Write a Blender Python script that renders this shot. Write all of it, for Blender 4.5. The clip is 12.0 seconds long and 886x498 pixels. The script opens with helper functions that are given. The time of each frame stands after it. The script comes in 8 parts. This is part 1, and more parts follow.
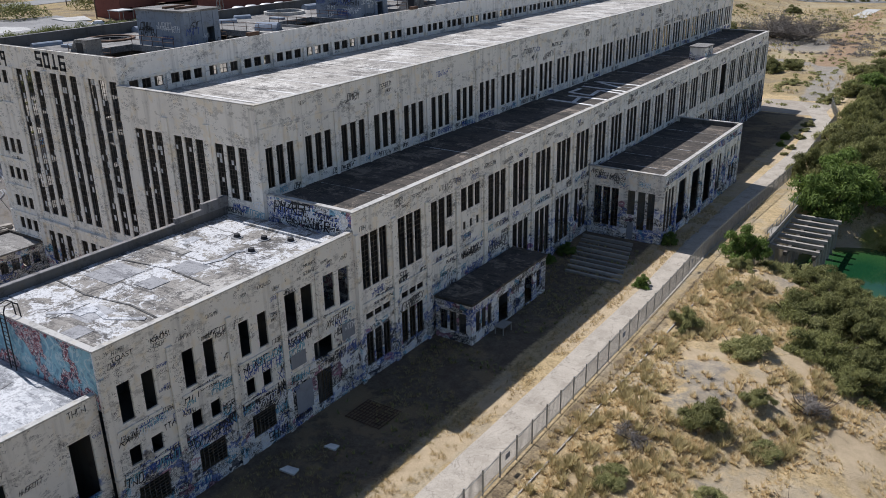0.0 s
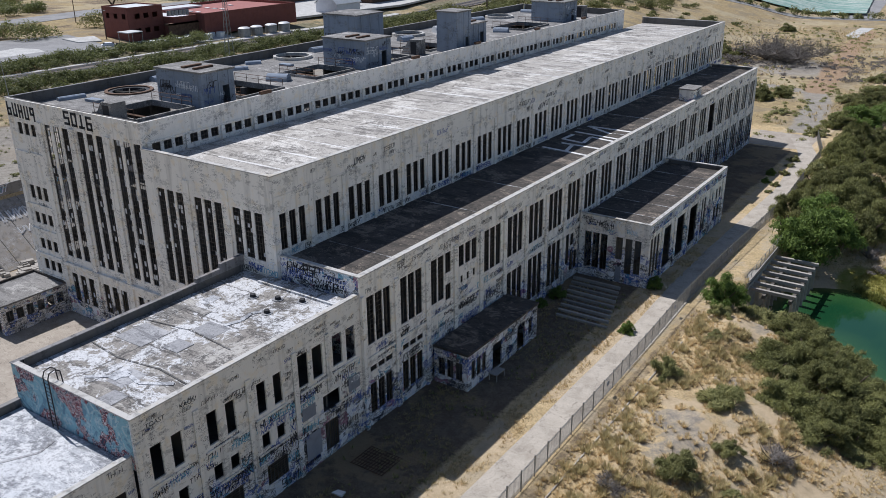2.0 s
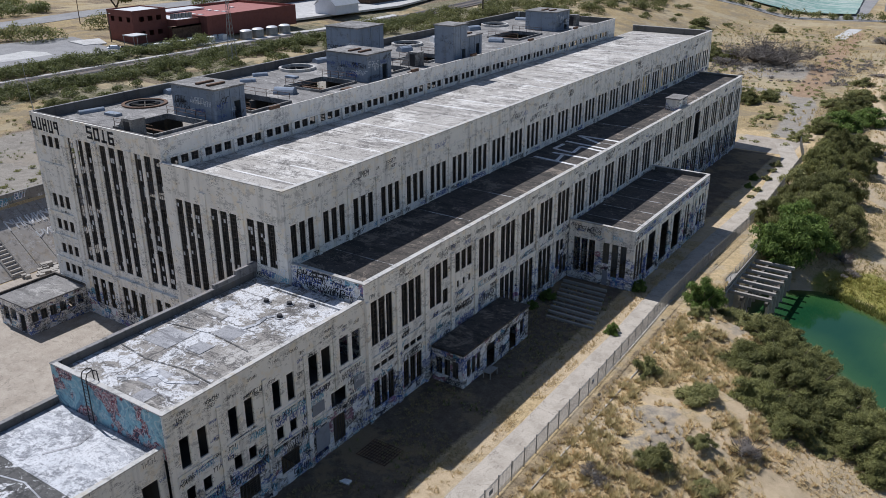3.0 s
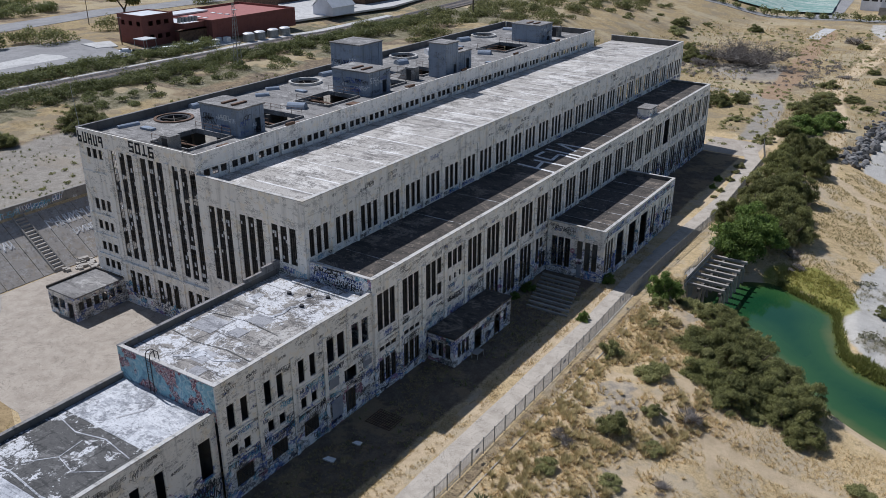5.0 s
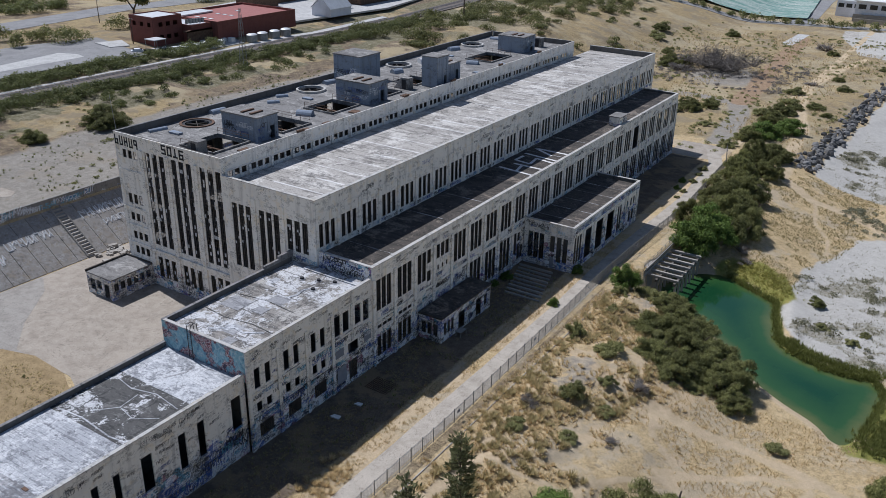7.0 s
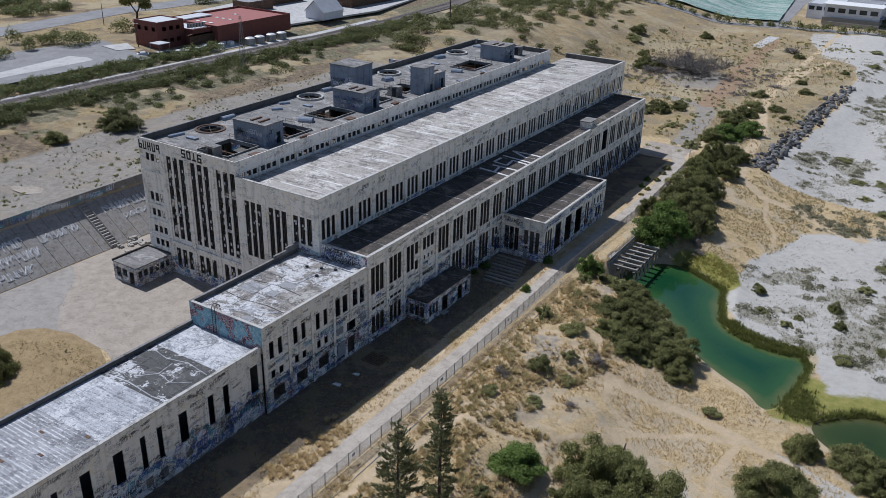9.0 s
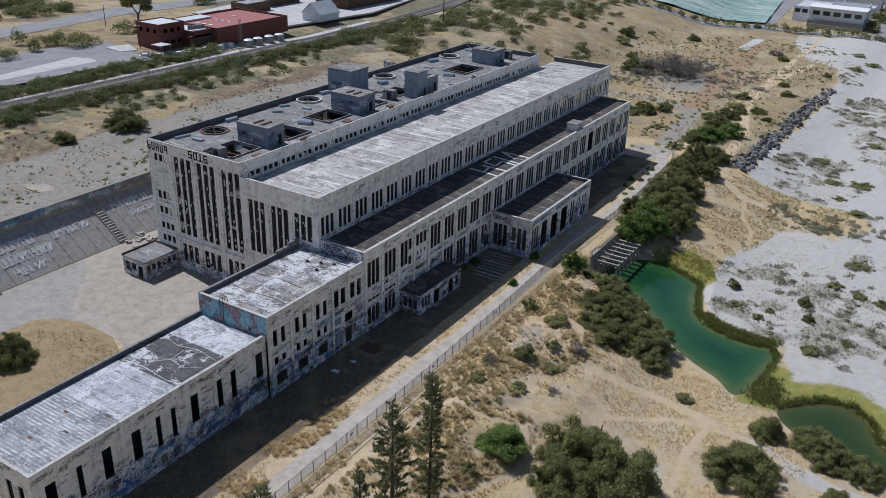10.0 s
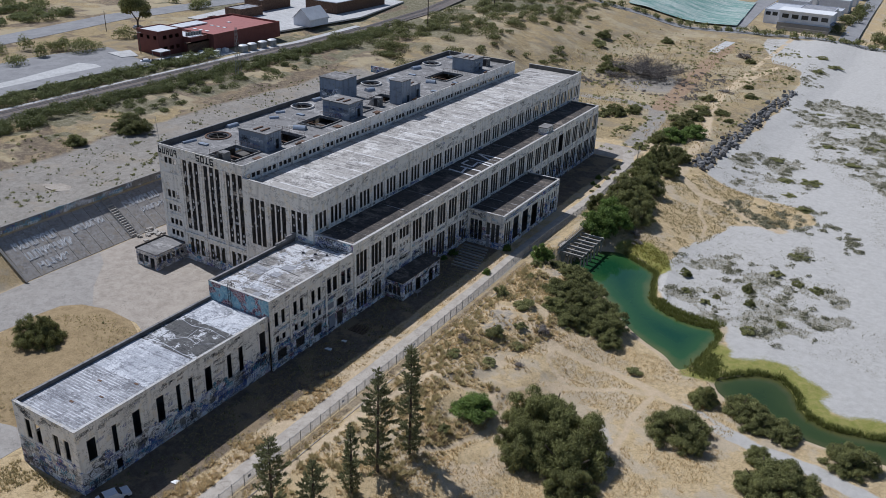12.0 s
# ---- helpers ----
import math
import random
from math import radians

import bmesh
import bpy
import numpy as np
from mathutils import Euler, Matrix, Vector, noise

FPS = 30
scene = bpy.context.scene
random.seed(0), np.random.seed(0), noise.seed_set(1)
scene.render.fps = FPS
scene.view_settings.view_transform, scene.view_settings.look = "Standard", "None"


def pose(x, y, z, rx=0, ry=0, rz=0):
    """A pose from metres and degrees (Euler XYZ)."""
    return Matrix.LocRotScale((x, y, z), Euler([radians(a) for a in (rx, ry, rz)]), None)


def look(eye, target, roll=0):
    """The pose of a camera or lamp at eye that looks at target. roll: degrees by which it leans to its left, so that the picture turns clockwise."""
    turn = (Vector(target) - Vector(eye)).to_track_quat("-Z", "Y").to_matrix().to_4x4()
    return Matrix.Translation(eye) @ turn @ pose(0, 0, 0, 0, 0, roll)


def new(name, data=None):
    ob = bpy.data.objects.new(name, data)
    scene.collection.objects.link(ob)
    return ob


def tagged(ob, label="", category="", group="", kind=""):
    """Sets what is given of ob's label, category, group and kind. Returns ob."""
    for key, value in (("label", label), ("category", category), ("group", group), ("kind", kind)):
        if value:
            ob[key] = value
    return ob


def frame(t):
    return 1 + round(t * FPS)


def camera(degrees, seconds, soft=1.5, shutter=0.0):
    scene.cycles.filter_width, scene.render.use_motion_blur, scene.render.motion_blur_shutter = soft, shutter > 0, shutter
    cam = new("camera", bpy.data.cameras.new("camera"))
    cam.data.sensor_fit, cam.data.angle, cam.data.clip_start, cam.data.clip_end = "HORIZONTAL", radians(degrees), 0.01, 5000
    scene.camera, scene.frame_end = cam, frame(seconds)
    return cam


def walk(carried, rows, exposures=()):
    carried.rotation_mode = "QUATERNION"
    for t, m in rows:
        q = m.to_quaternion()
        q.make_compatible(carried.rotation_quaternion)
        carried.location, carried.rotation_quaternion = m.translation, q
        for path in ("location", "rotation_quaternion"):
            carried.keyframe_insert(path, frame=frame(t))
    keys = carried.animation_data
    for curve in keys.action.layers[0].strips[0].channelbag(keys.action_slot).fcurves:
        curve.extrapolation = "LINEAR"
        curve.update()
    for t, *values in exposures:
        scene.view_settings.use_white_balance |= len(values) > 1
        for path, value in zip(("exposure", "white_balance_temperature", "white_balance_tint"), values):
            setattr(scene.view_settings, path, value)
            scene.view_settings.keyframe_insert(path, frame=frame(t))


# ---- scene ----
cam = camera(55.52, 12.0, soft=0.5)
# seconds, x, y, z, yaw, pitch, roll
ROWS = [
    (0.0, 40.48, -46.37, 36.16, 34.65, -21.60, -1.13),
    (0.5, 40.55, -46.30, 38.03, 34.86, -21.58, -1.09),
    (1.0, 40.81, -46.67, 40.04, 34.76, -21.52, -0.79),
    (1.5, 41.59, -47.67, 41.83, 34.67, -21.65, -0.76),
    (2.0, 42.59, -49.35, 43.51, 34.54, -21.80, -0.54),
    (2.5, 43.92, -51.45, 45.38, 34.39, -22.01, -0.60),
    (3.0, 45.49, -53.95, 47.43, 34.22, -22.33, -0.28),
    (5.0, 52.67, -65.34, 54.79, 33.52, -23.29, 0.06),
    (5.5, 54.67, -68.50, 56.61, 33.32, -23.51, 0.32),
    (6.0, 56.92, -71.79, 58.49, 33.15, -23.66, 0.62),
    (6.5, 59.17, -75.15, 60.34, 32.94, -23.84, 0.91),
    (7.0, 61.36, -78.49, 62.17, 32.72, -24.01, 1.13),
    (9.0, 70.53, -92.18, 69.81, 31.78, -24.61, 1.62),
    (9.5, 72.85, -95.55, 71.58, 31.56, -24.72, 1.78),
    (10.0, 75.13, -98.99, 73.46, 31.30, -24.82, 1.97),
    (10.5, 77.58, -102.41, 75.31, 31.08, -24.91, 1.98),
    (11.0, 79.95, -105.77, 77.02, 30.81, -24.95, 2.07),
    (11.5, 82.42, -109.12, 78.89, 30.57, -25.01, 2.17),
    (12.0, 85.41, -112.78, 81.16, 30.43, -25.19, 2.20),
]
walk(cam, [(t, pose(x, y, z, 90 + pitch, 0, yaw) @ pose(0, 0, 0, 0, 0, roll)) for t, x, y, z, yaw, pitch, roll in ROWS], [(0.0, 0.02, 6160, 12), (1.0, 0.02, 6110, 12), (5.0, -0.15, 5920, 12), (12.0, -0.29, 5760, 12)])

# ---- world, sun, exposure ----
SUN = Vector((-0.71, 0.12, 1.0)).normalized()
world = bpy.data.worlds.new("sky")
scene.world = world
world.use_nodes = True
wn, wl = world.node_tree.nodes, world.node_tree.links
sky = wn.new("ShaderNodeTexSky")
sky.sky_type, sky.sun_disc = "NISHITA", False
sky.sun_elevation, sky.sun_rotation = math.asin(SUN.z), math.atan2(SUN.x, SUN.y)
sky.air_density, sky.dust_density = 1.0, 0.6
wl.new(sky.outputs["Color"], wn["Background"].inputs["Color"])
wn["Background"].inputs["Strength"].default_value = 0.071
sun = new("sun", bpy.data.lights.new("sun", "SUN"))
sun.data.energy, sun.data.angle, sun.data.color = 4.5, radians(0.53), (1.0, 0.965, 0.92)
sun.matrix_basis = look(SUN * 200, (0, 0, 0))

# ---- materials ----


class Nodes:
    """A small writer of node materials."""

    def __init__(self, name):
        self.mat = bpy.data.materials.new(name)
        self.mat.use_nodes = True
        self.tree = self.mat.node_tree
        self.bsdf = self.tree.nodes["Principled BSDF"]
        self.pos = self.tree.nodes.new("ShaderNodeNewGeometry").outputs["Position"]

    def node(self, kind, **inputs):
        n = self.tree.nodes.new(kind)
        for key, value in inputs.items():
            self.put(n.inputs[key.replace("_", " ")], value)
        return n

    def put(self, socket, value):
        if isinstance(value, bpy.types.NodeSocket):
            self.tree.links.new(value, socket)
        elif isinstance(value, (tuple, list)) and len(value) == 3 and socket.type == "RGBA":
            socket.default_value = (*value, 1)
        else:
            socket.default_value = value

    def stretch(self, sx, sy, sz, vec=None):
        n = self.node("ShaderNodeVectorMath", Vector=vec or self.pos)
        n.operation = "MULTIPLY"
        n.inputs[1].default_value = (sx, sy, sz)
        return n.outputs[0]

    def noise(self, scale, detail=4.0, rough=0.6, vec=None, distortion=0.0):
        n = self.node("ShaderNodeTexNoise", Vector=vec or self.pos, Scale=scale, Detail=detail, Roughness=rough, Distortion=distortion)
        return n.outputs["Fac"]

    def cells(self, scale, vec=None, what="Color"):
        return self.node("ShaderNodeTexVoronoi", Vector=vec or self.pos, Scale=scale).outputs[what]

    def ramp(self, fac, lo, hi, a=0.0, b=1.0):
        n = self.node("ShaderNodeMapRange", Value=fac)
        for key, value in (("From Min", lo), ("From Max", hi), ("To Min", a), ("To Max", b)):
            n.inputs[key].default_value = value
        return n.outputs[0]

    def math(self, op, a, b=0.0):
        n = self.tree.nodes.new("ShaderNodeMath")
        n.operation = op
        self.put(n.inputs[0], a)
        self.put(n.inputs[1], b)
        return n.outputs[0]

    def mix(self, fac, a, b, how="MIX"):
        n = self.tree.nodes.new("ShaderNodeMix")
        n.data_type, n.blend_type = "RGBA", how
        self.put(n.inputs[0], fac)
        self.put(n.inputs[6], a)
        self.put(n.inputs[7], b)
        return n.outputs[2]

    def colors(self, fac, stops):
        n = self.node("ShaderNodeValToRGB", Fac=fac)
        ramp = n.color_ramp
        ramp.interpolation = "CONSTANT"
        for i, (at, c) in enumerate(stops):
            e = ramp.elements[i] if i < 2 else ramp.elements.new(at)
            e.position, e.color = at, (*c, 1)
        return n.outputs[0]

    def height(self, vec=None):
        return self.node("ShaderNodeSeparateXYZ", Vector=vec or self.pos).outputs["Z"]

    def random(self):
        return self.tree.nodes.new("ShaderNodeObjectInfo").outputs["Random"]

    def island(self):
        return self.tree.nodes.new("ShaderNodeNewGeometry").outputs["Random Per Island"]

    def attribute(self, name):
        n = self.tree.nodes.new("ShaderNodeAttribute")
        n.attribute_name = name
        return n

    def done(self, color, rough=0.9, bump=None, strength=0.3, distance=0.05, metal=0.0, spec=0.3):
        self.put(self.bsdf.inputs["Base Color"], color)
        self.put(self.bsdf.inputs["Roughness"], rough)
        self.bsdf.inputs["Metallic"].default_value = metal
        self.bsdf.inputs["Specular IOR Level"].default_value = spec
        if bump is not None:
            b = self.node("ShaderNodeBump", Height=bump, Strength=strength, Distance=distance)
            self.tree.links.new(b.outputs[0], self.bsdf.inputs["Normal"])
        return self.mat


def weathered(name, light, dark, tags=None, streak=0.55, tag_amount=0.5, scrawl=0.0, ink=(0.035, 0.035, 0.045)):
    """Old rendered concrete: stains, runs of dirt, spray-paint scrawls, and dense paint up to a height (tags = (foot, top))."""
    n = Nodes(name)
    big = n.noise(0.22, 5, 0.65)
    runs = n.noise(0.8, 5, 0.6, n.stretch(1.9, 1.9, 0.14))
    fine = n.noise(3.2, 7, 0.8)
    speck = n.noise(11.0, 5, 0.8)
    dirt = n.math("MULTIPLY", n.ramp(runs, 0.52, 0.68), 0.75 * streak)
    dirt = n.math("ADD", dirt, n.math("MULTIPLY", n.ramp(big, 0.54, 0.70), 0.16))
    dirt = n.math("ADD", dirt, n.math("MULTIPLY", n.ramp(fine, 0.54, 0.66), 0.09))
    dirt = n.math("ADD", dirt, n.math("MULTIPLY", n.ramp(speck, 0.56, 0.66), 0.07))
    patch = n.math("MULTIPLY", n.ramp(n.noise(0.6, 6, 0.75, n.stretch(0.7, 0.7, 1.5)), 0.53, 0.57), n.ramp(n.noise(2.2, 6, 0.8), 0.44, 0.52))
    dirt = n.math("ADD", dirt, n.math("MULTIPLY", patch, 0.42))
    color = n.mix(n.ramp(dirt, 0.0, 1.0), light, dark)
    color = n.mix(n.ramp(n.noise(0.9, 3), 0.54, 0.66, 0, 0.5), color, tuple(c * k for c, k in zip(light, (0.98, 0.88, 0.70))))

    def strokes(scale, bend, width, rows, amount, seed):
        """Hand-written looking lines in rows, in loose clusters."""
        at = n.node("ShaderNodeVectorMath", Vector=n.stretch(1.0, 1.0, 0.8))
        at.operation = "ADD"
        at.inputs[1].default_value = (seed, 2.7 * seed, 0.4 * seed)
        letter = n.noise(scale, 1.6, 0.5, at.outputs[0], bend)
        line = n.ramp(n.math("ABSOLUTE", n.math("SUBTRACT", letter, 0.5)), width, width * 0.6)
        lift = n.math("ADD", n.math("MULTIPLY", n.height(), rows), n.math("MULTIPLY", n.noise(0.5, 2, 0.5, at.outputs[0]), 3.0))
        row = n.ramp(n.math("ABSOLUTE", n.math("SUBTRACT", n.math("FRACT", lift), 0.5)), 0.36, 0.33)
        here = n.ramp(n.noise(0.7, 3, 0.65, at.outputs[0]), 0.62 - 0.2 * amount, 0.64 - 0.2 * amount)
        return n.math("MULTIPLY", n.math("MULTIPLY", line, row), here)

    if scrawl:
        color = n.mix(n.math("MULTIPLY", strokes(2.6, 2.2, 0.024, 1.4, 0.30 * scrawl, 3.1), 0.85), color, ink)
        color = n.mix(n.math("MULTIPLY", strokes(5.2, 2.4, 0.034, 2.6, 0.44 * scrawl, 7.7), 0.85), color, ink)
    if tags:
        foot, top = tags
        reach = n.math("ADD", n.height(), n.math("MULTIPLY", n.math("SUBTRACT", n.noise(0.5, 3), 0.5), 1.7 * (top - foot)))
        zone = n.ramp(reach, top, top - 0.12 * (top - foot))
        warp = n.stretch(1.0, 1.0, 1.2)
        pick = n.node("ShaderNodeSeparateColor", Color=n.cells(1.1, n.node("ShaderNodeVectorMath", Vector=warp).outputs[0])).outputs
        fill = n.colors(pick[0], [(0.0, (0.66, 0.68, 0.72)), (0.24, (0.10, 0.17, 0.44)), (0.38, (0.70, 0.71, 0.74)), (0.54, (0.13, 0.38, 0.55)), (0.64, (0.60, 0.58, 0.55)), (0.80, (0.06, 0.06, 0.09)), (0.94, (0.38, 0.16, 0.24))])
        dye = n.colors(n.node("ShaderNodeSeparateColor", Color=n.cells(0.8, warp)).outputs[1], [(0.0, (0.02, 0.02, 0.03)), (0.48, (0.84, 0.85, 0.88)), (0.64, (0.04, 0.08, 0.32)), (0.84, (0.02, 0.02, 0.03))])
        filled = n.ramp(n.noise(1.1, 2, 0.5, warp, 1.6), 0.57 - 0.16 * tag_amount, 0.58 - 0.16 * tag_amount, 0, 0.85)
        paint = n.mix(filled, color, fill)
        for scale, bend, width, rows, seed in ((1.3, 2.0, 0.026, 0.7, 1.3), (2.4, 2.6, 0.036, 1.2, 5.9), (4.4, 2.4, 0.045, 2.1, 9.2), (6.5, 2.2, 0.05, 3.0, 12.4)):
            paint = n.mix(n.math("MULTIPLY", strokes(scale, bend, width, rows, 0.8, seed), 0.94), paint, dye)
        color = n.mix(zone, color, paint)
    return n.done(color, 0.92, n.math("ADD", fine, n.math("MULTIPLY", runs, 0.6)), 0.4, 0.04)


CREAM, GRIME = (0.90, 0.865, 0.81), (0.22, 0.207, 0.195)
m_wall = weathered("weathered_render", CREAM, GRIME, None, 0.42, 0.5, 0.3)
m_facade = weathered("weathered_render_tagged", CREAM, GRIME, (0.0, 4.6), 0.4, 0.6, 0.7)
m_block = weathered("weathered_render_dirty", (0.82, 0.79, 0.74), GRIME, (0.0, 4.6), 0.4, 0.6, 0.7)
m_band = weathered("weathered_render_roof_tags", CREAM, GRIME, (12.0, 16.6), 0.5, 0.8, 0.6)
m_south = weathered("weathered_render_warm", (0.90, 0.86, 0.79), (0.27, 0.25, 0.22), (0.0, 3.6), 0.45, 0.4, 0.45)
m_penthouse = weathered("blue_grey_render", (0.27, 0.315, 0.385), (0.14, 0.15, 0.17), None, 0.6, 0.5, 0.3)
m_coping = weathered("coping_concrete", (0.52, 0.505, 0.48), (0.17, 0.165, 0.155), None, 0.9)
# Stained parapet concrete, darkened for the shade on the inner faces.
m_parapet = weathered("shaded_parapet", (0.26, 0.25, 0.25), (0.07, 0.07, 0.07), None, 0.9)
# Inside concrete, with the rooms' shade put into its dark colour.
m_inside = weathered("shaded_concrete_inside", (0.15, 0.143, 0.135), (0.06, 0.057, 0.054))


def mural():
    n = Nodes("mural_paint")
    w = n.noise(0.7, 3, 0.55, None, 1.5)
    base = n.colors(w, [(0.0, (0.16, 0.30, 0.40)), (0.40, (0.27, 0.48, 0.56)), (0.52, (0.44, 0.58, 0.62)), (0.58, (0.22, 0.40, 0.50))])
    base = n.mix(n.ramp(n.noise(3.0, 6, 0.8), 0.5, 0.66, 0, 0.6), base, (0.14, 0.20, 0.25))
    pieces = n.ramp(n.noise(0.5, 2, 0.5), 0.495, 0.51)
    tags = n.colors(n.noise(1.5, 2, 0.6, None, 2.2), [(0.0, (0.05, 0.05, 0.08)), (0.36, (0.30, 0.06, 0.07)), (0.46, (0.70, 0.66, 0.66)), (0.51, (0.36, 0.10, 0.11)), (0.56, (0.66, 0.64, 0.64)), (0.60, (0.05, 0.06, 0.1))])
    col = n.mix(n.math("MULTIPLY", pieces, 0.95), base, tags)
    line = n.ramp(n.math("ABSOLUTE", n.math("SUBTRACT", n.noise(1.6, 2, 0.5, None, 2.4), 0.5)), 0.03, 0.02, 0, 0.85)
    return n.done(n.mix(n.math("MULTIPLY", line, n.ramp(n.noise(0.5, 2), 0.45, 0.5)), col, (0.04, 0.05, 0.08)), 0.85, n.noise(4.0), 0.2, 0.02)


def roofing(name, pale, mid, dark, patch=0.5, joints=0.0, white=0.0, own=0.0):
    """Old roof felt and screed: bleached sheets, bare patches, peeling white coat, open joints and black moss."""
    n = Nodes(name)
    a = n.noise(0.2, 7, 0.75, None, 0.6)
    b = n.noise(0.75, 7, 0.75)
    c = n.noise(4.5, 6, 0.8)
    d = n.noise(14.0, 4, 0.8)
    run = n.noise(0.5, 7, 0.78, n.stretch(0.35, 1.8, 1))
    color = n.mix(n.ramp(a, 0.50 - 0.1 * patch, 0.53 - 0.1 * patch), pale, mid)
    color = n.mix(n.ramp(b, 0.55, 0.59, 0, 0.8), color, mid)
    color = n.mix(n.ramp(run, 0.53, 0.58, 0, 0.7), color, dark)
    if white:
        flake = n.math("ADD", n.math("MULTIPLY", n.noise(0.17, 6, 0.75, None, 0.8), 0.6), n.math("MULTIPLY", n.noise(1.0, 7, 0.8, None, 1.0), 0.4))
        color = n.mix(n.ramp(flake, 0.53 - 0.1 * white, 0.54 - 0.1 * white, 0, 0.92), color, (0.66, 0.665, 0.68))
    color = n.mix(n.ramp(c, 0.52, 0.60, 0, 0.6), color, dark)
    color = n.mix(n.ramp(d, 0.53, 0.62, 0, 0.4), color, dark)
    color = n.mix(n.math("MULTIPLY", n.ramp(n.noise(0.3, 6, 0.75), 0.53, 0.57), n.ramp(n.noise(2.6, 6, 0.8), 0.45, 0.52, 0, 0.85)), color, dark)
    color = n.mix(n.ramp(n.noise(1.3, 7, 0.85), 0.585, 0.60, 0, 0.75), color, pale)
    if joints:
        wob = n.math("MULTIPLY", n.noise(0.5, 5, 0.7), 1.6)
        for axis in ("X", "Y"):
            s = n.node("ShaderNodeSeparateXYZ", Vector=n.pos).outputs[axis]
            u = n.math("FRACT", n.math("DIVIDE", n.math("ADD", s, wob), joints))
            line = n.ramp(n.math("ABSOLUTE", n.math("SUBTRACT", u, 0.5)), 0.11 / joints, 0.06 / joints, 0, 0.8)
            color = n.mix(n.math("MULTIPLY", line, n.ramp(n.noise(0.35, 3), 0.42, 0.5)), color, dark)
    if own:
        color = n.mix(n.ramp(n.random(), 0, 1, 0, own), color, dark)
    return n.done(color, 0.93, n.math("ADD", c, b), 0.4, 0.03)


m_mural = mural()
m_roof_hall = roofing("bleached_roof_screed", (0.60, 0.585, 0.56), (0.40, 0.385, 0.36), (0.15, 0.145, 0.135), 0.3)
m_roof_low = roofing("dark_roof_felt", (0.24, 0.20, 0.165), (0.095, 0.083, 0.073), (0.035, 0.033, 0.031), 0.7)
m_roof_boil = roofing("grey_roof_screed", (0.40, 0.385, 0.365), (0.25, 0.24, 0.23), (0.11, 0.105, 0.10), 0.5)
m_roof_mid = roofing("patched_white_roof", (0.46, 0.44, 0.41), (0.30, 0.28, 0.255), (0.085, 0.08, 0.078), 0.8, 5.6, 0.30)
m_roof_white = roofing("white_coated_roof", (0.60, 0.61, 0.63), (0.44, 0.45, 0.475), (0.17, 0.175, 0.19), 0.4, 0.0, 0.15)
m_roof_grey = roofing("ribbed_grey_roof", (0.44, 0.44, 0.45), (0.34, 0.34, 0.35), (0.15, 0.15, 0.16), 0.5)
m_roof_felt = roofing("black_roof_felt", (0.20, 0.195, 0.19), (0.11, 0.108, 0.105), (0.05, 0.05, 0.05), 0.7, 2.9, 0.02)
m_roof_black = roofing("black_felt_patch", (0.30, 0.30, 0.30), (0.20, 0.20, 0.20), (0.10, 0.10, 0.10), 0.4, 0.0, 0.25)


def plain(name, color, rough=0.8, metal=0.0, vary=0.25, scale=1.5, bump=0.15):
    n = Nodes(name)
    f = n.noise(scale, 5, 0.7)
    g = n.noise(scale * 9, 4, 0.7)
    low = tuple(c * (1 - vary) for c in color)
    high = tuple(min(1, c * (1 + vary)) for c in color)
    col = n.mix(n.ramp(f, 0.35, 0.65), low, high)
    col = n.mix(n.ramp(g, 0.45, 0.75, 0, 0.5), col, tuple(c * (1 - 1.2 * vary) for c in color))
    return n.done(col, rough, g, bump, 0.02, metal)


def varied(name, color, vary=0.35, rough=0.85, scale=1.2):
    """As plain, but each object also takes its own tone."""
    n = Nodes(name)
    r = n.random()
    col = n.mix(r, tuple(c * (1 - vary) for c in color), tuple(min(1, c * (1 + vary)) for c in color))
    col = n.mix(n.ramp(n.noise(scale, 5, 0.7), 0.45, 0.7, 0, 0.45), col, tuple(c * 0.5 for c in color))
    return n.done(col, rough, n.noise(scale * 7, 4), 0.25, 0.03)


m_frame = plain("rusted_steel_frame", (0.13, 0.115, 0.10), 0.8, 0.0, 0.4)
m_rust = plain("rusty_steel", (0.16, 0.10, 0.07), 0.8, 0.4, 0.4)
m_galv = plain("galvanised_steel", (0.32, 0.33, 0.33), 0.5, 0.6, 0.2)
m_white = plain("white_paint", (0.78, 0.78, 0.76), 0.7, 0, 0.12)
m_ink = plain("black_paint", (0.03, 0.03, 0.035), 0.6, 0, 0.2)
m_slogan = plain("faded_white_paint", (0.74, 0.73, 0.72), 0.9, 0, 0.3)
m_kerb = varied("old_concrete", (0.40, 0.37, 0.33), 0.2)
m_board = varied("boarded_panel", (0.33, 0.35, 0.40), 0.3)
m_red = weathered("red_brick", (0.21, 0.08, 0.065), (0.12, 0.045, 0.04), None, 0.4)
m_redroof = weathered("red_painted_roof", (0.37, 0.16, 0.145), (0.25, 0.10, 0.09), None, 0.4)
m_metalroof = plain("pale_metal_roof", (0.62, 0.63, 0.64), 0.5, 0.2, 0.1, 0.3)
m_rock = varied("grey_rock", (0.17, 0.165, 0.16), 0.6)
m_pale = plain("pale_render", (0.70, 0.71, 0.75), 0.8, 0, 0.08, 0.4)
m_glass = Nodes("dark_glass").done((0.02, 0.025, 0.03), 0.12, None, spec=0.6)
m_bark = plain("bark", (0.11, 0.085, 0.065), 0.95, 0, 0.35, 3.0, 0.4)


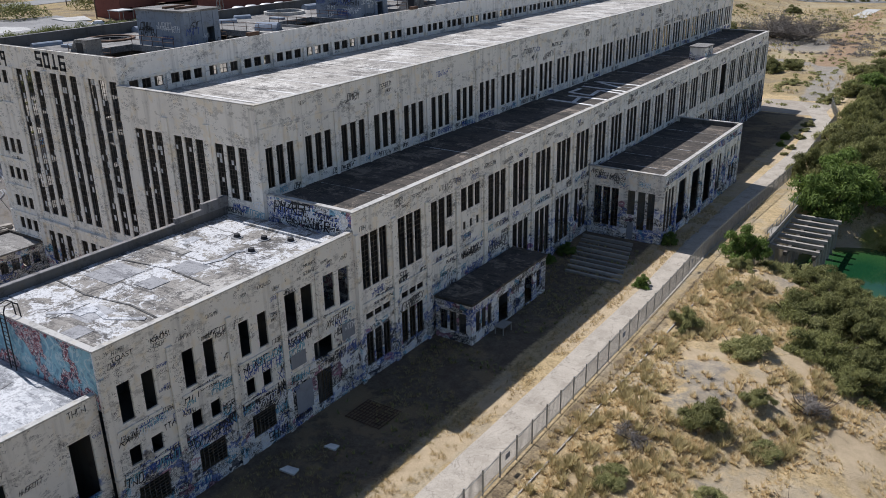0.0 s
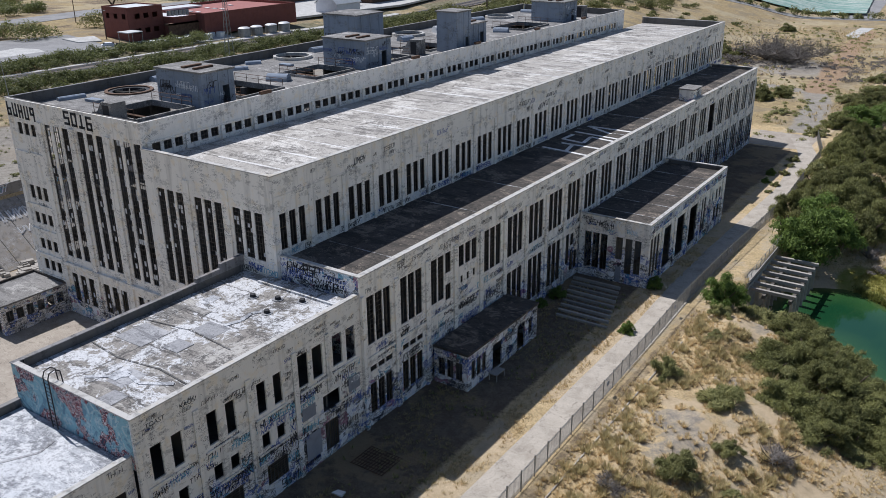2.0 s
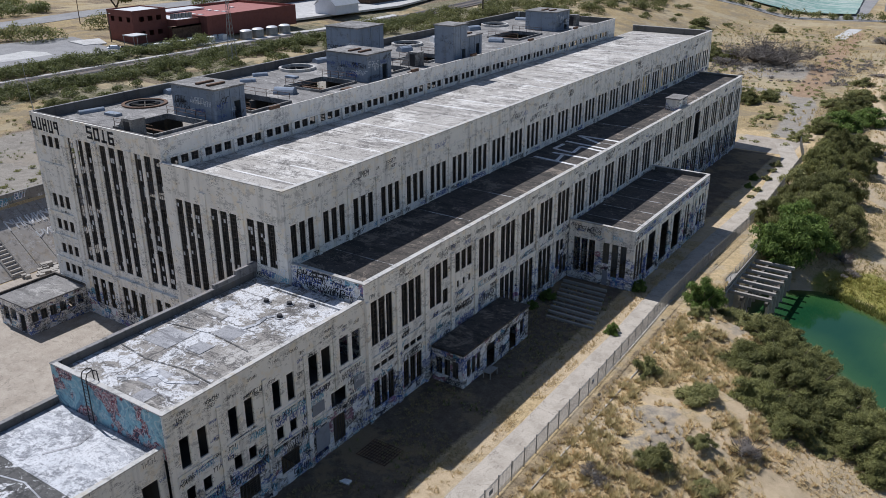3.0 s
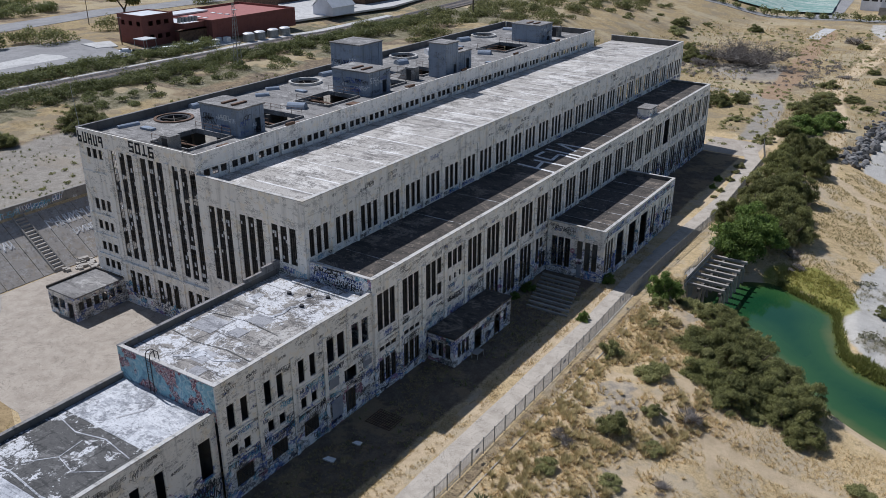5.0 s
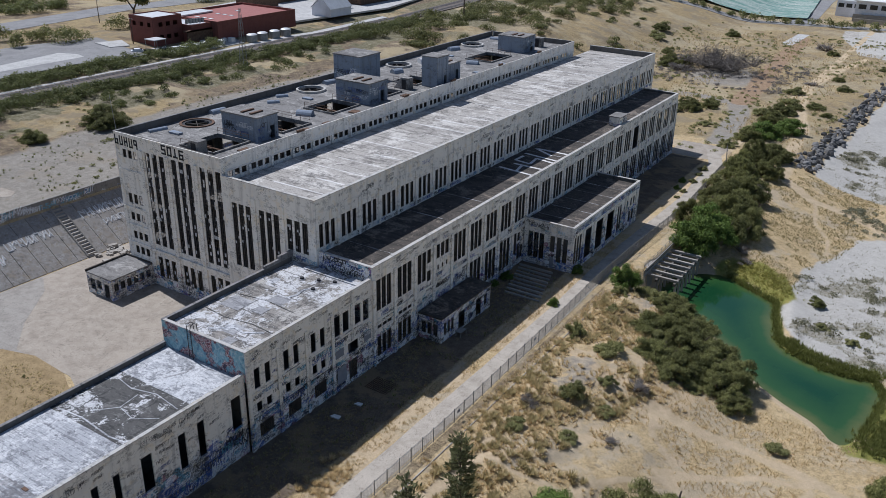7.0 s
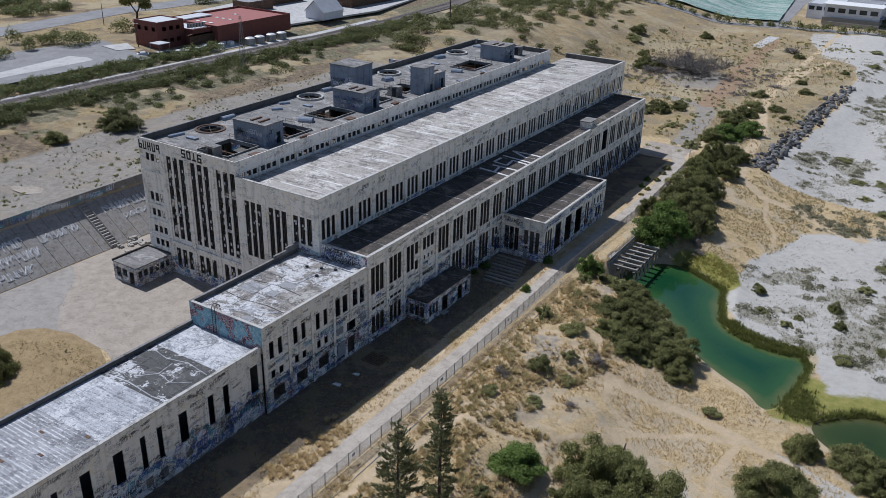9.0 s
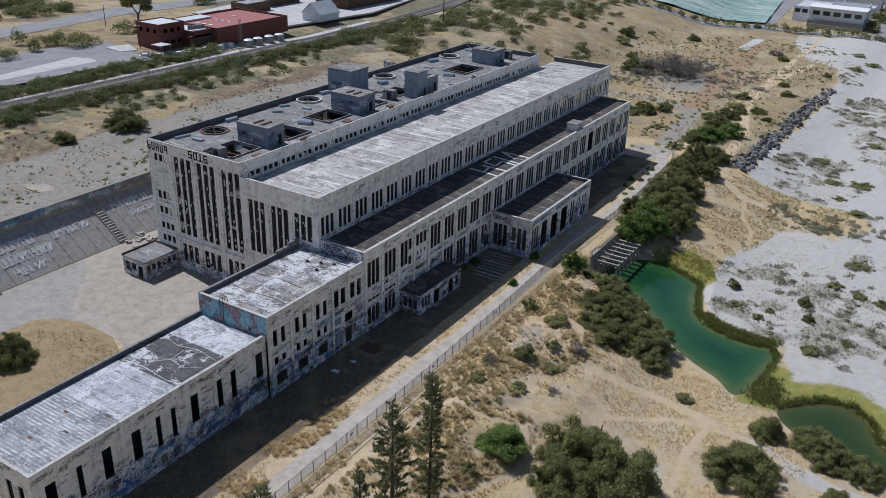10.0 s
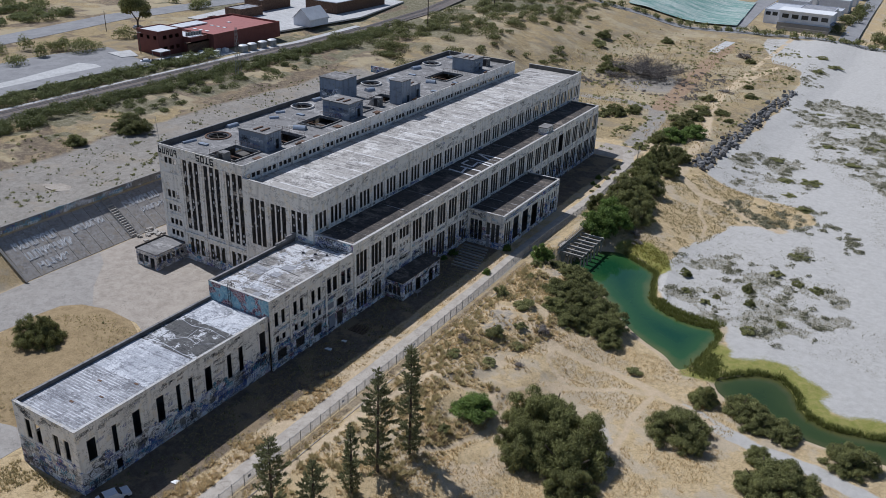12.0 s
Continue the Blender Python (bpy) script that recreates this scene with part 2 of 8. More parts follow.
def asphalt(name, pale, dark, scale=0.5):
    n = Nodes(name)
    a, b = n.noise(scale, 5, 0.65), n.noise(9.0, 4, 0.7)
    col = n.mix(n.ramp(a, 0.4, 0.62), pale, dark)
    col = n.mix(n.ramp(n.noise(0.14, 6, 0.75), 0.5, 0.58, 0, 0.6), col, tuple(0.5 * (p + d) * 1.15 for p, d in zip(pale, dark)))
    col = n.mix(n.ramp(n.noise(0.32, 7, 0.8), 0.55, 0.60, 0, 0.3), col, tuple(0.62 * d for d in dark))
    col = n.mix(n.ramp(n.noise(2.4, 6, 0.8), 0.56, 0.62, 0, 0.5), col, tuple(min(1, 1.25 * p) for p in pale))
    crack = n.ramp(n.math("ABSOLUTE", n.math("SUBTRACT", n.noise(0.35, 4, 0.6, None, 0.6), 0.5)), 0.008, 0.003, 0, 0.5)
    col = n.mix(crack, col, tuple(0.45 * d for d in dark))
    col = n.mix(n.ramp(b, 0.5, 0.64, 0, 0.4), col, tuple(0.6 * d for d in dark))
    return n.done(col, 0.93, b, 0.25, 0.015)


m_path = asphalt("worn_path", (0.49, 0.44, 0.375), (0.385, 0.34, 0.285))
m_yard = asphalt("yard_concrete", (0.42, 0.37, 0.31), (0.33, 0.285, 0.235))
m_road = asphalt("road_asphalt", (0.30, 0.295, 0.29), (0.24, 0.235, 0.235), 0.2)
m_slab = asphalt("bleached_slab", (0.56, 0.55, 0.53), (0.46, 0.45, 0.43))
m_ballast = asphalt("rail_ballast", (0.20, 0.17, 0.145), (0.13, 0.11, 0.1), 1.5)


def leafy(name, dark, light, rough=0.65, thin=0.35):
    """Leaves, each of its own tone, that let some light through."""
    n = Nodes(name)
    tone = n.math("ADD", n.math("MULTIPLY", n.island(), 0.55), n.math("MULTIPLY", n.ramp(n.noise(0.9, 4, 0.65), 0.36, 0.64), 0.45))
    col = n.mix(tone, dark, light)
    col = n.mix(n.ramp(n.random(), 0, 1, 0, 0.35), col, tuple(0.6 * c for c in dark))
    n.done(col, rough, None, spec=0.25)
    glow = n.node("ShaderNodeBsdfTranslucent", Color=col)
    both = n.node("ShaderNodeMixShader", Fac=thin)
    n.tree.links.new(n.bsdf.outputs[0], both.inputs[1])
    n.tree.links.new(glow.outputs[0], both.inputs[2])
    n.tree.links.new(both.outputs[0], n.tree.nodes["Material Output"].inputs["Surface"])
    return n.mat


m_olive = leafy("olive_leaves", (0.06, 0.068, 0.024), (0.43, 0.43, 0.16))
m_green = leafy("green_leaves", (0.065, 0.11, 0.025), (0.31, 0.42, 0.10))
m_scrub = leafy("scrub_leaves", (0.075, 0.09, 0.028), (0.30, 0.32, 0.12))
m_mat = leafy("grey_green_mat", (0.17, 0.165, 0.10), (0.42, 0.40, 0.27))
m_grey = leafy("grey_brown_twigs", (0.18, 0.16, 0.145), (0.40, 0.365, 0.335))
m_dune = leafy("dune_shrub_leaves", (0.15, 0.16, 0.06), (0.52, 0.50, 0.22))
m_beach = leafy("beach_grass_blades", (0.27, 0.25, 0.165), (0.54, 0.50, 0.36))
m_pine = leafy("pine_needles", (0.085, 0.1, 0.045), (0.33, 0.33, 0.17))
m_tussock = leafy("tussock_blades", (0.38, 0.32, 0.15), (0.76, 0.64, 0.37), 0.8, 0.45)
m_straw = leafy("dry_grass_blades", (0.58, 0.45, 0.25), (0.90, 0.76, 0.48), 0.8, 0.45)
m_reed = leafy("reed_blades", (0.12, 0.14, 0.035), (0.30, 0.31, 0.09), 0.7, 0.4)


def water(name, deep, mid, shallow):
    """Still coloured water, paler over the shallows."""
    n = Nodes(name)
    out = n.node("ShaderNodeSeparateColor", Color=n.attribute("depth").outputs["Color"]).outputs[0]
    reach = n.math("ADD", out, n.math("MULTIPLY", n.math("SUBTRACT", n.noise(0.12, 4, 0.6), 0.5), 0.5))
    col = n.mix(n.ramp(reach, 0.25, 0.75), mid, deep)
    col = n.mix(n.ramp(reach, 0.22, -0.02), col, shallow)
    return n.done(col, 0.06, n.noise(2.2, 3, 0.5), 0.06, 0.03, spec=0.5)


m_water = water("lagoon_water", (0.010, 0.053, 0.022), (0.030, 0.086, 0.027), (0.11, 0.13, 0.045))
m_pool = water("pool_water", (0.024, 0.045, 0.010), (0.04, 0.062, 0.014), (0.085, 0.085, 0.03))


def terrain_material():
    n = Nodes("dry_coastal_ground")
    z1, z2 = n.attribute("zone_a"), n.attribute("zone_b")
    s1 = n.node("ShaderNodeSeparateColor", Color=z1.outputs["Color"]).outputs
    s2 = n.node("ShaderNodeSeparateColor", Color=z2.outputs["Color"]).outputs
    b1, b2, b3 = n.noise(0.12, 6, 0.7), n.noise(0.7, 7, 0.78), n.noise(3.6, 6, 0.8)
    grain = n.noise(9.0, 5, 0.8)
    straw = n.mix(n.ramp(b2, 0.40, 0.60), (0.66, 0.505, 0.29), (0.48, 0.355, 0.19))
    straw = n.mix(n.ramp(b3, 0.52, 0.60, 0, 0.6), straw, (0.29, 0.21, 0.105))
    straw = n.mix(n.ramp(n.noise(0.3, 6, 0.75, None, 0.7), 0.53, 0.60, 0, 0.4), straw, (0.40, 0.285, 0.15))
    straw = n.mix(n.ramp(grain, 0.5, 0.56, 0, 0.6), straw, (0.70, 0.57, 0.37))
    # Dark stipple stands for the small shadows between grass tufts.
    straw = n.mix(n.ramp(n.noise(1.7, 6, 0.8, None, 1.0), 0.54, 0.57, 0, 0.55), straw, (0.24, 0.18, 0.10))
    straw = n.mix(n.ramp(b1, 0.5, 0.58, 0, 0.6), straw, (0.50, 0.43, 0.33))
    sand = n.mix(n.ramp(b2, 0.4, 0.7), (0.56, 0.535, 0.49), (0.46, 0.435, 0.39))
    sand = n.mix(n.ramp(b3, 0.56, 0.72, 0, 0.3), sand, (0.38, 0.35, 0.30))
    # Bare soil, its tones lowered to carry the building's shade as well.
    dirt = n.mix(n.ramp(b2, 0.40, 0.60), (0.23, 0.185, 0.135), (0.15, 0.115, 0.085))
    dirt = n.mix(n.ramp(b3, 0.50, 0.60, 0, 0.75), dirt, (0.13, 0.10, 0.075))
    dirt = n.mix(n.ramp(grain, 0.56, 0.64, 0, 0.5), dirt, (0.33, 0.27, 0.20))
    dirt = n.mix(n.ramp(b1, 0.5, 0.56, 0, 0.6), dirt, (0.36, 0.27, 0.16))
    pale = n.mix(n.ramp(b2, 0.4, 0.66), (0.63, 0.50, 0.335), (0.50, 0.39, 0.25))
    scrub = n.mix(n.ramp(b2, 0.42, 0.6), (0.16, 0.145, 0.085), (0.34, 0.30, 0.21))
    scrub = n.mix(n.ramp(b3, 0.46, 0.66, 0, 0.8), scrub, (0.075, 0.08, 0.04))
    algae = n.mix(n.ramp(b2, 0.4, 0.64), (0.23, 0.24, 0.06), (0.36, 0.315, 0.11))

    def soft(w):
        return n.ramp(n.math("ADD", w, n.math("MULTIPLY", n.math("SUBTRACT", n.mix(0.5, b2, b3), 0.5), 1.1)), 0.38, 0.62)

    dull = n.mix(n.ramp(b2, 0.4, 0.6), (0.47, 0.365, 0.20), (0.33, 0.25, 0.14))
    dull = n.mix(n.ramp(b3, 0.5, 0.6, 0, 0.7), dull, (0.16, 0.13, 0.085))
    dull = n.mix(n.ramp(b1, 0.5, 0.56, 0, 0.7), dull, (0.27, 0.225, 0.16))
    dull = n.mix(n.ramp(n.noise(0.035, 7, 0.75), 0.5, 0.56, 0, 0.7), dull, (0.46, 0.385, 0.255))
    s3 = n.node("ShaderNodeSeparateColor", Color=n.attribute("zone_c").outputs["Color"]).outputs
    base = n.mix(soft(s3[1]), straw, dull)
    col = n.mix(soft(s1[0]), base, sand)
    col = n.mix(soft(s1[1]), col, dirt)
    col = n.mix(soft(s1[2]), col, pale)
    col = n.mix(soft(s2[0]), col, scrub)
    col = n.mix(soft(s2[1]), col, algae)
    gravel = n.mix(n.ramp(b2, 0.42, 0.58), (0.365, 0.335, 0.29), (0.29, 0.262, 0.225))
    gravel = n.mix(n.ramp(b3, 0.54, 0.62, 0, 0.6), gravel, (0.20, 0.18, 0.15))
    gravel = n.mix(n.ramp(b1, 0.52, 0.6, 0, 0.5), gravel, (0.36, 0.305, 0.235))
    col = n.mix(soft(s3[0]), col, gravel)
    col = n.mix(soft(s2[2]), col, n.mix(n.ramp(b2, 0.4, 0.6), (0.40, 0.285, 0.19), (0.30, 0.205, 0.13)))
    return n.done(col, 0.97, n.math("ADD", n.math("ADD", b3, b2), grain), 0.8, 0.16, spec=0.1)


m_ground = terrain_material()

# ---- helpers for meshes ----


def solid(verts, faces, name):
    me = bpy.data.meshes.new(name)
    me.from_pydata(verts, [], faces)
    me.update()
    return me


class Boxes:
    """Collects boxes, bars and discs, then gives one mesh."""

    def __init__(self):
        self.v, self.f = [], []

    def box(self, x0, y0, z0, x1, y1, z1):
        k = len(self.v)
        self.v += [(x0, y0, z0), (x1, y0, z0), (x1, y1, z0), (x0, y1, z0), (x0, y0, z1), (x1, y0, z1), (x1, y1, z1), (x0, y1, z1)]
        self.f += [tuple(k + i for i in q) for q in ((0, 3, 2, 1), (4, 5, 6, 7), (0, 1, 5, 4), (1, 2, 6, 5), (2, 3, 7, 6), (3, 0, 4, 7))]
        return self

    def prism(self, ring, z0, z1):
        k, m = len(self.v), len(ring)
        self.v += [(x, y, z0) for x, y in ring] + [(x, y, z1) for x, y in ring]
        self.f += [tuple(k + i for i in reversed(range(m))), tuple(k + m + i for i in range(m))]
        self.f += [(k + i, k + (i + 1) % m, k + m + (i + 1) % m, k + m + i) for i in range(m)]
        return self

    def bar(self, a, b, r, r2=None, sides=5):
        a, b = Vector(a), Vector(b)
        q = (b - a).to_track_quat("Z", "Y")
        k = len(self.v)
        for p, rr in ((a, r), (b, r if r2 is None else r2)):
            for i in range(sides):
                t = 2 * math.pi * i / sides
                self.v.append(tuple(p + q @ Vector((rr * math.cos(t), rr * math.sin(t), 0))))
        self.f += [tuple(k + i for i in reversed(range(sides))), tuple(k + sides + i for i in range(sides))]
        self.f += [(k + i, k + (i + 1) % sides, k + sides + (i + 1) % sides, k + sides + i) for i in range(sides)]
        return self

    def ring(self, cx, cy, r0, r1, z0, z1, sides=28):
        k = len(self.v)
        for r, z in ((r1, z0), (r1, z1), (r0, z1), (r0, z0)):
            self.v += [(cx + r * math.cos(2 * math.pi * i / sides), cy + r * math.sin(2 * math.pi * i / sides), z) for i in range(sides)]
        for s in range(4):
            for i in range(sides):
                j, s2 = (i + 1) % sides, (s + 1) % 4
                self.f.append((k + s * sides + i, k + s * sides + j, k + s2 * sides + j, k + s2 * sides + i))
        return self

    def mesh(self, name="part"):
        return solid(self.v, self.f, name)


def thing(name, at, label, category, group="", kind=""):
    ob = new(name)
    ob.location, ob.empty_display_size = at, 0.5
    return tagged(ob, label, category, group, kind)


def part(name, mesh, material, parent=None, label="", at=None, turn=None):
    """Links a mesh as one part. Without at it is in the world's own places."""
    if isinstance(mesh, Boxes):
        mesh = mesh.mesh(name)
    if not mesh.materials:
        mesh.materials.append(material)
    ob = new(name, mesh)
    if parent:
        ob.parent = parent
        root = Vector((0, 0, 0))
        up = parent
        while up:
            root += up.location
            up = up.parent
        if at is None:
            ob.location = -root
        else:
            ob.location = Vector(at) - root
    elif at is not None:
        ob.location = at
    if turn is not None:
        ob.rotation_euler = turn
    if label:
        ob["label"] = label
    return ob


def sheet(us, ws, solid_cell, place):
    """A wall or slab with openings: a grid of cells, front and back, with the edges of the openings closed."""
    v, f, seen = [], [], {}

    def vert(i, j, s):
        if (i, j, s) not in seen:
            seen[(i, j, s)] = len(v)
            v.append(place(us[i], ws[j], s))
        return seen[(i, j, s)]

    nu, nw = len(us) - 1, len(ws) - 1
    full = [[solid_cell(0.5 * (us[i] + us[i + 1]), 0.5 * (ws[j] + ws[j + 1])) for j in range(nw)] for i in range(nu)]
    for i in range(nu):
        for j in range(nw):
            if not full[i][j]:
                continue
            f.append((vert(i, j, 0), vert(i + 1, j, 0), vert(i + 1, j + 1, 0), vert(i, j + 1, 0)))
            f.append((vert(i, j + 1, 1), vert(i + 1, j + 1, 1), vert(i + 1, j, 1), vert(i, j, 1)))
            for di, dj, a, b in ((-1, 0, (i, j + 1), (i, j)), (1, 0, (i + 1, j), (i + 1, j + 1)), (0, -1, (i, j), (i + 1, j)), (0, 1, (i + 1, j + 1), (i, j + 1))):
                p, q = i + di, j + dj
                if not (0 <= p < nu and 0 <= q < nw and full[p][q]):
                    f.append((vert(*b, 0), vert(*a, 0), vert(*a, 1), vert(*b, 1)))
    return v, f


def cuts(lo, hi, values):
    return sorted({lo, hi, *(round(x, 4) for x in values if lo < x < hi)})


def wall(name, parent, axis, at, u0, u1, z0, z1, out, material, holes=(), thick=0.35, label=""):
    """An upright wall. axis 'x': it stands at x = at and runs along y. out: the side that faces outward.
    Round openings the wall is a thin skin; its lining, coloured dark as shade, is set back from the edges."""
    flip = (axis == "x") == (out < 0)
    skin = 0.15 if holes and thick > 0.24 else thick
    made = None
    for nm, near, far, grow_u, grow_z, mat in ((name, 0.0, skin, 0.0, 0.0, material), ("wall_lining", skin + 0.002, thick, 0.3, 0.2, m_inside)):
        if far - near < 0.03:
            continue
        gaps = [(h[0] - grow_u, h[1] + grow_u, h[2] - grow_z, h[3] + grow_z) for h in holes]
        end = 0.0 if near == 0.0 else 0.46
        us = cuts(u0 + end, u1 - end, [c for h in gaps for c in h[:2]])
        ws = cuts(z0, z1, [c for h in gaps for c in h[2:4]])

        def place(u, w, t, near=near, far=far):
            d = at - out * (far if t else near)
            return (d, u, w) if axis == "x" else (u, d, w)

        v, f = sheet(us, ws, lambda u, w, gaps=gaps: not any(h[0] < u < h[1] and h[2] < w < h[3] for h in gaps), place)
        me = solid(v, [tuple(reversed(q)) for q in f] if flip else f, nm)
        ob = part(nm, me, mat, parent, label if made is None else "")
        made = made or ob
    return made


def slab(name, parent, x0, x1, y0, y1, z0, z1, material, holes=(), label=""):
    us = cuts(x0, x1, [c for h in holes for c in h[:2]])
    ws = cuts(y0, y1, [c for h in holes for c in h[2:4]])
    v, f = sheet(us, ws, lambda u, w: not any(h[0] < u < h[1] and h[2] < w < h[3] for h in holes), lambda u, w, s: (u, w, z0 if s else z1))
    return part(name, solid(v, f, name), material, parent, label)


window_meshes = {}


def window_mesh(w, h, nx, nz):
    key = (round(w, 2), round(h, 2), nx, nz)
    if key not in window_meshes:
        b, g = Boxes(), Boxes()
        t, d = 0.055, 0.05
        for x in (0, w - t):
            b.box(x, 0, 0, x + t, d, h)
        for z in (0, h - t):
            b.box(t, 0, z, w - t, d, z + t)
        for i in range(1, nx):
            g.box(w * i / nx - 0.02, 0.005, t, w * i / nx + 0.02, d - 0.005, h - t)
        for j in range(1, nz):
            g.box(t, 0.012, h * j / nz - 0.018, w - t, d - 0.012, h * j / nz + 0.018)
        window_meshes[key] = b.mesh("window"), g.mesh("glazing_grid")
    return window_meshes[key]


def windows(parent, axis, at, out, holes, nx=2, pane=0.55, inset=0.16):
    for u0, u1, z0, z1 in (h[:4] for h in holes):
        frame_mesh, bars_mesh = window_mesh(u1 - u0, z1 - z0, nx, max(2, round((z1 - z0) / pane)))
        inset = min(inset, 0.09)
        spot, turn = ((at - out * inset, u0, z0), (0, 0, radians(90))) if axis == "x" else ((u0, at - out * inset, z0), None)
        w = part("window", frame_mesh, m_frame, parent, "", spot, turn)
        tagged(part("glazing_grid", bars_mesh, m_frame, w, "", spot), "", "", "", "stuff")


def triple(start, width, gap, z0, z1, count=3):
    return [(start + i * (width + gap), start + i * (width + gap) + width, z0, z1) for i in range(count)]

# ---- ground ----
POND = [(19.8, 53.0), (21.0, 60), (22.5, 64), (25.0, 66.5), (29.3, 68.4), (32.9, 66.2), (36.5, 64.0), (39.4, 62.1), (40.8, 56.2), (42.8, 49.0), (44.9, 46.5), (47.9, 45.0), (50.6, 44.0), (54.2, 43.7), (57.5, 44.4), (59.3, 42.2), (59.0, 37.0), (58.5, 32.9), (57.5, 26.9), (56.0, 25.6), (53.0, 29.1), (48.9, 31.2), (45.0, 33.8), (41.5, 36.9), (36.9, 42.4), (30.4, 49.6), (25, 51.5)]
POOL = [(63.2, 25.5), (65.1, 28.0), (69.3, 32.0), (73.3, 32.7), (76.1, 29.4), (77.5, 25.8), (80.0, 22.8), (83.8, 21.8), (88.1, 22.7), (94, 24.4), (112, 27), (112, 16), (92.7, 17.5), (87.0, 16.6), (81.8, 16.6), (76.2, 17.4), (71.2, 18.8), (66.7, 21.0), (64.5, 22.8)]
BEACH = [(42.5, 54), (41.4, 60), (40.6, 68), (41, 75), (43, 82), (45, 88), (47, 100), (54, 105), (61, 109), (66, 115), (61, 124), (50, 125.5), (40, 126), (33, 130), (32, 150), (33.5, 190), (34.5, 230), (34.5, 262), (30, 296), (16, 304), (2, 345), (0, 366), (40, 385), (900, 430), (900, 24), (100, 29), (92, 27.5), (86, 26), (81, 27), (78.5, 32), (75, 36), (69, 36.5), (64, 35), (61.5, 41), (60, 46.5), (54, 46), (48, 47.5), (44.8, 50)]
# where low scrub holds the white sand
PATCHES = [
    [(45.4, 56.4), (48.7, 62.5), (56.6, 61.4), (59.3, 49.5), (53.6, 47), (47.2, 49.8)],
    [(43.2, 67.7), (44.5, 76.8), (51.7, 80.8), (55.9, 74.5), (49, 66.1)],
    [(56.1, 71.2), (65.3, 84.9), (71.4, 78.6), (79.6, 71.3), (84.1, 62.8), (72.5, 46.7), (62.9, 45.3), (60, 58)],
    [(40.7, 224.8), (43.8, 256), (67.7, 250.5), (90, 170), (80, 152), (66.4, 166), (50.1, 184.6)],
    [(43.1, 156.5), (47.7, 168.4), (56, 160.9), (65.6, 141.4), (58.7, 136.5), (46.4, 141.4)],
    [(40, 122), (48, 127), (62, 126), (67, 116), (61, 107), (52, 103.5), (44, 110)],
    [(32, 130), (36, 165), (42, 160), (46, 140), (42, 128)],
    [(35, 228.2), (38.2, 275.6), (40, 305), (24, 322), (24, 300), (33, 262)],
    [(62, 92), (66, 98), (72, 95), (69, 89)],
]


def rounded(pts, times=1):
    """An outline with its corners cut round."""
    for _ in range(times):
        out = []
        for (ax, ay), (bx, by) in zip(pts, pts[1:] + pts[:1]):
            out += [(0.78 * ax + 0.22 * bx, 0.78 * ay + 0.22 * by), (0.22 * ax + 0.78 * bx, 0.22 * ay + 0.78 * by)]
        pts = out
    return pts


POND, POOL = rounded(POND), rounded(POOL)


def vnoise(x, y, scale, seed=0):
    x, y = np.asarray(x, float) / scale, np.asarray(y, float) / scale
    xi, yi = np.floor(x), np.floor(y)
    fx, fy = x - xi, y - yi
    fx, fy = fx * fx * (3 - 2 * fx), fy * fy * (3 - 2 * fy)

    def h(a, b):
        s = np.sin(a * 127.1 + b * 311.7 + seed * 74.7) * 43758.5453
        return s - np.floor(s)

    return (h(xi, yi) * (1 - fx) + h(xi + 1, yi) * fx) * (1 - fy) + (h(xi, yi + 1) * (1 - fx) + h(xi + 1, yi + 1) * fx) * fy


def fractal(x, y, scale, seed=0):
    return 0.55 * vnoise(x, y, scale, seed) + 0.3 * vnoise(x, y, scale / 2.3, seed + 1) + 0.15 * vnoise(x, y, scale / 5.1, seed + 2)


def step(x, a, b):
    t = np.clip((np.asarray(x, float) - a) / (b - a), 0, 1)
    return t * t * (3 - 2 * t)


def to_line(x, y, pts, closed=False):
    """The distance to a line of points."""
    best = np.full(np.shape(x), 1e9)
    pairs = list(zip(pts, pts[1:] + pts[:1])) if closed else list(zip(pts, pts[1:]))
    for (ax, ay), (bx, by) in pairs:
        dx, dy = bx - ax, by - ay
        t = np.clip(((x - ax) * dx + (y - ay) * dy) / (dx * dx + dy * dy), 0, 1)
        best = np.minimum(best, np.hypot(x - ax - t * dx, y - ay - t * dy))
    return best


def inside(x, y, pts):
    """The distance to an outline, positive within it."""
    hit = np.zeros(np.shape(x), bool)
    for (ax, ay), (bx, by) in zip(pts, pts[1:] + pts[:1]):
        cross = ((ay > y) != (by > y)) & (x < (bx - ax) * (y - ay) / ((by - ay) or 1e-9) + ax)
        hit ^= cross
    return np.where(hit, 1, -1) * to_line(x, y, pts, True)


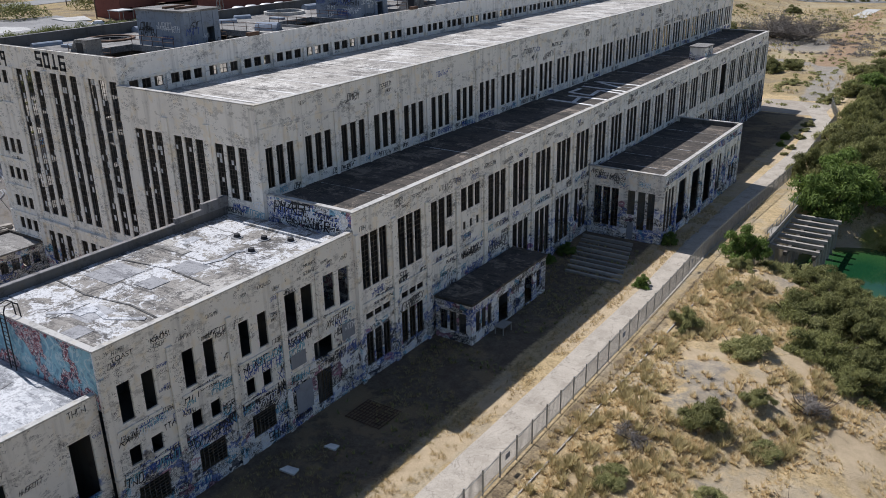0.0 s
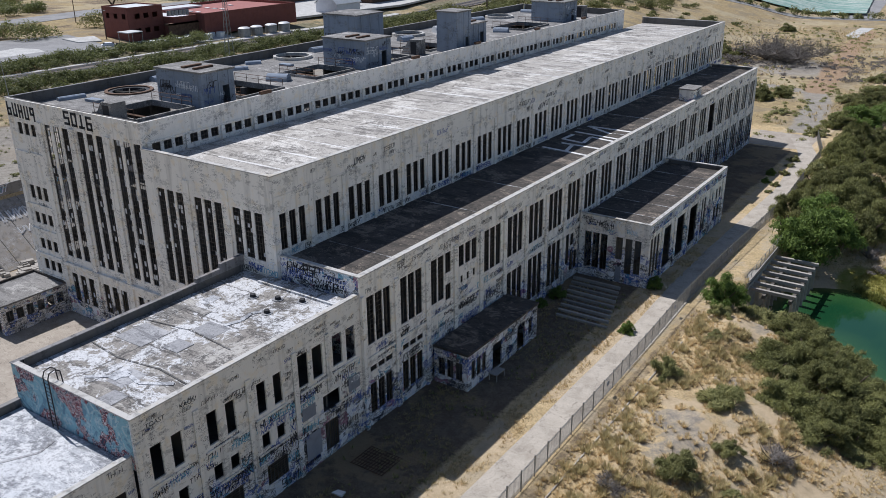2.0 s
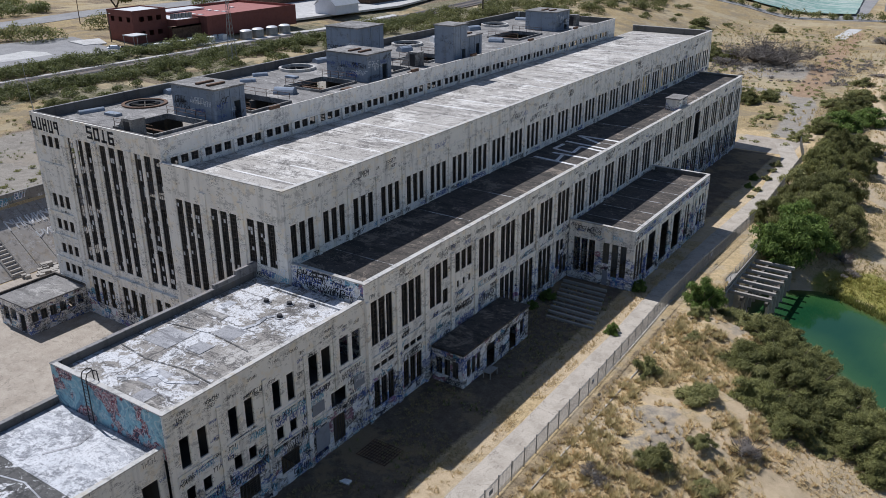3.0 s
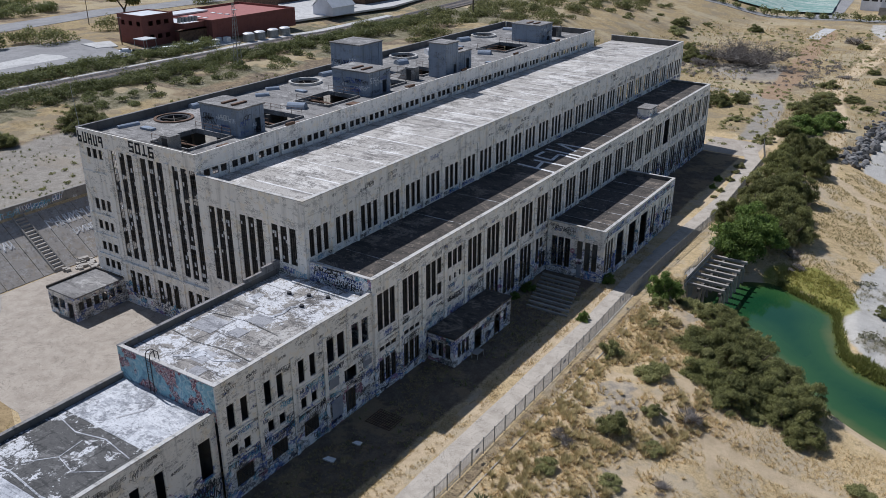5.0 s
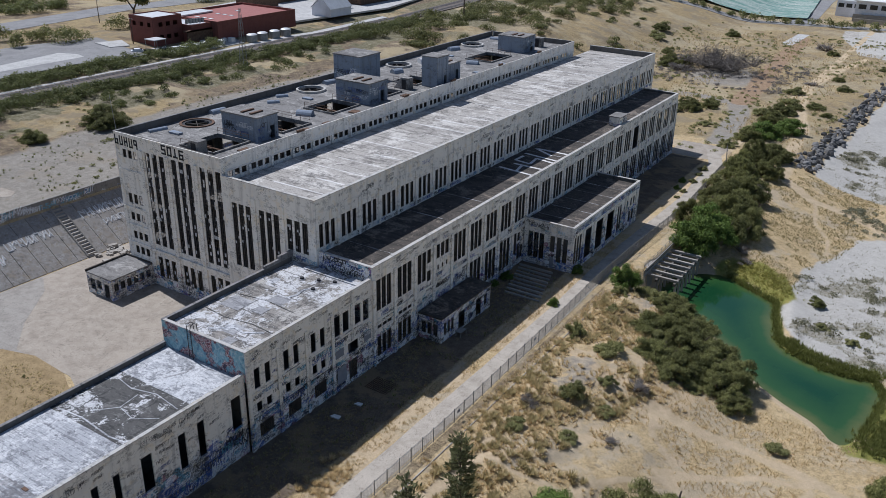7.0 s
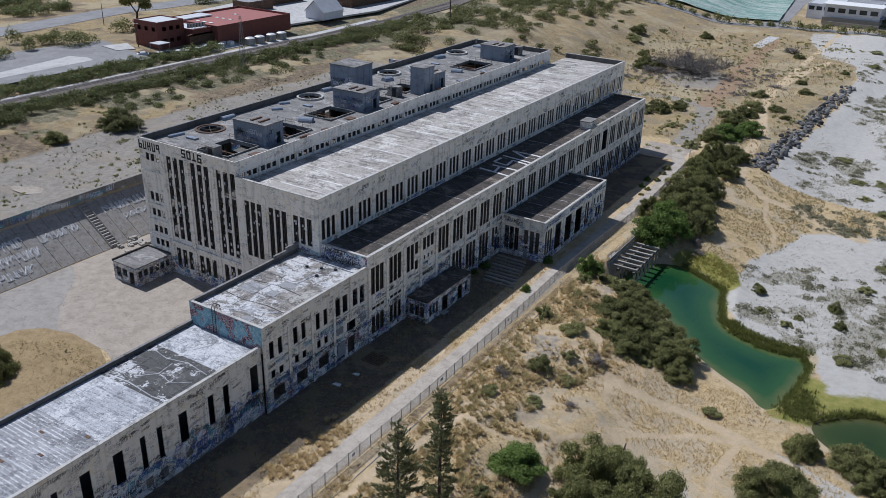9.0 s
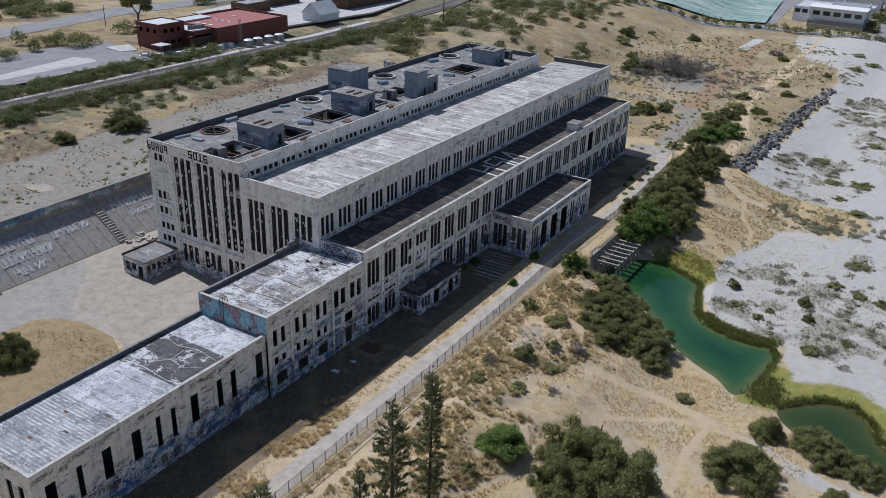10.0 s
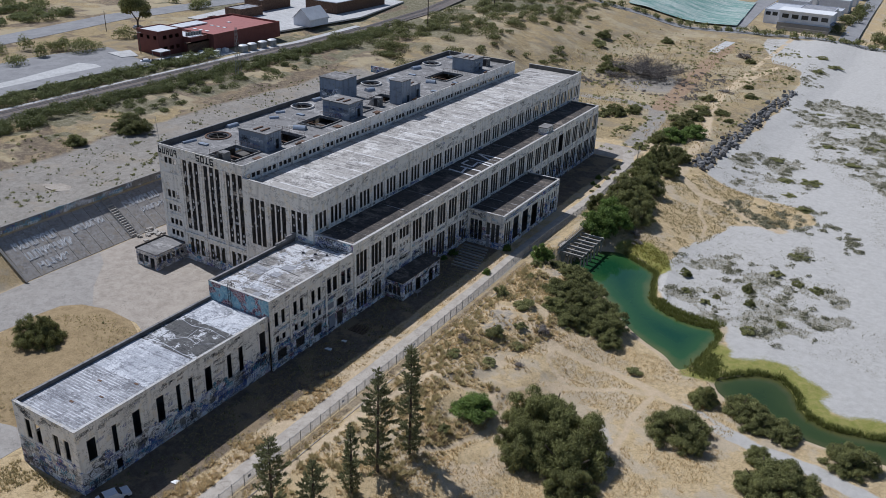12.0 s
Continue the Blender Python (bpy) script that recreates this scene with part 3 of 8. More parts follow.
def ground_height(x, y):
    x, y = np.asarray(x, float), np.asarray(y, float)
    # towards the lagoon
    z = -4.6 * step(x, 19.5, 50) * step(y, -260, -120)
    z += step(x, 17.5, 22) * (1 - step(x, 36, 46)) * (fractal(x, y, 7, 3) - 0.45) * 2.2 * step(y, -60, -20) * (1 - step(y, 45, 56))
    z += step(x, 22, 30) * (fractal(x, y, 3.0, 9) - 0.5) * 0.5
    # northern flat falls slowly
    z += -2.2 * step(y, 125, 260) * (1 - step(x, 16, 40)) * step(x, -70, -40)
    # embankment and plateau
    soft = step(y, 132, 150)
    bank = 6.5 * np.clip((-62.3 - x) / 8.9, 0, 1) * (1 - soft) + soft * 8.0 * step(-x, 42, 105)
    bank += (1 - soft) * 2.0 * step(-x, 71.3, 71.8)
    z += bank + 2.6 * step(-x, 80, 130) + 2.0 * step(-x, 132, 165)
    z += step(-x, 73, 85) * (fractal(x, y, 9, 5) - 0.5) * 1.3 * (1 - step(-x, 118, 124))
    z += 5.0 * soft * np.exp(-(((x + 85) / 26) ** 2 + ((y - 215) / 60) ** 2)) * (0.6 + 0.8 * fractal(x, y, 16, 7))
    if np.max(x) < 14:
        return z
    # lagoon bed
    d = np.maximum(inside(x, y, POND), inside(x, y, POOL))
    near = np.abs(d) < 60
    z = np.where(x > 19.45, np.minimum(z, -4.7 + 0.5 * np.clip(-d - 1.2, 0, None)), z)
    shore = np.where(x > 15, np.maximum(z, -4.72 + 0.3 * fractal(x, y, 5, 2) * step(-d, 0.5, 4)), z)
    z = np.where(near & (d > -1.2), np.where(d > 0, -5.0 - 0.9 * np.clip(d, 0, 2) / 2 - 0.1, np.minimum(shore, -5.1 + 0.45 * np.clip(-d, 0, 1.2) / 1.2)), shore)
    return z


def scrubby(x, y):
    """How much low scrub grows on the sand, 0 to 1."""
    best = np.full(np.shape(x), -99.0)
    for ring in PATCHES:
        best = np.maximum(best, inside(x, y, ring))
    return step(np.minimum(best, 2.4) + 17 * (fractal(x, y, 6, 21) - 0.53) + 7 * (fractal(x, y, 1.9, 22) - 0.5), -0.6, 1.4)


def axis_steps(parts):
    out = []
    for a, b, n in parts:
        out += list(np.linspace(a, b, n, endpoint=False))
    return np.array(out + [parts[-1][1]])


gx = axis_steps([(-4000, -400, 14), (-400, -160, 40), (-160, -75, 60), (-75, -60, 24), (-60, 14, 60), (14, 100, 150), (100, 220, 30), (220, 4000, 14)])
gy = axis_steps([(-3000, -200, 10), (-200, -75, 25), (-75, 80, 190), (80, 160, 64), (160, 330, 85), (330, 560, 60), (560, 4500, 14)])
GX, GY = np.meshgrid(gx, gy, indexing="ij")
GZ = ground_height(GX, GY)
nx_, ny_ = GX.shape
ids = np.arange(nx_ * ny_).reshape(nx_, ny_)
quads = np.stack([ids[:-1, :-1], ids[1:, :-1], ids[1:, 1:], ids[:-1, 1:]], -1).reshape(-1, 4)
ground_mesh = bpy.data.meshes.new("ground")
ground_mesh.from_pydata(np.stack([GX, GY, GZ], -1).reshape(-1, 3).tolist(), [], quads.tolist())
ground_mesh.polygons.foreach_set("use_smooth", [True] * len(quads))

warp = (fractal(GX, GY, 6, 11) - 0.5) * 5
wide = (fractal(GX, GY, 30, 13) - 0.5) * 14
lagoon = np.maximum(inside(GX, GY, POND), inside(GX, GY, POOL))
beach = inside(GX, GY, BEACH)
BEACH_TRACK = [(88, 70), (81.7, 92.8), (73.5, 106.5), (66.1, 128.3), (59.3, 151.1), (48.1, 175.5), (41.4, 190.3), (37.4, 204.5), (37, 233.6), (42, 270), (56, 320), (120, 345)]
track = to_line(GX, GY, BEACH_TRACK)
bare = np.clip((10 - track) / 3, 0, 1)
tufty = scrubby(GX, GY) * step(GX, 30, 34)
sand = step(beach + 0.5 * warp + 0.25 * wide * step(GY, 70, 90), -1.6, 1.6)
scrub_beach = sand * np.maximum(tufty * 0.5, 0.36 * step(track, 7, 9.5) * step(beach, 1, 4) * step(fractal(GX, GY, 9, 79), 0.4, 0.6))
scrub = np.maximum(scrub_beach, 0.85 * step(-GX + 0.5 * wide, 104, 112) * (1 - step(-GX, 146, 150)) * step(fractal(GX, GY, 8, 23), 0.38, 0.52))
scrub = np.maximum(scrub, 0.8 * step(-GX + wide, 40, 62) * step(GY + wide, 150, 175) * (1 - step(GY, 330, 350)) * step(-GX, 40, 130) * step(fractal(GX, GY, 14, 25), 0.42, 0.52))
# Bare strip along the east wall, with the wall's shade painted in.
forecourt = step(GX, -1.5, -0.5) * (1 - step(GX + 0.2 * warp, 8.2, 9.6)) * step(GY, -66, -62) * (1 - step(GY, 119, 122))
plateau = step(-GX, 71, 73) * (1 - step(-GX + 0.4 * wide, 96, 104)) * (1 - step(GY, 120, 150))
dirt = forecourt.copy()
dirt = np.maximum(dirt, 0.5 * step(GX, 15.6, 16.2) * (1 - step(GX, 17.4, 18.2)) * (1 - step(GY, 40, 45)) * step(GY, -66, -62))
dirt = np.maximum(dirt, 0.42 * step(fractal(GX, GY, 22, 31), 0.46, 0.56) * step(GY, 150, 170) * (1 - step(GX, 26, 32)))
dirt = np.maximum(dirt, 0.6 * step(fractal(GX, GY, 14, 33), 0.44, 0.54) * step(-GX, 92, 100))
FOOTPATHS = [
    ([(58.8, 104.6), (52.6, 106.6), (43.4, 113.3), (35.4, 112.8), (26.6, 119.7), (24.1, 142.1), (22.7, 163.3), (15.3, 194.2), (11.2, 230.3), (14.5, 264.3), (18.9, 294.6)], 1.5),
    ([(36, 112), (38.6, 100.5), (42, 95), (43.4, 88)], 0.45),
    ([(34.4, 15.6), (40.9, 15.8), (45.9, 17.0), (51.9, 16.0), (57.5, 14.7), (61.5, 13.4), (65.5, 11.2)], 0.9),
    ([(55.2, 13), (54.4, 4.7), (54.8, -3.1), (56.5, -8.7), (56.6, -14.8)], 0.6),
    ([(34.1, 16.2), (37, 10), (41.9, 6.2), (49.1, 11.9), (54.8, 13.7)], 0.5),
    ([(41.9, 5.7), (34.9, -2.8), (31.9, -7.4), (25.8, -8.5), (22.2, -7.8)], 0.4),
    ([(33.1, -5.6), (37.2, -11.0), (34.1, -20.3), (31.2, -25.5)], 0.4),
    ([(18.6, -50), (18.6, -41.4), (18.7, -34.4), (19.4, -26.6), (21, -14), (22.2, -7.8)], 0.7),
]
WHITE_PATH = [(61.5, 13.4), (65.5, 11.2), (69.5, 10.2), (74.4, 8.9), (79.6, 9.0), (84.1, 8.0), (98, 5)]
OLD_ROAD = [(6.3, 137.9), (5.0, 152.5), (3.4, 169.0), (-0.9, 185.2), (-14.4, 189.6), (-29.4, 187.4)]
pale = np.zeros(GX.shape)
for line, width in FOOTPATHS:
    pale = np.maximum(pale, 0.72 * np.clip(1.4 - to_line(GX + 0.3 * warp, GY + 0.3 * warp, line) / (1.5 * width), 0, 1))
sand = np.maximum(sand, np.clip(1.5 - to_line(GX + 0.4 * warp, GY + 0.3 * warp, WHITE_PATH) / 1.6, 0, 1))
sand = np.maximum(sand, 0.52 * np.clip(1.4 - to_line(GX, GY + 0.3 * warp, [(49.5, 2), (54, -3.5), (56, -10.5)]) / 1.6, 0, 1))
pale = np.maximum(pale, 0.75 * step(fractal(GX, GY, 5, 41), 0.55, 0.62) * step(GX, 17, 22) * (1 - step(GX, 40, 46)) * step(GY, -40, -20) * (1 - step(GY, 60, 66)))
pale = np.maximum(pale, 0.9 * step(-lagoon, 0, 0.3) * (1 - step(-lagoon, 1.0, 2.6)) * (1 - step(sand, 0.2, 0.5)))
pale = np.maximum(pale, 1.0 * step(GX, 9.2, 10.0) * (1 - step(GX, 11.8, 12.4)) * step(fractal(GX, GY, 4, 43), 0.36, 0.5))
algae = step(-lagoon, -0.8, 0.2) * (1 - step(-lagoon + 0.2 * warp, 0.5, 1.8)) * step(beach, -7, -3)
algae = np.maximum(algae, np.clip(1.5 - to_line(GX, GY, [(29.5, 70), (34, 70), (38, 68), (40, 64)]) / 2.6, 0, 1))
algae = np.maximum(algae, np.clip(1.0 - to_line(GX + 0.4 * warp, GY, [(61.5, 36), (62.5, 31), (66, 33), (72, 35), (77, 31.5), (79.5, 25.5), (86, 24), (96, 26)]) / 7 + 0.9 * (fractal(GX, GY, 4, 77) - 0.5), 0, 1))
algae = np.maximum(algae, np.clip(1.3 - to_line(GX, GY, [(58.5, 25.5), (61.5, 26), (61.0, 31)]) / 2.6, 0, 1))
algae = np.clip(algae, 0, 1) * (1 - step(GY, 80, 90)) * step(GX, 15, 20)
grey = 0.95 * plateau
grey = np.maximum(grey, 0.55 * step(fractal(GX, GY, 3.5, 41), 0.56, 0.62) * step(GX, 17, 20) * (1 - step(GX, 27, 32)) * step(GY, -20, -5) * (1 - step(GY, 50, 56)))
grey = np.maximum(grey, 0.9 * np.clip(1.6 - to_line(GX + 0.3 * warp, GY, OLD_ROAD) / 2.8, 0, 1))
grey = np.maximum(grey, 0.75 * np.clip(1.5 - np.hypot(GX + 16, (GY - 228) * 0.8) / 17, 0, 1))
dull = np.maximum(step(GY + wide, 128, 140) * (1 - step(GX, 30, 36)), step(-GX + 0.5 * wide, 92, 100))
orange = np.clip(1.4 - to_line(GX + 0.5 * warp, GY, [(-1, 188), (-2.2, 205), (-4.2, 225), (-6.8, 253), (-9.8, 301), (-12, 330)]) / 4, 0, 1)
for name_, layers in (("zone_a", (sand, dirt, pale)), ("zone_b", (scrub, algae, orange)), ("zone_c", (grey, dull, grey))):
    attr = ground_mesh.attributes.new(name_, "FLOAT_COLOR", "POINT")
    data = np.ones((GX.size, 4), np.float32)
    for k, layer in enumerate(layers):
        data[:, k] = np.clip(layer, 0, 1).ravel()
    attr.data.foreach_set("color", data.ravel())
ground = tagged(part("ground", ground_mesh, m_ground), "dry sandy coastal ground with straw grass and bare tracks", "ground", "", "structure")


def water_sheet(name, x0, x1, y0, y1, outline, material, label):
    """A level sheet of water that knows how far each spot lies from the shore."""
    xs, ys = np.arange(x0, x1 + 0.1, 1.2), np.arange(y0, y1 + 0.1, 1.2)
    X, Y = np.meshgrid(xs, ys, indexing="ij")
    ids = np.arange(X.size).reshape(X.shape)
    f = np.stack([ids[:-1, :-1], ids[1:, :-1], ids[1:, 1:], ids[:-1, 1:]], -1).reshape(-1, 4)
    me = bpy.data.meshes.new(name)
    me.from_pydata(np.stack([X, Y, np.full(X.shape, -5.0)], -1).reshape(-1, 3).tolist(), [], f.tolist())
    data = np.ones((X.size, 4), np.float32)
    data[:, :3] = np.clip(inside(X, Y, outline) / 8.0, 0, 1).reshape(-1, 1)
    me.attributes.new("depth", "FLOAT_COLOR", "POINT").data.foreach_set("color", data.ravel())
    return tagged(part(name, me, material), label, "water", "", "structure")


water_sheet("water", 17, 61.4, 24, 76, POND, m_water, "still emerald green lagoon water")
water_sheet("pool_water", 61.9, 125, 10, 34.5, POOL, m_pool, "still brown-green pool water")


def gz_many(pts):
    a = np.array(pts, float)
    return ground_height(a[:, 0], a[:, 1])


def gz(x, y):
    return float(ground_height(np.array([x]), np.array([y]))[0])


def strip(name, pts, width, material, label, category, lift=0.03, kind="structure", thick=0.12, drape=4.0):
    """A road or path laid on the ground along a line."""
    line = []
    for (ax, ay), (bx, by) in zip(pts, pts[1:]):
        n = max(1, int(math.hypot(bx - ax, by - ay) / drape))
        line += [(ax + (bx - ax) * i / n, ay + (by - ay) * i / n) for i in range(n)]
    line.append(pts[-1])
    v, f = [], []
    cols = 5
    for i, (x, y) in enumerate(line):
        a, b = line[max(0, i - 1)], line[min(len(line) - 1, i + 1)]
        d = Vector((b[0] - a[0], b[1] - a[1])).normalized()
        jag = 0.25 * (random.random() - 0.5)
        offs = [(-0.5 + k / (cols - 1)) * (width + jag) for k in range(cols)]
        zs = [gz(x + d.y * o, y - d.x * o) for o in offs]
        top = max(zs) + lift
        for o, z in zip(offs, zs):
            v.append((x + d.y * o, y - d.x * o, max(z + lift, top - 0.25)))
        v += [(x + d.y * offs[-1], y - d.x * offs[-1], top - thick - 0.3), (x + d.y * offs[0], y - d.x * offs[0], top - thick - 0.3)]
    m = cols + 2
    for i in range(len(line) - 1):
        for k in range(m):
            p, q = i * m + k, i * m + (k + 1) % m
            f.append((p, p + m, q + m, q))
    return tagged(part(name, solid(v, f, name), material), label, category, "", kind)


# ---- path, yard, embankment ----
strip("path", [(13.8, -75), (13.9, -40), (14.0, 0), (13.8, 30), (13.3, 45), (13.2, 60), (14.0, 92), (12.0, 118), (7, 132)], 3.3, m_path, "worn pale concrete path along the fence", "path", 0.03)
part_apron = Boxes().box(-1.0, 121.0, -0.3, 11.0, 133.5, 0.02)
tagged(part("pavement", part_apron, m_yard), "cracked concrete apron behind the building", "pavement", "", "structure")
yard_shape = Boxes()
yard_shape.box(-62.2, -25.0, -0.3, -14.3, 0.4, 0.03).box(-62.2, 0.4, -0.3, -50.3, 60, 0.03)
track_shape = Boxes().prism([(-62.2, -25.0), (-66, -60), (-62, -100), (-52, -100), (-50, -60), (-48.5, -33), (-46, -27), (-40, -25.0)], -0.3, 0.03)
track_shape.prism([(-62, -24.99), (-44, -24.99), (-50, -20), (-57, -12), (-62, -9)], 0.0, 0.045)
track_shape.prism([(-52, -100), (-49, -62), (-40, -61), (-24, -56.5), (-17, -55.5), (-17, -100)], -0.3, 0.026)
tagged(part("yard_track", track_shape, asphalt("old_asphalt", (0.365, 0.34, 0.305), (0.295, 0.27, 0.24))), "worn grey asphalt track round the yard", "road", "", "structure")
yard_shape.prism([(-31.8, -25.0), (-27, -27), (-23, -31), (-14.3, -40), (-14.3, -25.0)], -0.3, 0.03)
tagged(part("yard_pavement", yard_shape, m_yard), "dusty concrete yard beside the boiler house", "pavement", "", "structure")

bank = thing("embankment", (-66, 10, 0), "sloping concrete slabs of an embankment with faded graffiti", "embankment", "", "structure")
m_slope = weathered("slope_slabs", (0.37, 0.34, 0.305), (0.17, 0.155, 0.14), None, 0.8, 0.5, 1.0, (0.58, 0.57, 0.56))
slab_v = []
y = -26.0
while y < 118:
    b = Boxes()
    k = len(b.v)
    y2 = y + 2.92
    for x, z in ((-62.2, 0.0), (-71.4, 6.72)):
        b.v += [(x, y, z), (x, y2, z), (x, y2, z + 0.16), (x, y, z + 0.16)]
    b.f += [(0, 1, 2, 3), (7, 6, 5, 4), (3, 2, 6, 7), (1, 0, 4, 5), (2, 1, 5, 6), (0, 3, 7, 4)]
    part("slab", b, m_slope, bank)
    y += 3.0
part("side_beam", Boxes().bar((-61.6, -26.6, 0.35), (-72.0, -26.6, 7.4), 0.3, None, 4), m_kerb, bank)
m_dark_tag = weathered("dark_tagged_wall", (0.27, 0.255, 0.235), (0.12, 0.112, 0.1), (5, 7.2), 0.6, -0.2)
retaining = thing("retaining_wall", (-72, 30, 6), "dark graffiti-covered retaining wall above the slope", "wall", "", "structure")
wall("wall_panel", retaining, "x", -71.5, -60, 30, 5.8, 8.9, 1, m_dark_tag, (), 0.4)
wall("wall_panel", retaining, "x", -71.5, 30.1, 118, 5.8, 8.9, 1, m_dark_tag, (), 0.4)
far_wall = thing("wing_wall", (-80, 134, 4), "low concrete wing wall painted with blue graffiti", "wall", "", "structure")
wall("wall_panel", far_wall, "y", 133, -92, -74, 3, 11.0, -1, weathered("blue_tagged_wall", (0.40, 0.42, 0.46), (0.25, 0.26, 0.3), (5, 12), 0.4, 1.0), (), 0.4)

steps = thing("embankment_stairs", (-66, 4, 0), "broken concrete stairs up the embankment", "stairs", "", "structure")
for i in range(16):
    t = i / 16
    x0 = -62.4 - 9.0 * t
    part("step", Boxes().box(x0 - 0.56, 0.0, 6.6 * t - 0.1, x0, 1.6, 6.6 * (t + 1 / 16) + 0.22), m_kerb, steps)
for yy in (-0.22, 1.62):
    part("stringer", Boxes().bar((-62.3, yy + 0.1, 0.4), (-71.4, yy + 0.1, 7.2), 0.14, None, 4), m_kerb, steps)

slogan = thing("slope_lettering", (-66, -10, 3), "rows of faded white painted marks on the concrete slope", "graffiti")
sr = random.Random(21)


def on_slope(u, s):
    return Vector((-62.2 - 9.2 * s, u, 6.72 * s + 0.175))


for u0, u1, s0, size in ((-24, -14.5, 0.62, 0.17), (-23, -12, 0.36, 0.17), (-22, -16, 0.12, 0.14), (-11, -3, 0.55, 0.14), (4, 14, 0.66, 0.16), (7, 13, 0.44, 0.1), (16, 24, 0.5, 0.14)):
    u = u0
    while u < u1:
        w = sr.uniform(0.55, 0.95)
        for p, q in (((u, s0), (u, s0 + size)), ((u, s0 + size * sr.choice((0, 0.5, 1))), (u + w, s0 + size * sr.choice((0, 0.5, 1)))), ((u + w, s0 + sr.choice((0, 0.5)) * size), (u + w, s0 + size))):
            part("stroke", Boxes().bar(on_slope(*p), on_slope(*q), 0.13, None, 4), m_slogan, slogan)
        u += w + 0.35

pane_mesh = {}
m_pane = plain("pale_pane_glass", (0.55, 0.57, 0.58), 0.35, 0, 0.25, 2.0, 0.05)


def left_panes(parent, axis, at, out, holes, nx, pane, share, seed):
    """A few pale panes, set at random in broken steel windows."""
    r = random.Random(seed)
    for u0, u1, z0, z1 in (h[:4] for h in holes):
        nz = max(2, round((z1 - z0) / pane))
        pw, ph = (u1 - u0) / nx, (z1 - z0) / nz
        for i in range(nx):
            for j in range(nz):
                if r.random() > share:
                    continue
                key = (axis, round(pw, 2), round(ph, 2))
                if key not in pane_mesh:
                    pane_mesh[key] = (Boxes().box(0.025, -0.004, 0.025, pw - 0.025, 0.004, ph - 0.025) if axis == "y" else Boxes().box(-0.004, 0.025, 0.025, 0.004, pw - 0.025, ph - 0.025)).mesh("pane")
                d = at - out * 0.112
                spot = (d, u0 + pw * i, z0 + ph * j) if axis == "x" else (u0 + pw * i, d, z0 + ph * j)
                part("pane", pane_mesh[key], m_pane, parent, "", spot)


# ---- turbine hall ----
HX0, HX1, HY0, HY1, HT, HR = -26.69, -9.18, -0.40, 127.2, 22.42, 21.2
hall = thing("turbine_hall", (-18, 63, 0), "long derelict concrete turbine hall with rows of tall steel windows", "building")
hall_e = [h for i in range(27) for h in triple(0.35 + 4.71 * i, 0.84, 0.39, 15.4, 18.8)]
wall("wall_east", hall, "x", HX1, HY0, HY1, 0, HT, 1, m_wall, hall_e, 0.4)
windows(hall, "x", HX1, 1, hall_e, 2, 0.42)
hall_s = triple(-24.9, 1.02, 0.33, 9.0, 18.85) + triple(-19.6, 1.02, 0.36, 9.0, 18.85) + triple(-14.4, 1.02, 0.38, 14.2, 18.8)
wall("wall_south", hall, "y", HY0, HX0, HX1 - 0.152, 0, HT, -1, m_south, hall_s, 0.4)
windows(hall, "y", HY0, -1, hall_s, 3, 0.42)
left_panes(hall, "y", HY0, -1, hall_s, 3, 0.42, 0.05, 7)
hall_n = triple(-24.9, 1.02, 0.33, 8, 18.8) + triple(-19.6, 1.02, 0.36, 8, 18.8) + triple(-14.4, 1.02, 0.38, 8, 18.8)
# Only the parapet's inner face shows; its shade is in the colour.
wall("wall_north", hall, "y", HY1, HX0, HX1 - 0.152, 0, HT, 1, m_parapet, hall_n, 0.4)
wall("wall_west", hall, "x", HX0 + 0.3, HY0 + 0.402, HY1 - 0.402, 0, 20.8, -1, m_inside, [(4 + 9.4 * i, 9 + 9.4 * i, 1, 9) for i in range(12)], 0.3)
for i in range(28):
    yy = 0.35 + 4.71 * i - 0.97
    if yy > HY0:
        part("pilaster", Boxes().box(HX1, yy, 14.5, HX1 + 0.16, yy + 0.42, 20.3), m_wall, hall)
part("string_course", Boxes().box(HX1, HY0, 20.3, HX1 + 0.07, HY1, 20.5), m_wall, hall)
part("coping", Boxes().box(HX1 - 0.5, HY0 - 0.06, HT, HX1 + 0.06, HY1 + 0.06, HT + 0.1), m_coping, hall)
part("coping", Boxes().box(HX0 + 0.02, HY0 - 0.06, HT, HX1 - 0.5, HY0 + 0.42, HT + 0.1), m_coping, hall)
part("coping", Boxes().box(HX0 + 0.02, HY1 - 0.42, HT, HX1 - 0.5, HY1 + 0.06, HT + 0.1), m_coping, hall)
part("pilaster", Boxes().box(-20.9, HY0 - 0.15, 8, -20.1, HY0, 20.3).box(-15.5, HY0 - 0.15, 8, -14.75, HY0, 20.3), m_south, hall)
hall_roof = part("roof", Boxes().box(HX0 + 0.31, HY0 + 0.41, HR - 0.35, HX1 - 0.41, HY1 - 0.41, HR), m_roof_hall, hall)
m_panel = roofing("roof_screed_panel", (0.71, 0.68, 0.635), (0.50, 0.47, 0.43), (0.15, 0.14, 0.13), 0.55, 0.0, 0.0, 0.25)
m_seam = roofing("sealed_roof_joint", (0.80, 0.79, 0.77), (0.70, 0.68, 0.66), (0.40, 0.385, 0.36), 0.2)
for i in range(27):
    y0 = HY0 + 0.45 + i * 4.685
    part("roof_panel", Boxes().box(HX0 + 0.35, y0 + 0.03, HR, HX1 - 0.45, y0 + 4.62 + 0.02 * (i % 3), HR + 0.05 + 0.012 * (i % 4)), m_panel, hall)
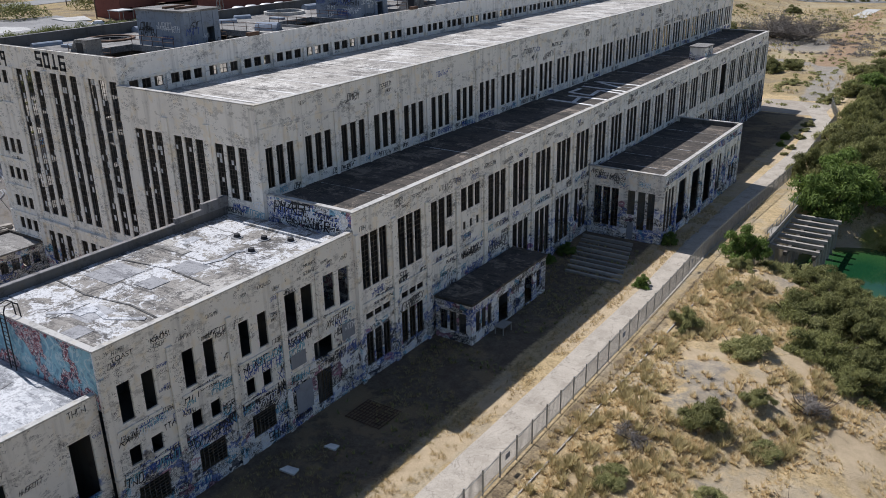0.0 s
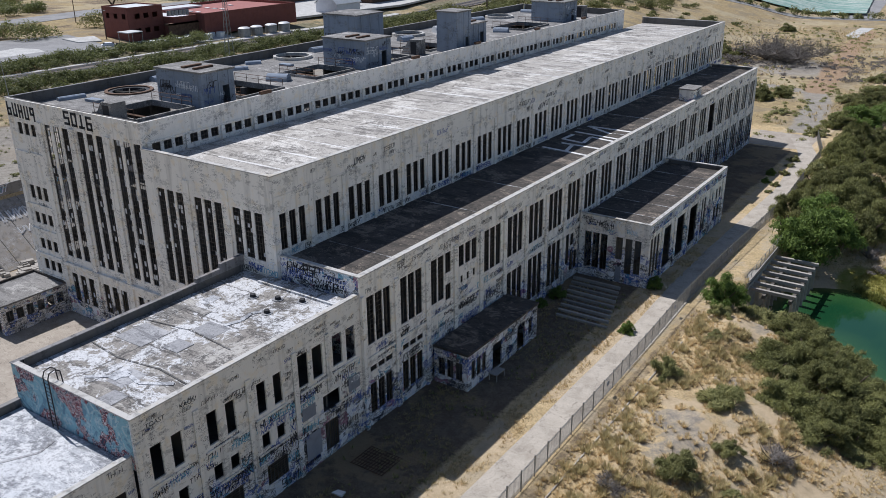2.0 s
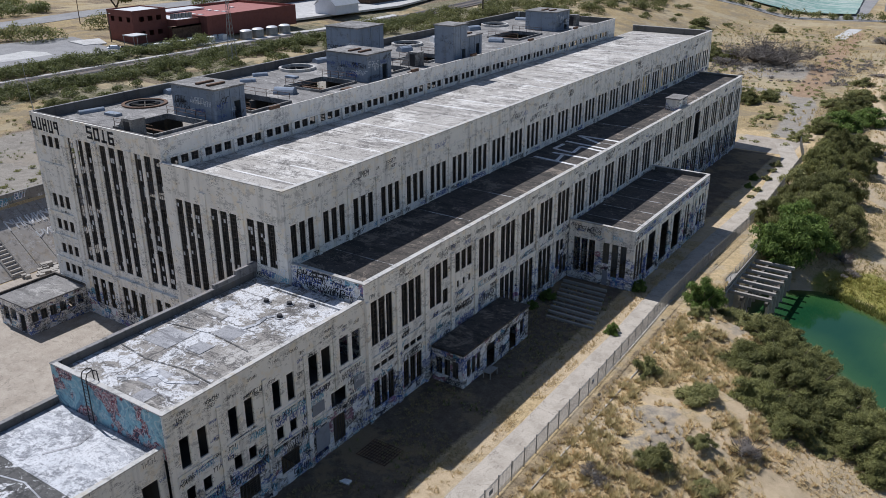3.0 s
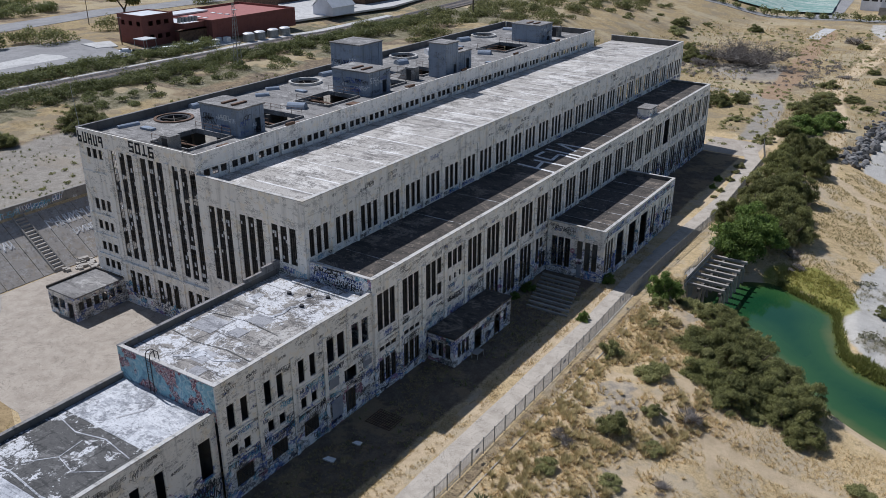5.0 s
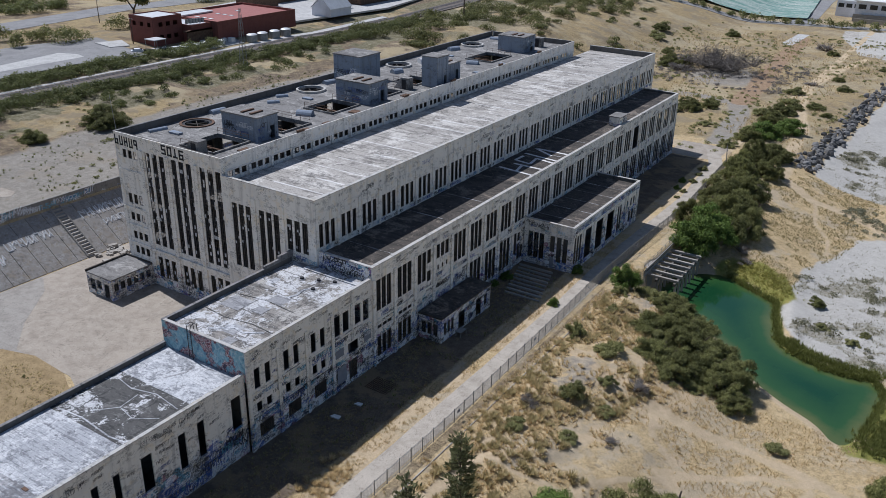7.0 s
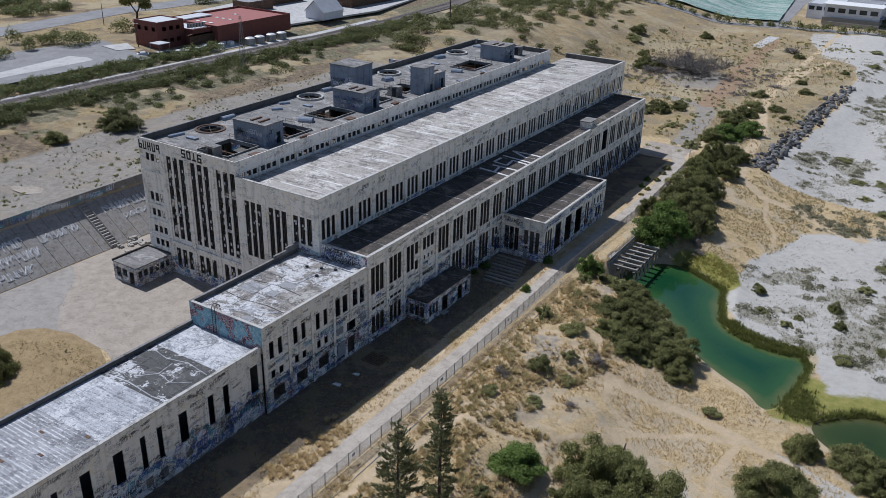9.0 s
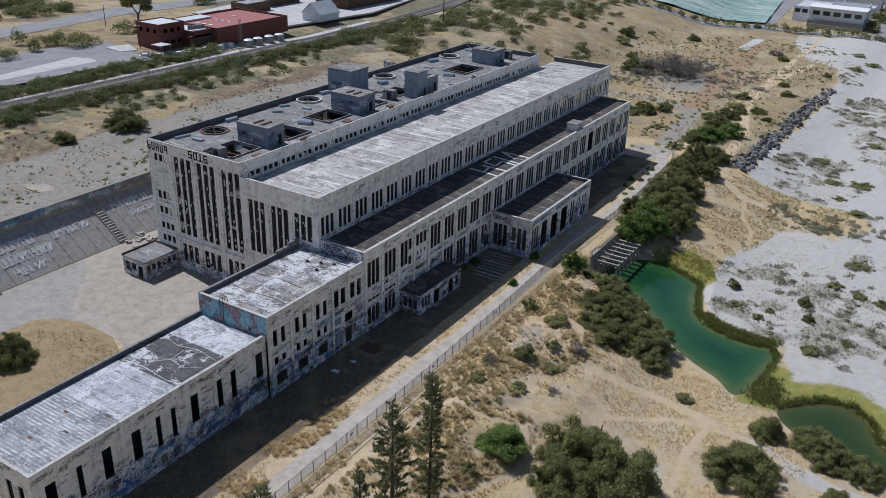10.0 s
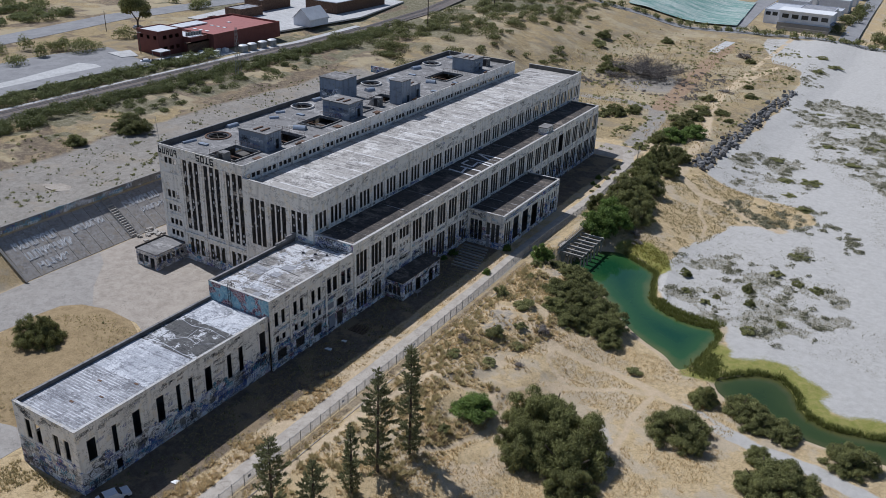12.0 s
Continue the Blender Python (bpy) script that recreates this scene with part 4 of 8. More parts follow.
for i in range(1, 27):
    y0 = HY0 + 0.45 + i * 4.685
    x0 = HX0 + 1.2 + 4.0 * ((i * 7) % 3)
    part("roof_seam", Boxes().box(x0, y0 - 0.2, HR + 0.04, HX1 - 0.5 - 1.2 * (i % 3), y0 + 0.16, HR + 0.085), m_seam, hall)
part("roof_seam", Boxes().box(HX1 - 1.0, HY0 + 0.6, HR + 0.09, HX1 - 0.72, HY1 - 0.6, HR + 0.11), m_roof_white, hall)
# Unseen floor, added to keep the hall dark within.
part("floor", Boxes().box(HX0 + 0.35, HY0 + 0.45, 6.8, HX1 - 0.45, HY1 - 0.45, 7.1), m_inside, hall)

# ---- boiler house ----
BX0, BX1, BY0, BY1, BT, BR = -50.23, -26.69, -0.13, 117.0, 24.89, 23.75
boil = thing("boiler_house", (-38, 58, 0), "tall derelict concrete boiler house with full-height window slots", "building")
boil_e = [h for i in range(24) for h in triple(1.01 + 4.71 * i, 0.99, 0.4, 21.72, 22.65)]
wall("wall_east", boil, "x", BX1, BY0, BY1, 20.9, BT, 1, m_wall, boil_e, 0.3)
windows(boil, "x", BX1, 1, boil_e, 2, 0.45, 0.1)
for i in range(25):
    yy = 1.01 + 4.71 * i - 0.68
    part("pilaster", Boxes().box(BX1, max(BY0, yy), 21.3, BX1 + 0.24, yy + 0.46, 22.75), m_wall, boil)
part("sill_band", Boxes().box(BX1, BY0, 22.75, BX1 + 0.1, BY1, 22.9), m_wall, boil)
GROUPS = (-43.35, -37.45, -31.32)
tall = [h for g in GROUPS for h in triple(g, 1.1, 0.5, 7.5, 22.7)]
lower = [h for g in GROUPS for h in triple(g + 0.1, 1.05, 0.5, 1.9, 5.4)]
OFFICE = [(21.0, 22.35), (13.5, 15.1), (10.5, 11.85), (7.3, 8.6), (4.7, 6.0)]
office = [h for a, b in OFFICE for h in triple(-48.6, 0.85, 0.42, a, b)]
part("corner_pier", Boxes().box(BX1 - 0.3, BY0 + 0.01, 0, BX1 - 0.01, BY0 + 0.45, 20.89), m_south, boil)
wall("wall_south", boil, "y", BY0, BX0, BX1 - 0.152, 0, BT, -1, m_south, tall + lower + office, 0.45)
windows(boil, "y", BY0, -1, tall, 3, 0.6, 0.3)
windows(boil, "y", BY0, -1, lower, 3, 0.6, 0.3)
left_panes(boil, "y", BY0, -1, tall, 3, 0.6, 0.09, 5)
left_panes(boil, "y", BY0, -1, lower, 3, 0.6, 0.12, 6)
windows(boil, "y", BY0, -1, office, 2, 0.6, 0.2)
for z in (18.95, 12.75, 9.7, 6.6, 4.0):
    part("sill_band", Boxes().box(-49.9, BY0 - 0.14, z - 0.16, -44.6, BY0, z + 0.1), m_south, boil)
for x in (-44.45, -38.6, -32.45):
    part("pilaster", Boxes().box(x, BY0 - 0.22, 0.3, x + 0.75, BY0, 22.85), m_south, boil)
part("sill_band", Boxes().box(-44.4, BY0 - 0.3, 6.3, BX1 - 0.05, BY0, 6.65), m_south, boil)
west = [(3 + 9.32 * i, 5.4 + 9.32 * i, 8, 21) for i in range(12)]
# Shade of the parapet's inner side is painted in here too.
wall("wall_west", boil, "x", BX0, BY0 + 0.452, BY1, 0, BT, -1, m_parapet, west, 0.3)
wall("wall_north", boil, "y", BY1, BX0 + 0.302, BX1 - 0.302, 0, BT, 1, m_wall, tall, 0.3)
part("coping", Boxes().box(BX0 - 0.05, BY0 - 0.05, BT, BX0 + 0.35, BY1 + 0.05, BT + 0.06), m_parapet, boil)
PITS = [(-38.6, -31.8, 3.2, 10.4), (-39.5, -31.2, 17.2, 23.8), (-38.6, -32.4, 31.0, 38.4), (-38.6, -32.4, 46.8, 51.2), (-38.6, -33.2, 57.5, 63.4), (-39.0, -32.6, 86.0, 95.0)]
RINGS = [(-46.4, 13.2), (-46.9, 42.0), (-47.0, 70.8), (-46.9, 101.5)]
holes = PITS + [(x - 1.9, x + 1.9, yy - 1.9, yy + 1.9) for x, yy in RINGS]
slab("roof", boil, BX0 + 0.302, BX1 - 0.302, BY0 + 0.452, BY1 - 0.302, BR - 0.35, BR, m_roof_boil, holes)
for z, gap in ((6.5, 0), (11.6, 1), (16.8, 0)):
    slab("floor", boil, BX0 + 0.35, BX1 - 0.5, BY0 + 0.9, BY1 - 0.5, z - 0.3, z, m_inside, [(-41, -31, 6 + 14 * i, 16 + 14 * i) for i in range(8)])
for x in (-43.9, -38.0, -32.0):
    for k in range(12):
        part("column", Boxes().box(x, 4.6 + 9.3 * k, 0, x + 0.6, 5.2 + 9.3 * k, BR - 0.36), m_inside, boil)
for x, yy in RINGS:
    part("vent_ring", Boxes().ring(x, yy, 2.45, 2.85, BR, BR + (0.4 if yy > 20 else 0.18)), m_coping if yy > 20 else m_rust, boil)
    # Black annulus paints the darkness down inside the vent.
    part("vent_floor", Boxes().ring(x, yy, 1.95, 2.45, BR - 0.3, BR + 0.04), m_ink, boil)
    spokes = Boxes()
    for k in range(3):
        a = math.pi * k / 3 + 0.4
        dx, dy = 2.45 * math.cos(a), 2.45 * math.sin(a)
        spokes.bar((x + dx, yy + dy, BR - 0.1), (x - dx, yy - dy, BR - 0.1), 0.07, None, 4)
    part("vent_spokes", spokes, m_frame, boil)
for x0, x1, y0, y1 in PITS:
    kerb = Boxes().box(x0 - 0.25, y0 - 0.25, BR, x0, y1 + 0.25, BR + 0.3).box(x1, y0 - 0.25, BR, x1 + 0.25, y1 + 0.25, BR + 0.3)
    kerb.box(x0, y0 - 0.25, BR, x1, y0, BR + 0.3).box(x0, y1, BR, x1, y1 + 0.25, BR + 0.3)
    part("kerb", kerb, m_roof_boil, boil)
    for yy in (y0 - 0.12, y1 + 0.12):
        rail = Boxes()
        for k in range(5):
            xx = x0 + (x1 - x0) * k / 4
            rail.bar((xx, yy, BR + 0.3), (xx, yy, BR + 1.25), 0.035)
        for zz in (0.8, 1.25):
            rail.bar((x0, yy, BR + zz), (x1, yy, BR + zz), 0.03)
        part("guard_rail", rail, m_rust, boil)
    for k in range(2):
        yy = y0 + (y1 - y0) * (k + 0.5) / 4
        part("pit_beam", Boxes().bar((x0, yy, BR - 0.3), (x1, yy, BR - 0.3), 0.12, None, 4), m_rust, boil)
# flat lids and plates left on the roof
for x, yy, w, l, h in ((-30.2, 6.4, 1.6, 1.9, 0.12), (-30.0, 20.2, 1.8, 1.6, 0.14), (-29.8, 25.2, 1.6, 1.6, 0.14), (-31.0, 33.6, 1.6, 1.8, 0.16), (-30.6, 48.6, 1.8, 1.8, 0.18), (-45.6, 6.6, 2.2, 1.0, 0.3), (-45.2, 23.0, 1.2, 2.0, 0.22), (-43.8, 36.0, 2.0, 0.9, 0.28), (-41.2, 71.0, 1.4, 1.0, 0.3), (-30.4, 74.5, 1.8, 1.2, 0.2), (-45.0, 86.0, 2.0, 1.0, 0.25), (-30.6, 86.0, 1.4, 1.0, 0.2), (-30.6, 103.0, 1.6, 1.2, 0.2)):
    part("roof_hatch", Boxes().box(x, yy, BR + 0.004, x + w, yy + l, BR + h), m_rust if h < 0.2 else m_penthouse, boil)
# raised mark of the broken eaves over the clerestory
for yy in (16.0, 44.5, 60.5, 79.5, 97.5):
    part("broken_coping", Boxes().box(BX1 - 0.3, yy, BT - 0.02, BX1 + 0.03, yy + 1.6, BT + 0.35), m_rust, boil)


def penthouse(x0, x1, y0, y1, top, label, door=True, hatches=2):
    t = thing("roof_house", ((x0 + x1) / 2, (y0 + y1) / 2, BR), label, "roof house", "plant rooms on the boiler house roof")
    hole = [(y0 + 0.62 * (y1 - y0), y0 + 0.62 * (y1 - y0) + 1.1, BR, BR + 2.1)] if door else []
    wall("wall", t, "x", x1, y0, y1, BR, top, 1, m_penthouse, hole, 0.25)
    wall("wall", t, "x", x0, y0, y1, BR, top, -1, m_penthouse, (), 0.25)
    wall("wall", t, "y", y0, x0 + 0.252, x1 - (0.152 if door else 0.252), BR, top, -1, m_penthouse, (), 0.25)
    wall("wall", t, "y", y1, x0 + 0.252, x1 - (0.152 if door else 0.252), BR, top, 1, m_penthouse, (), 0.25)
    part("roof", Boxes().box(x0 - 0.15, y0 - 0.15, top, x1 + 0.15, y1 + 0.15, top + 0.2), m_roof_boil, t)
    for k in range(hatches):
        xx = x0 + (x1 - x0) * (0.45 + 0.25 * k)
        part("hatch", Boxes().box(xx, y0 + 0.8, top + 0.2, xx + 0.45, y0 + 3.4, top + 0.42), m_rust, t)
    for k in range(3):
        yy = y0 + (y1 - y0) * (k + 0.5) / 3
        part("rib", Boxes().box(x1, yy - 0.06, BR, x1 + 0.07, yy + 0.06, top), m_penthouse, t)
    return t


penthouse(-38.2, -30.6, 11.2, 15.8, 27.5, "blue-grey rendered plant room with roof hatches", True, 2)
penthouse(-38.6, -31.0, 39.6, 45.2, 27.5, "blue-grey tagged plant room on the flat roof", True, 2)
penthouse(-49.5, -42.8, 52.0, 58.6, 28.9, "grey plant room with small windows on the flat roof", False, 0)
penthouse(-32.2, -28.6, 58.2, 62.2, 29.6, "tall narrow grey lift tower with a ladder", True, 0)
penthouse(-35.0, -29.8, 64.0, 68.6, 27.2, "grey plant room beside the lift tower", True, 2)
penthouse(-38.8, -32.0, 100.0, 106.0, 27.3, "blue-grey plant room tagged with graffiti", True, 2)


def stair_head(x, y):
    t = thing("stair_head", (x, y, BR), "small sloping concrete stair head with a black panel painted as the doorway's darkness", "stair head", "stair heads on the roof")
    b = Boxes()
    b.v += [(x - 3.4, y, BR), (x, y, BR), (x, y, BR + 2.2), (x - 1.7, y, BR + 2.2), (x - 3.4, y + 1.7, BR), (x, y + 1.7, BR), (x, y + 1.7, BR + 2.2), (x - 1.7, y + 1.7, BR + 2.2)]
    b.f += [(0, 1, 2, 3), (7, 6, 5, 4), (3, 2, 6, 7), (0, 3, 7, 4), (0, 4, 5, 1), (1, 5, 6, 2)]
    part("housing", b, m_roof_boil, t)
    # No opening here: a black sheet paints the doorway's shade.
    part("doorway", Boxes().box(x - 1.5, y - 0.04, BR + 0.1, x - 0.5, y - 0.005, BR + 1.9), m_ink, t, "black panel painted as the doorway's darkness")


stair_head(-32.4, 1.0)
stair_head(-32.3, 53.6)
stair_head(-32.2, 109.5)


def cowl(x, y, along=2.6, r=0.75, turn=0.0):
    t = thing("roof_cowl", (x, y, BR), "low curved sheet-metal vent cowl on the roof", "vent cowl", "vent cowls on the roof")
    b = Boxes()
    k = 9
    for s in (0, along):
        for i in range(k):
            a = math.pi * i / (k - 1)
            b.v.append((x + s * math.cos(turn) - r * math.cos(a) * math.sin(turn), y + s * math.sin(turn) + r * math.cos(a) * math.cos(turn), BR + r * math.sin(a)))
    b.f += [(i, i + 1, k + i + 1, k + i) for i in range(k - 1)] + [tuple(range(k))[::-1], tuple(range(k, 2 * k)), (k - 1, 0, k, 2 * k - 1)]
    part("shell", b, m_metalroof if r > 0.9 else m_penthouse, t)


for x, yy, al, r, tu in ((-48.4, 5.0, 3.2, 0.45, 1.4), (-49.0, 18.6, 3.0, 0.7, 1.5), (-46.6, 29.8, 2.2, 0.5, 0.9), (-48.4, 34.0, 2.2, 0.5, 1.0), (-37.0, 27.2, 2.8, 0.9, 0.4), (-48.2, 47.4, 2.6, 0.75, 1.4), (-44.8, 75.5, 2.6, 1.2, 1.0), (-43.4, 63.6, 2.4, 0.9, 1.3), (-47.6, 92.0, 2.8, 0.9, 1.2), (-36.4, 82.0, 2.6, 0.8, 0.3), (-47.8, 112.0, 2.4, 0.6, 0.2), (-43.2, 46.8, 2.0, 0.5, 0.9)):
    cowl(x, yy, al, r, tu)

aerial = thing("roof_aerial", (-50.0, 0.3, BT + 0.06), "thin steel whip aerial on the roof's corner", "aerial")
part("rod", Boxes().bar((-50.0, 0.3, BT + 0.06), (-50.5, 0.3, BT + 5.6), 0.05, 0.03, 5), m_galv, aerial)

# ---- switch house: the long low block ----
LT, LR, LY1 = 15.0, 14.55, 120.5
low = thing("switch_house", (-4.6, 60, 0), "long two-storey derelict concrete wing covered with graffiti", "building")
BAY = 4.82
upper, strips, doors, odd = [], [], [], []
for i in range(25):
    s = 0.84 + BAY * i
    if i == 2:
        upper += triple(s, 1.0, 0.16, 8.2, 12.85, 2) + [(s + 2.42, s + 3.38, 10.7, 12.85), (s + 2.42, s + 3.38, 7.8, 9.5)]
    elif i == 3:
        upper += triple(s, 0.96, 0.22, 10.55, 12.8) + triple(s + 0.3, 0.45, 0.7, 8.7, 9.5)
    elif i == 19:
        odd.append((s + 0.2, s + 3.2, 7.9, 12.8))
    else:
        upper += triple(s, 1.0, 0.16, 8.2, 12.85)
    if i in (2, 3, 4):
        continue
    if i < 2:
        strips += triple(s + 0.15, 0.95, 0.18, 5.45, 6.0)
        doors += triple(s + 0.05, 0.95, 0.18, 1.2, 4.25)
    elif i in (9, 10, 11, 12, 13, 14):
        continue
    elif i in (8,):
        doors += [(s + 0.1, s + 1.0, 2.2, 6.2), (s + 1.3, s + 2.2, 4.4, 6.0), (s + 1.3, s + 2.2, 1.0, 3.4), (s + 2.4, s + 3.3, 1.0, 3.4)]
    else:
        doors += triple(s, 1.0, 0.16, 1.0, 6.3)
wall("wall_east", low, "x", 0.0, 0.0, LY1, 0, LT, 1, m_facade, upper + strips + doors + odd, 0.45)
windows(low, "x", 0.0, 1, upper, 2, 0.45, 0.22)
windows(low, "x", 0.0, 1, strips, 1, 0.6, 0.22)
windows(low, "x", 0.0, 1, doors, 2, 0.55, 0.22)
wall("wall_south", low, "y", 0.0, HX1 + 0.01, -0.152, 0, LT, -1, m_band, (), 0.4)
low_n = triple(-8.2, 1.0, 0.2, 8.2, 12.8) + triple(-4.3, 1.0, 0.2, 8.2, 12.8)
wall("wall_north", low, "y", LY1, HX1 + 0.01, -0.152, 0, LT, 1, m_wall, low_n, 0.4)
for i in range(26):
    yy = 0.84 + BAY * i - 1.02
    part("pilaster", Boxes().box(0.0, max(0.0, yy), 0.0, 0.2, min(LY1, yy + 0.62), 13.2), m_facade, low)
for i in range(25):
    yy = 0.84 + BAY * i - 0.4
    if i not in (9, 10, 11, 12, 13, 14):
        part("sill_band", Boxes().box(0.0, yy, 6.75, 0.12, yy + 4.2, 7.05), m_facade, low)
part("coping", Boxes().box(-0.5, -0.05, LT, 0.07, LY1 + 0.05, LT + 0.1), m_coping, low)
part("coping", Boxes().box(HX1 + 0.18, -0.05, LT, -0.5, 0.42, LT + 0.1), m_coping, low)
part("coping", Boxes().box(HX1 + 0.18, LY1 - 0.42, LT, -0.5, LY1 + 0.05, LT + 0.1), m_coping, low)
part("roof", Boxes().box(HX1 + 0.01, 0.41, LR - 0.4, -0.46, LY1 - 0.41, LR), m_roof_low, low)
# Floor and inner walls are not seen; added to block light.
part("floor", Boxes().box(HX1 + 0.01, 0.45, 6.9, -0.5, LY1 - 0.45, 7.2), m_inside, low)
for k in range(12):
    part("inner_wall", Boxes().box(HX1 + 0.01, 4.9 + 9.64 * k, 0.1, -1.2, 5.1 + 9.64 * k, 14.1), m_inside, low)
for k in range(9):
    yy = 6 + 13.2 * k + 2 * math.sin(k * 2.3)
    part("roof_seam", Boxes().box(-8.6, yy, LR, -0.7, yy + 0.12, LR + 0.03), m_roof_mid, low)
# white painted strokes on the roof
paint = thing("roof_paint", (-4.5, 58, LR), "large white painted strokes on dark roof felt", "roof paint")
for (ax, ay), (bx, by) in (((-8.0, 47.6), (-0.5, 46.7)), ((-6.8, 50.8), (-0.5, 50.6)), ((-4.4, 47.3), (-5.1, 50.8)), ((-7.6, 52.8), (-7.5, 55.8)), ((-7.6, 52.8), (-4.3, 52.2)), ((-4.3, 52.2), (-4.8, 55.8)), ((-4.8, 55.8), (-0.6, 55.0)), ((-8.0, 57.4), (-0.5, 56.5)), ((-7.9, 61.4), (-3.2, 58.8)), ((-7.9, 61.4), (-0.6, 61.3))):
    d = Vector((by - ay, ax - bx)).normalized() * 0.27
    part("stroke", Boxes().prism([(ax + d.x, ay + d.y), (bx + d.x, by + d.y), (bx - d.x, by - d.y), (ax - d.x, ay - d.y)], LR + 0.004, LR + 0.034), m_slogan, paint)
hut = thing("roof_hut", (-1.6, 87, LR), "small tagged concrete hut with a pale flat roof", "roof hut")
part("body", Boxes().box(-3.0, 85.2, LR, -0.6, 89.0, LR + 1.9), m_band, hut)
part("roof", Boxes().box(-3.15, 85.05, LR + 1.9, -0.45, 89.15, LR + 2.08), m_roof_boil, hut)

# ---- office block: three storeys ----
MX0, MX1, MY0, MT, MR = -13.83, -0.12, -22.9, 13.43, 12.75
mid = thing("office_block", (-7, -11.5, 0), "three-storey derelict office block with paired openings and graffiti", "building")
pairs, small, grills, panels = [], [], [], []
for i in range(3):
    s = -21.8 + 4.8 * i
    pairs += [(s, s + 0.92, 8.08, 10.74), (s + 1.72, s + 2.6, 8.08, 10.7)]
    small += [(s + 0.1, s + 0.95, 4.95, 6.2), (s + 1.7, s + 2.55, 4.95, 6.15)]
    grills.append((s + 0.3, s + 2.6, 1.35, 3.2))
pairs += [(-7.76, -6.6, 8.15, 11.05), (-6.08, -4.88, 8.15, 11.03), (-3.65, -2.45, 8.2, 11.05), (-1.92, -0.76, 7.95, 10.98)]
panels += [(-7.7, -6.12, 4.95, 6.1), (-1.93, -0.41, 4.85, 6.22), (-7.5, -5.7, 1.0, 3.4)]
small += [(-5.16, -3.06, 4.35, 6.05)]
grills += [(-5.1, -3.4, 0.6, 3.4)]
wall("wall_east", mid, "x", MX1, MY0, -0.02, 0, MT, 1, m_block, pairs + small + grills, 0.4)
windows(mid, "x", MX1, 1, grills, 6, 0.22, 0.12)
for u0, u1, z0, z1 in panels:
    part("boarding", Boxes().box(MX1, u0, z0, MX1 + 0.04, u1, z1), m_board, mid, "grey boarded-up opening")
for i in range(5):
    yy = -23.0 + 4.86 * i if i < 4 else -4.55
    part("pilaster", Boxes().box(MX1, max(MY0, yy - 0.02), 0.0 if i < 4 else 6.3, MX1 + 0.13, yy + 0.5, 11.6), m_block, mid)
for i in range(5):
    s = -22.3 + 4.86 * i - (0.9 if i == 4 else 0)
    part("sill_band", Boxes().box(MX1, s, 7.55, MX1 + 0.1, s + 3.3, 7.75), m_block, mid)
    part("sill_band", Boxes().box(MX1, s, 4.45, MX1 + 0.1, s + 3.3, 4.62), m_block, mid)
wall("wall_south", mid, "y", MY0, MX0, MX1 - 0.152, 9.5, MT, -1, m_mural, (), 0.35, "wall painted with a blue and pink mural")
wall("wall_west", mid, "x", MX0, MY0 + 0.352, -0.42, 0, MT, -1, m_parapet, [(-20 + 4.8 * i, -18.6 + 4.8 * i, 8, 10.6) for i in range(4)], 0.35)
part("coping", Boxes().box(MX0 - 0.05, MY0 - 0.05, MT, MX0 + 0.38, -6.0, MT + 0.06), m_parapet, mid)
part("coping", Boxes().box(MX0 + 0.4, MY0 - 0.05, MT, MX1 + 0.05, MY0 + 0.4, MT + 0.1), m_coping, mid)
part("coping", Boxes().box(MX1 - 0.4, MY0 + 0.4, MT, MX1 + 0.05, -0.05, MT + 0.1), m_coping, mid)
part("parapet_step", Boxes().box(MX0, -6.0, MT, MX0 + 0.35, -0.42, MT + 0.45), m_parapet, mid)
part("parapet_step", Boxes().box(MX0, -3.2, MT + 0.45, MX0 + 0.35, -0.42, MT + 0.9), m_parapet, mid)
part("roof", Boxes().box(MX0 + 0.36, MY0 + 0.36, MR - 0.35, MX1 - 0.41, -0.42, MR), m_roof_mid, mid)
rp = random.Random(12)
for k in range(11):
    w, l = rp.uniform(0.7, 3.2), rp.uniform(0.7, 3.0)
    x0, y0 = rp.uniform(MX0 + 0.6, -3.8), rp.uniform(MY0 + 0.6, -6.0)
    mm = (m_roof_grey, m_roof_black, m_roof_grey, m_roof_white, m_roof_boil)[k % 5]
    part("felt_patch", Boxes().box(x0, y0, MR + 0.004, min(MX1 - 0.6, x0 + w), y0 + l, MR + 0.008 + 0.004 * k), mm, mid)


def painted_line(parent, pts, width, z, material):
    b = Boxes()
    for (ax, ay), (bx, by) in zip(pts, pts[1:]):
        d = Vector((by - ay, ax - bx)).normalized() * width / 2
        b.prism([(ax + d.x, ay + d.y), (ax - d.x, ay - d.y), (bx - d.x, by - d.y), (bx + d.x, by + d.y)][::-1], z - 0.03, z + 0.012)
    part("sealed_crack", b, material, parent, "sealed crack in the roof")


painted_line(mid, [(-8.6, -20.5), (-6.0, -18.6), (-4.6, -18.9), (-2.4, -17.6)], 0.35, MR + 0.046, m_roof_white)
painted_line(mid, [(-6.4, -9.4), (-5.9, -8.0), (-6.2, -6.6), (-5.5, -5.6)], 0.4, MR + 0.046, m_roof_white)
painted_line(mid, [(-12.8, -12.2), (-8.0, -11.4), (-3.0, -11.9)], 0.14, MR + 0.042, m_roof_felt)
painted_line(mid, [(-12.8, -17.0), (-9.0, -17.4), (-5.0, -16.8), (-1.0, -17.2)], 0.14, MR + 0.044, m_roof_felt)
part("roof_step", Boxes().box(-10.4, -0.41 - 1.4, MR, -0.6, -0.42, MR + 0.18), m_roof_mid, mid)
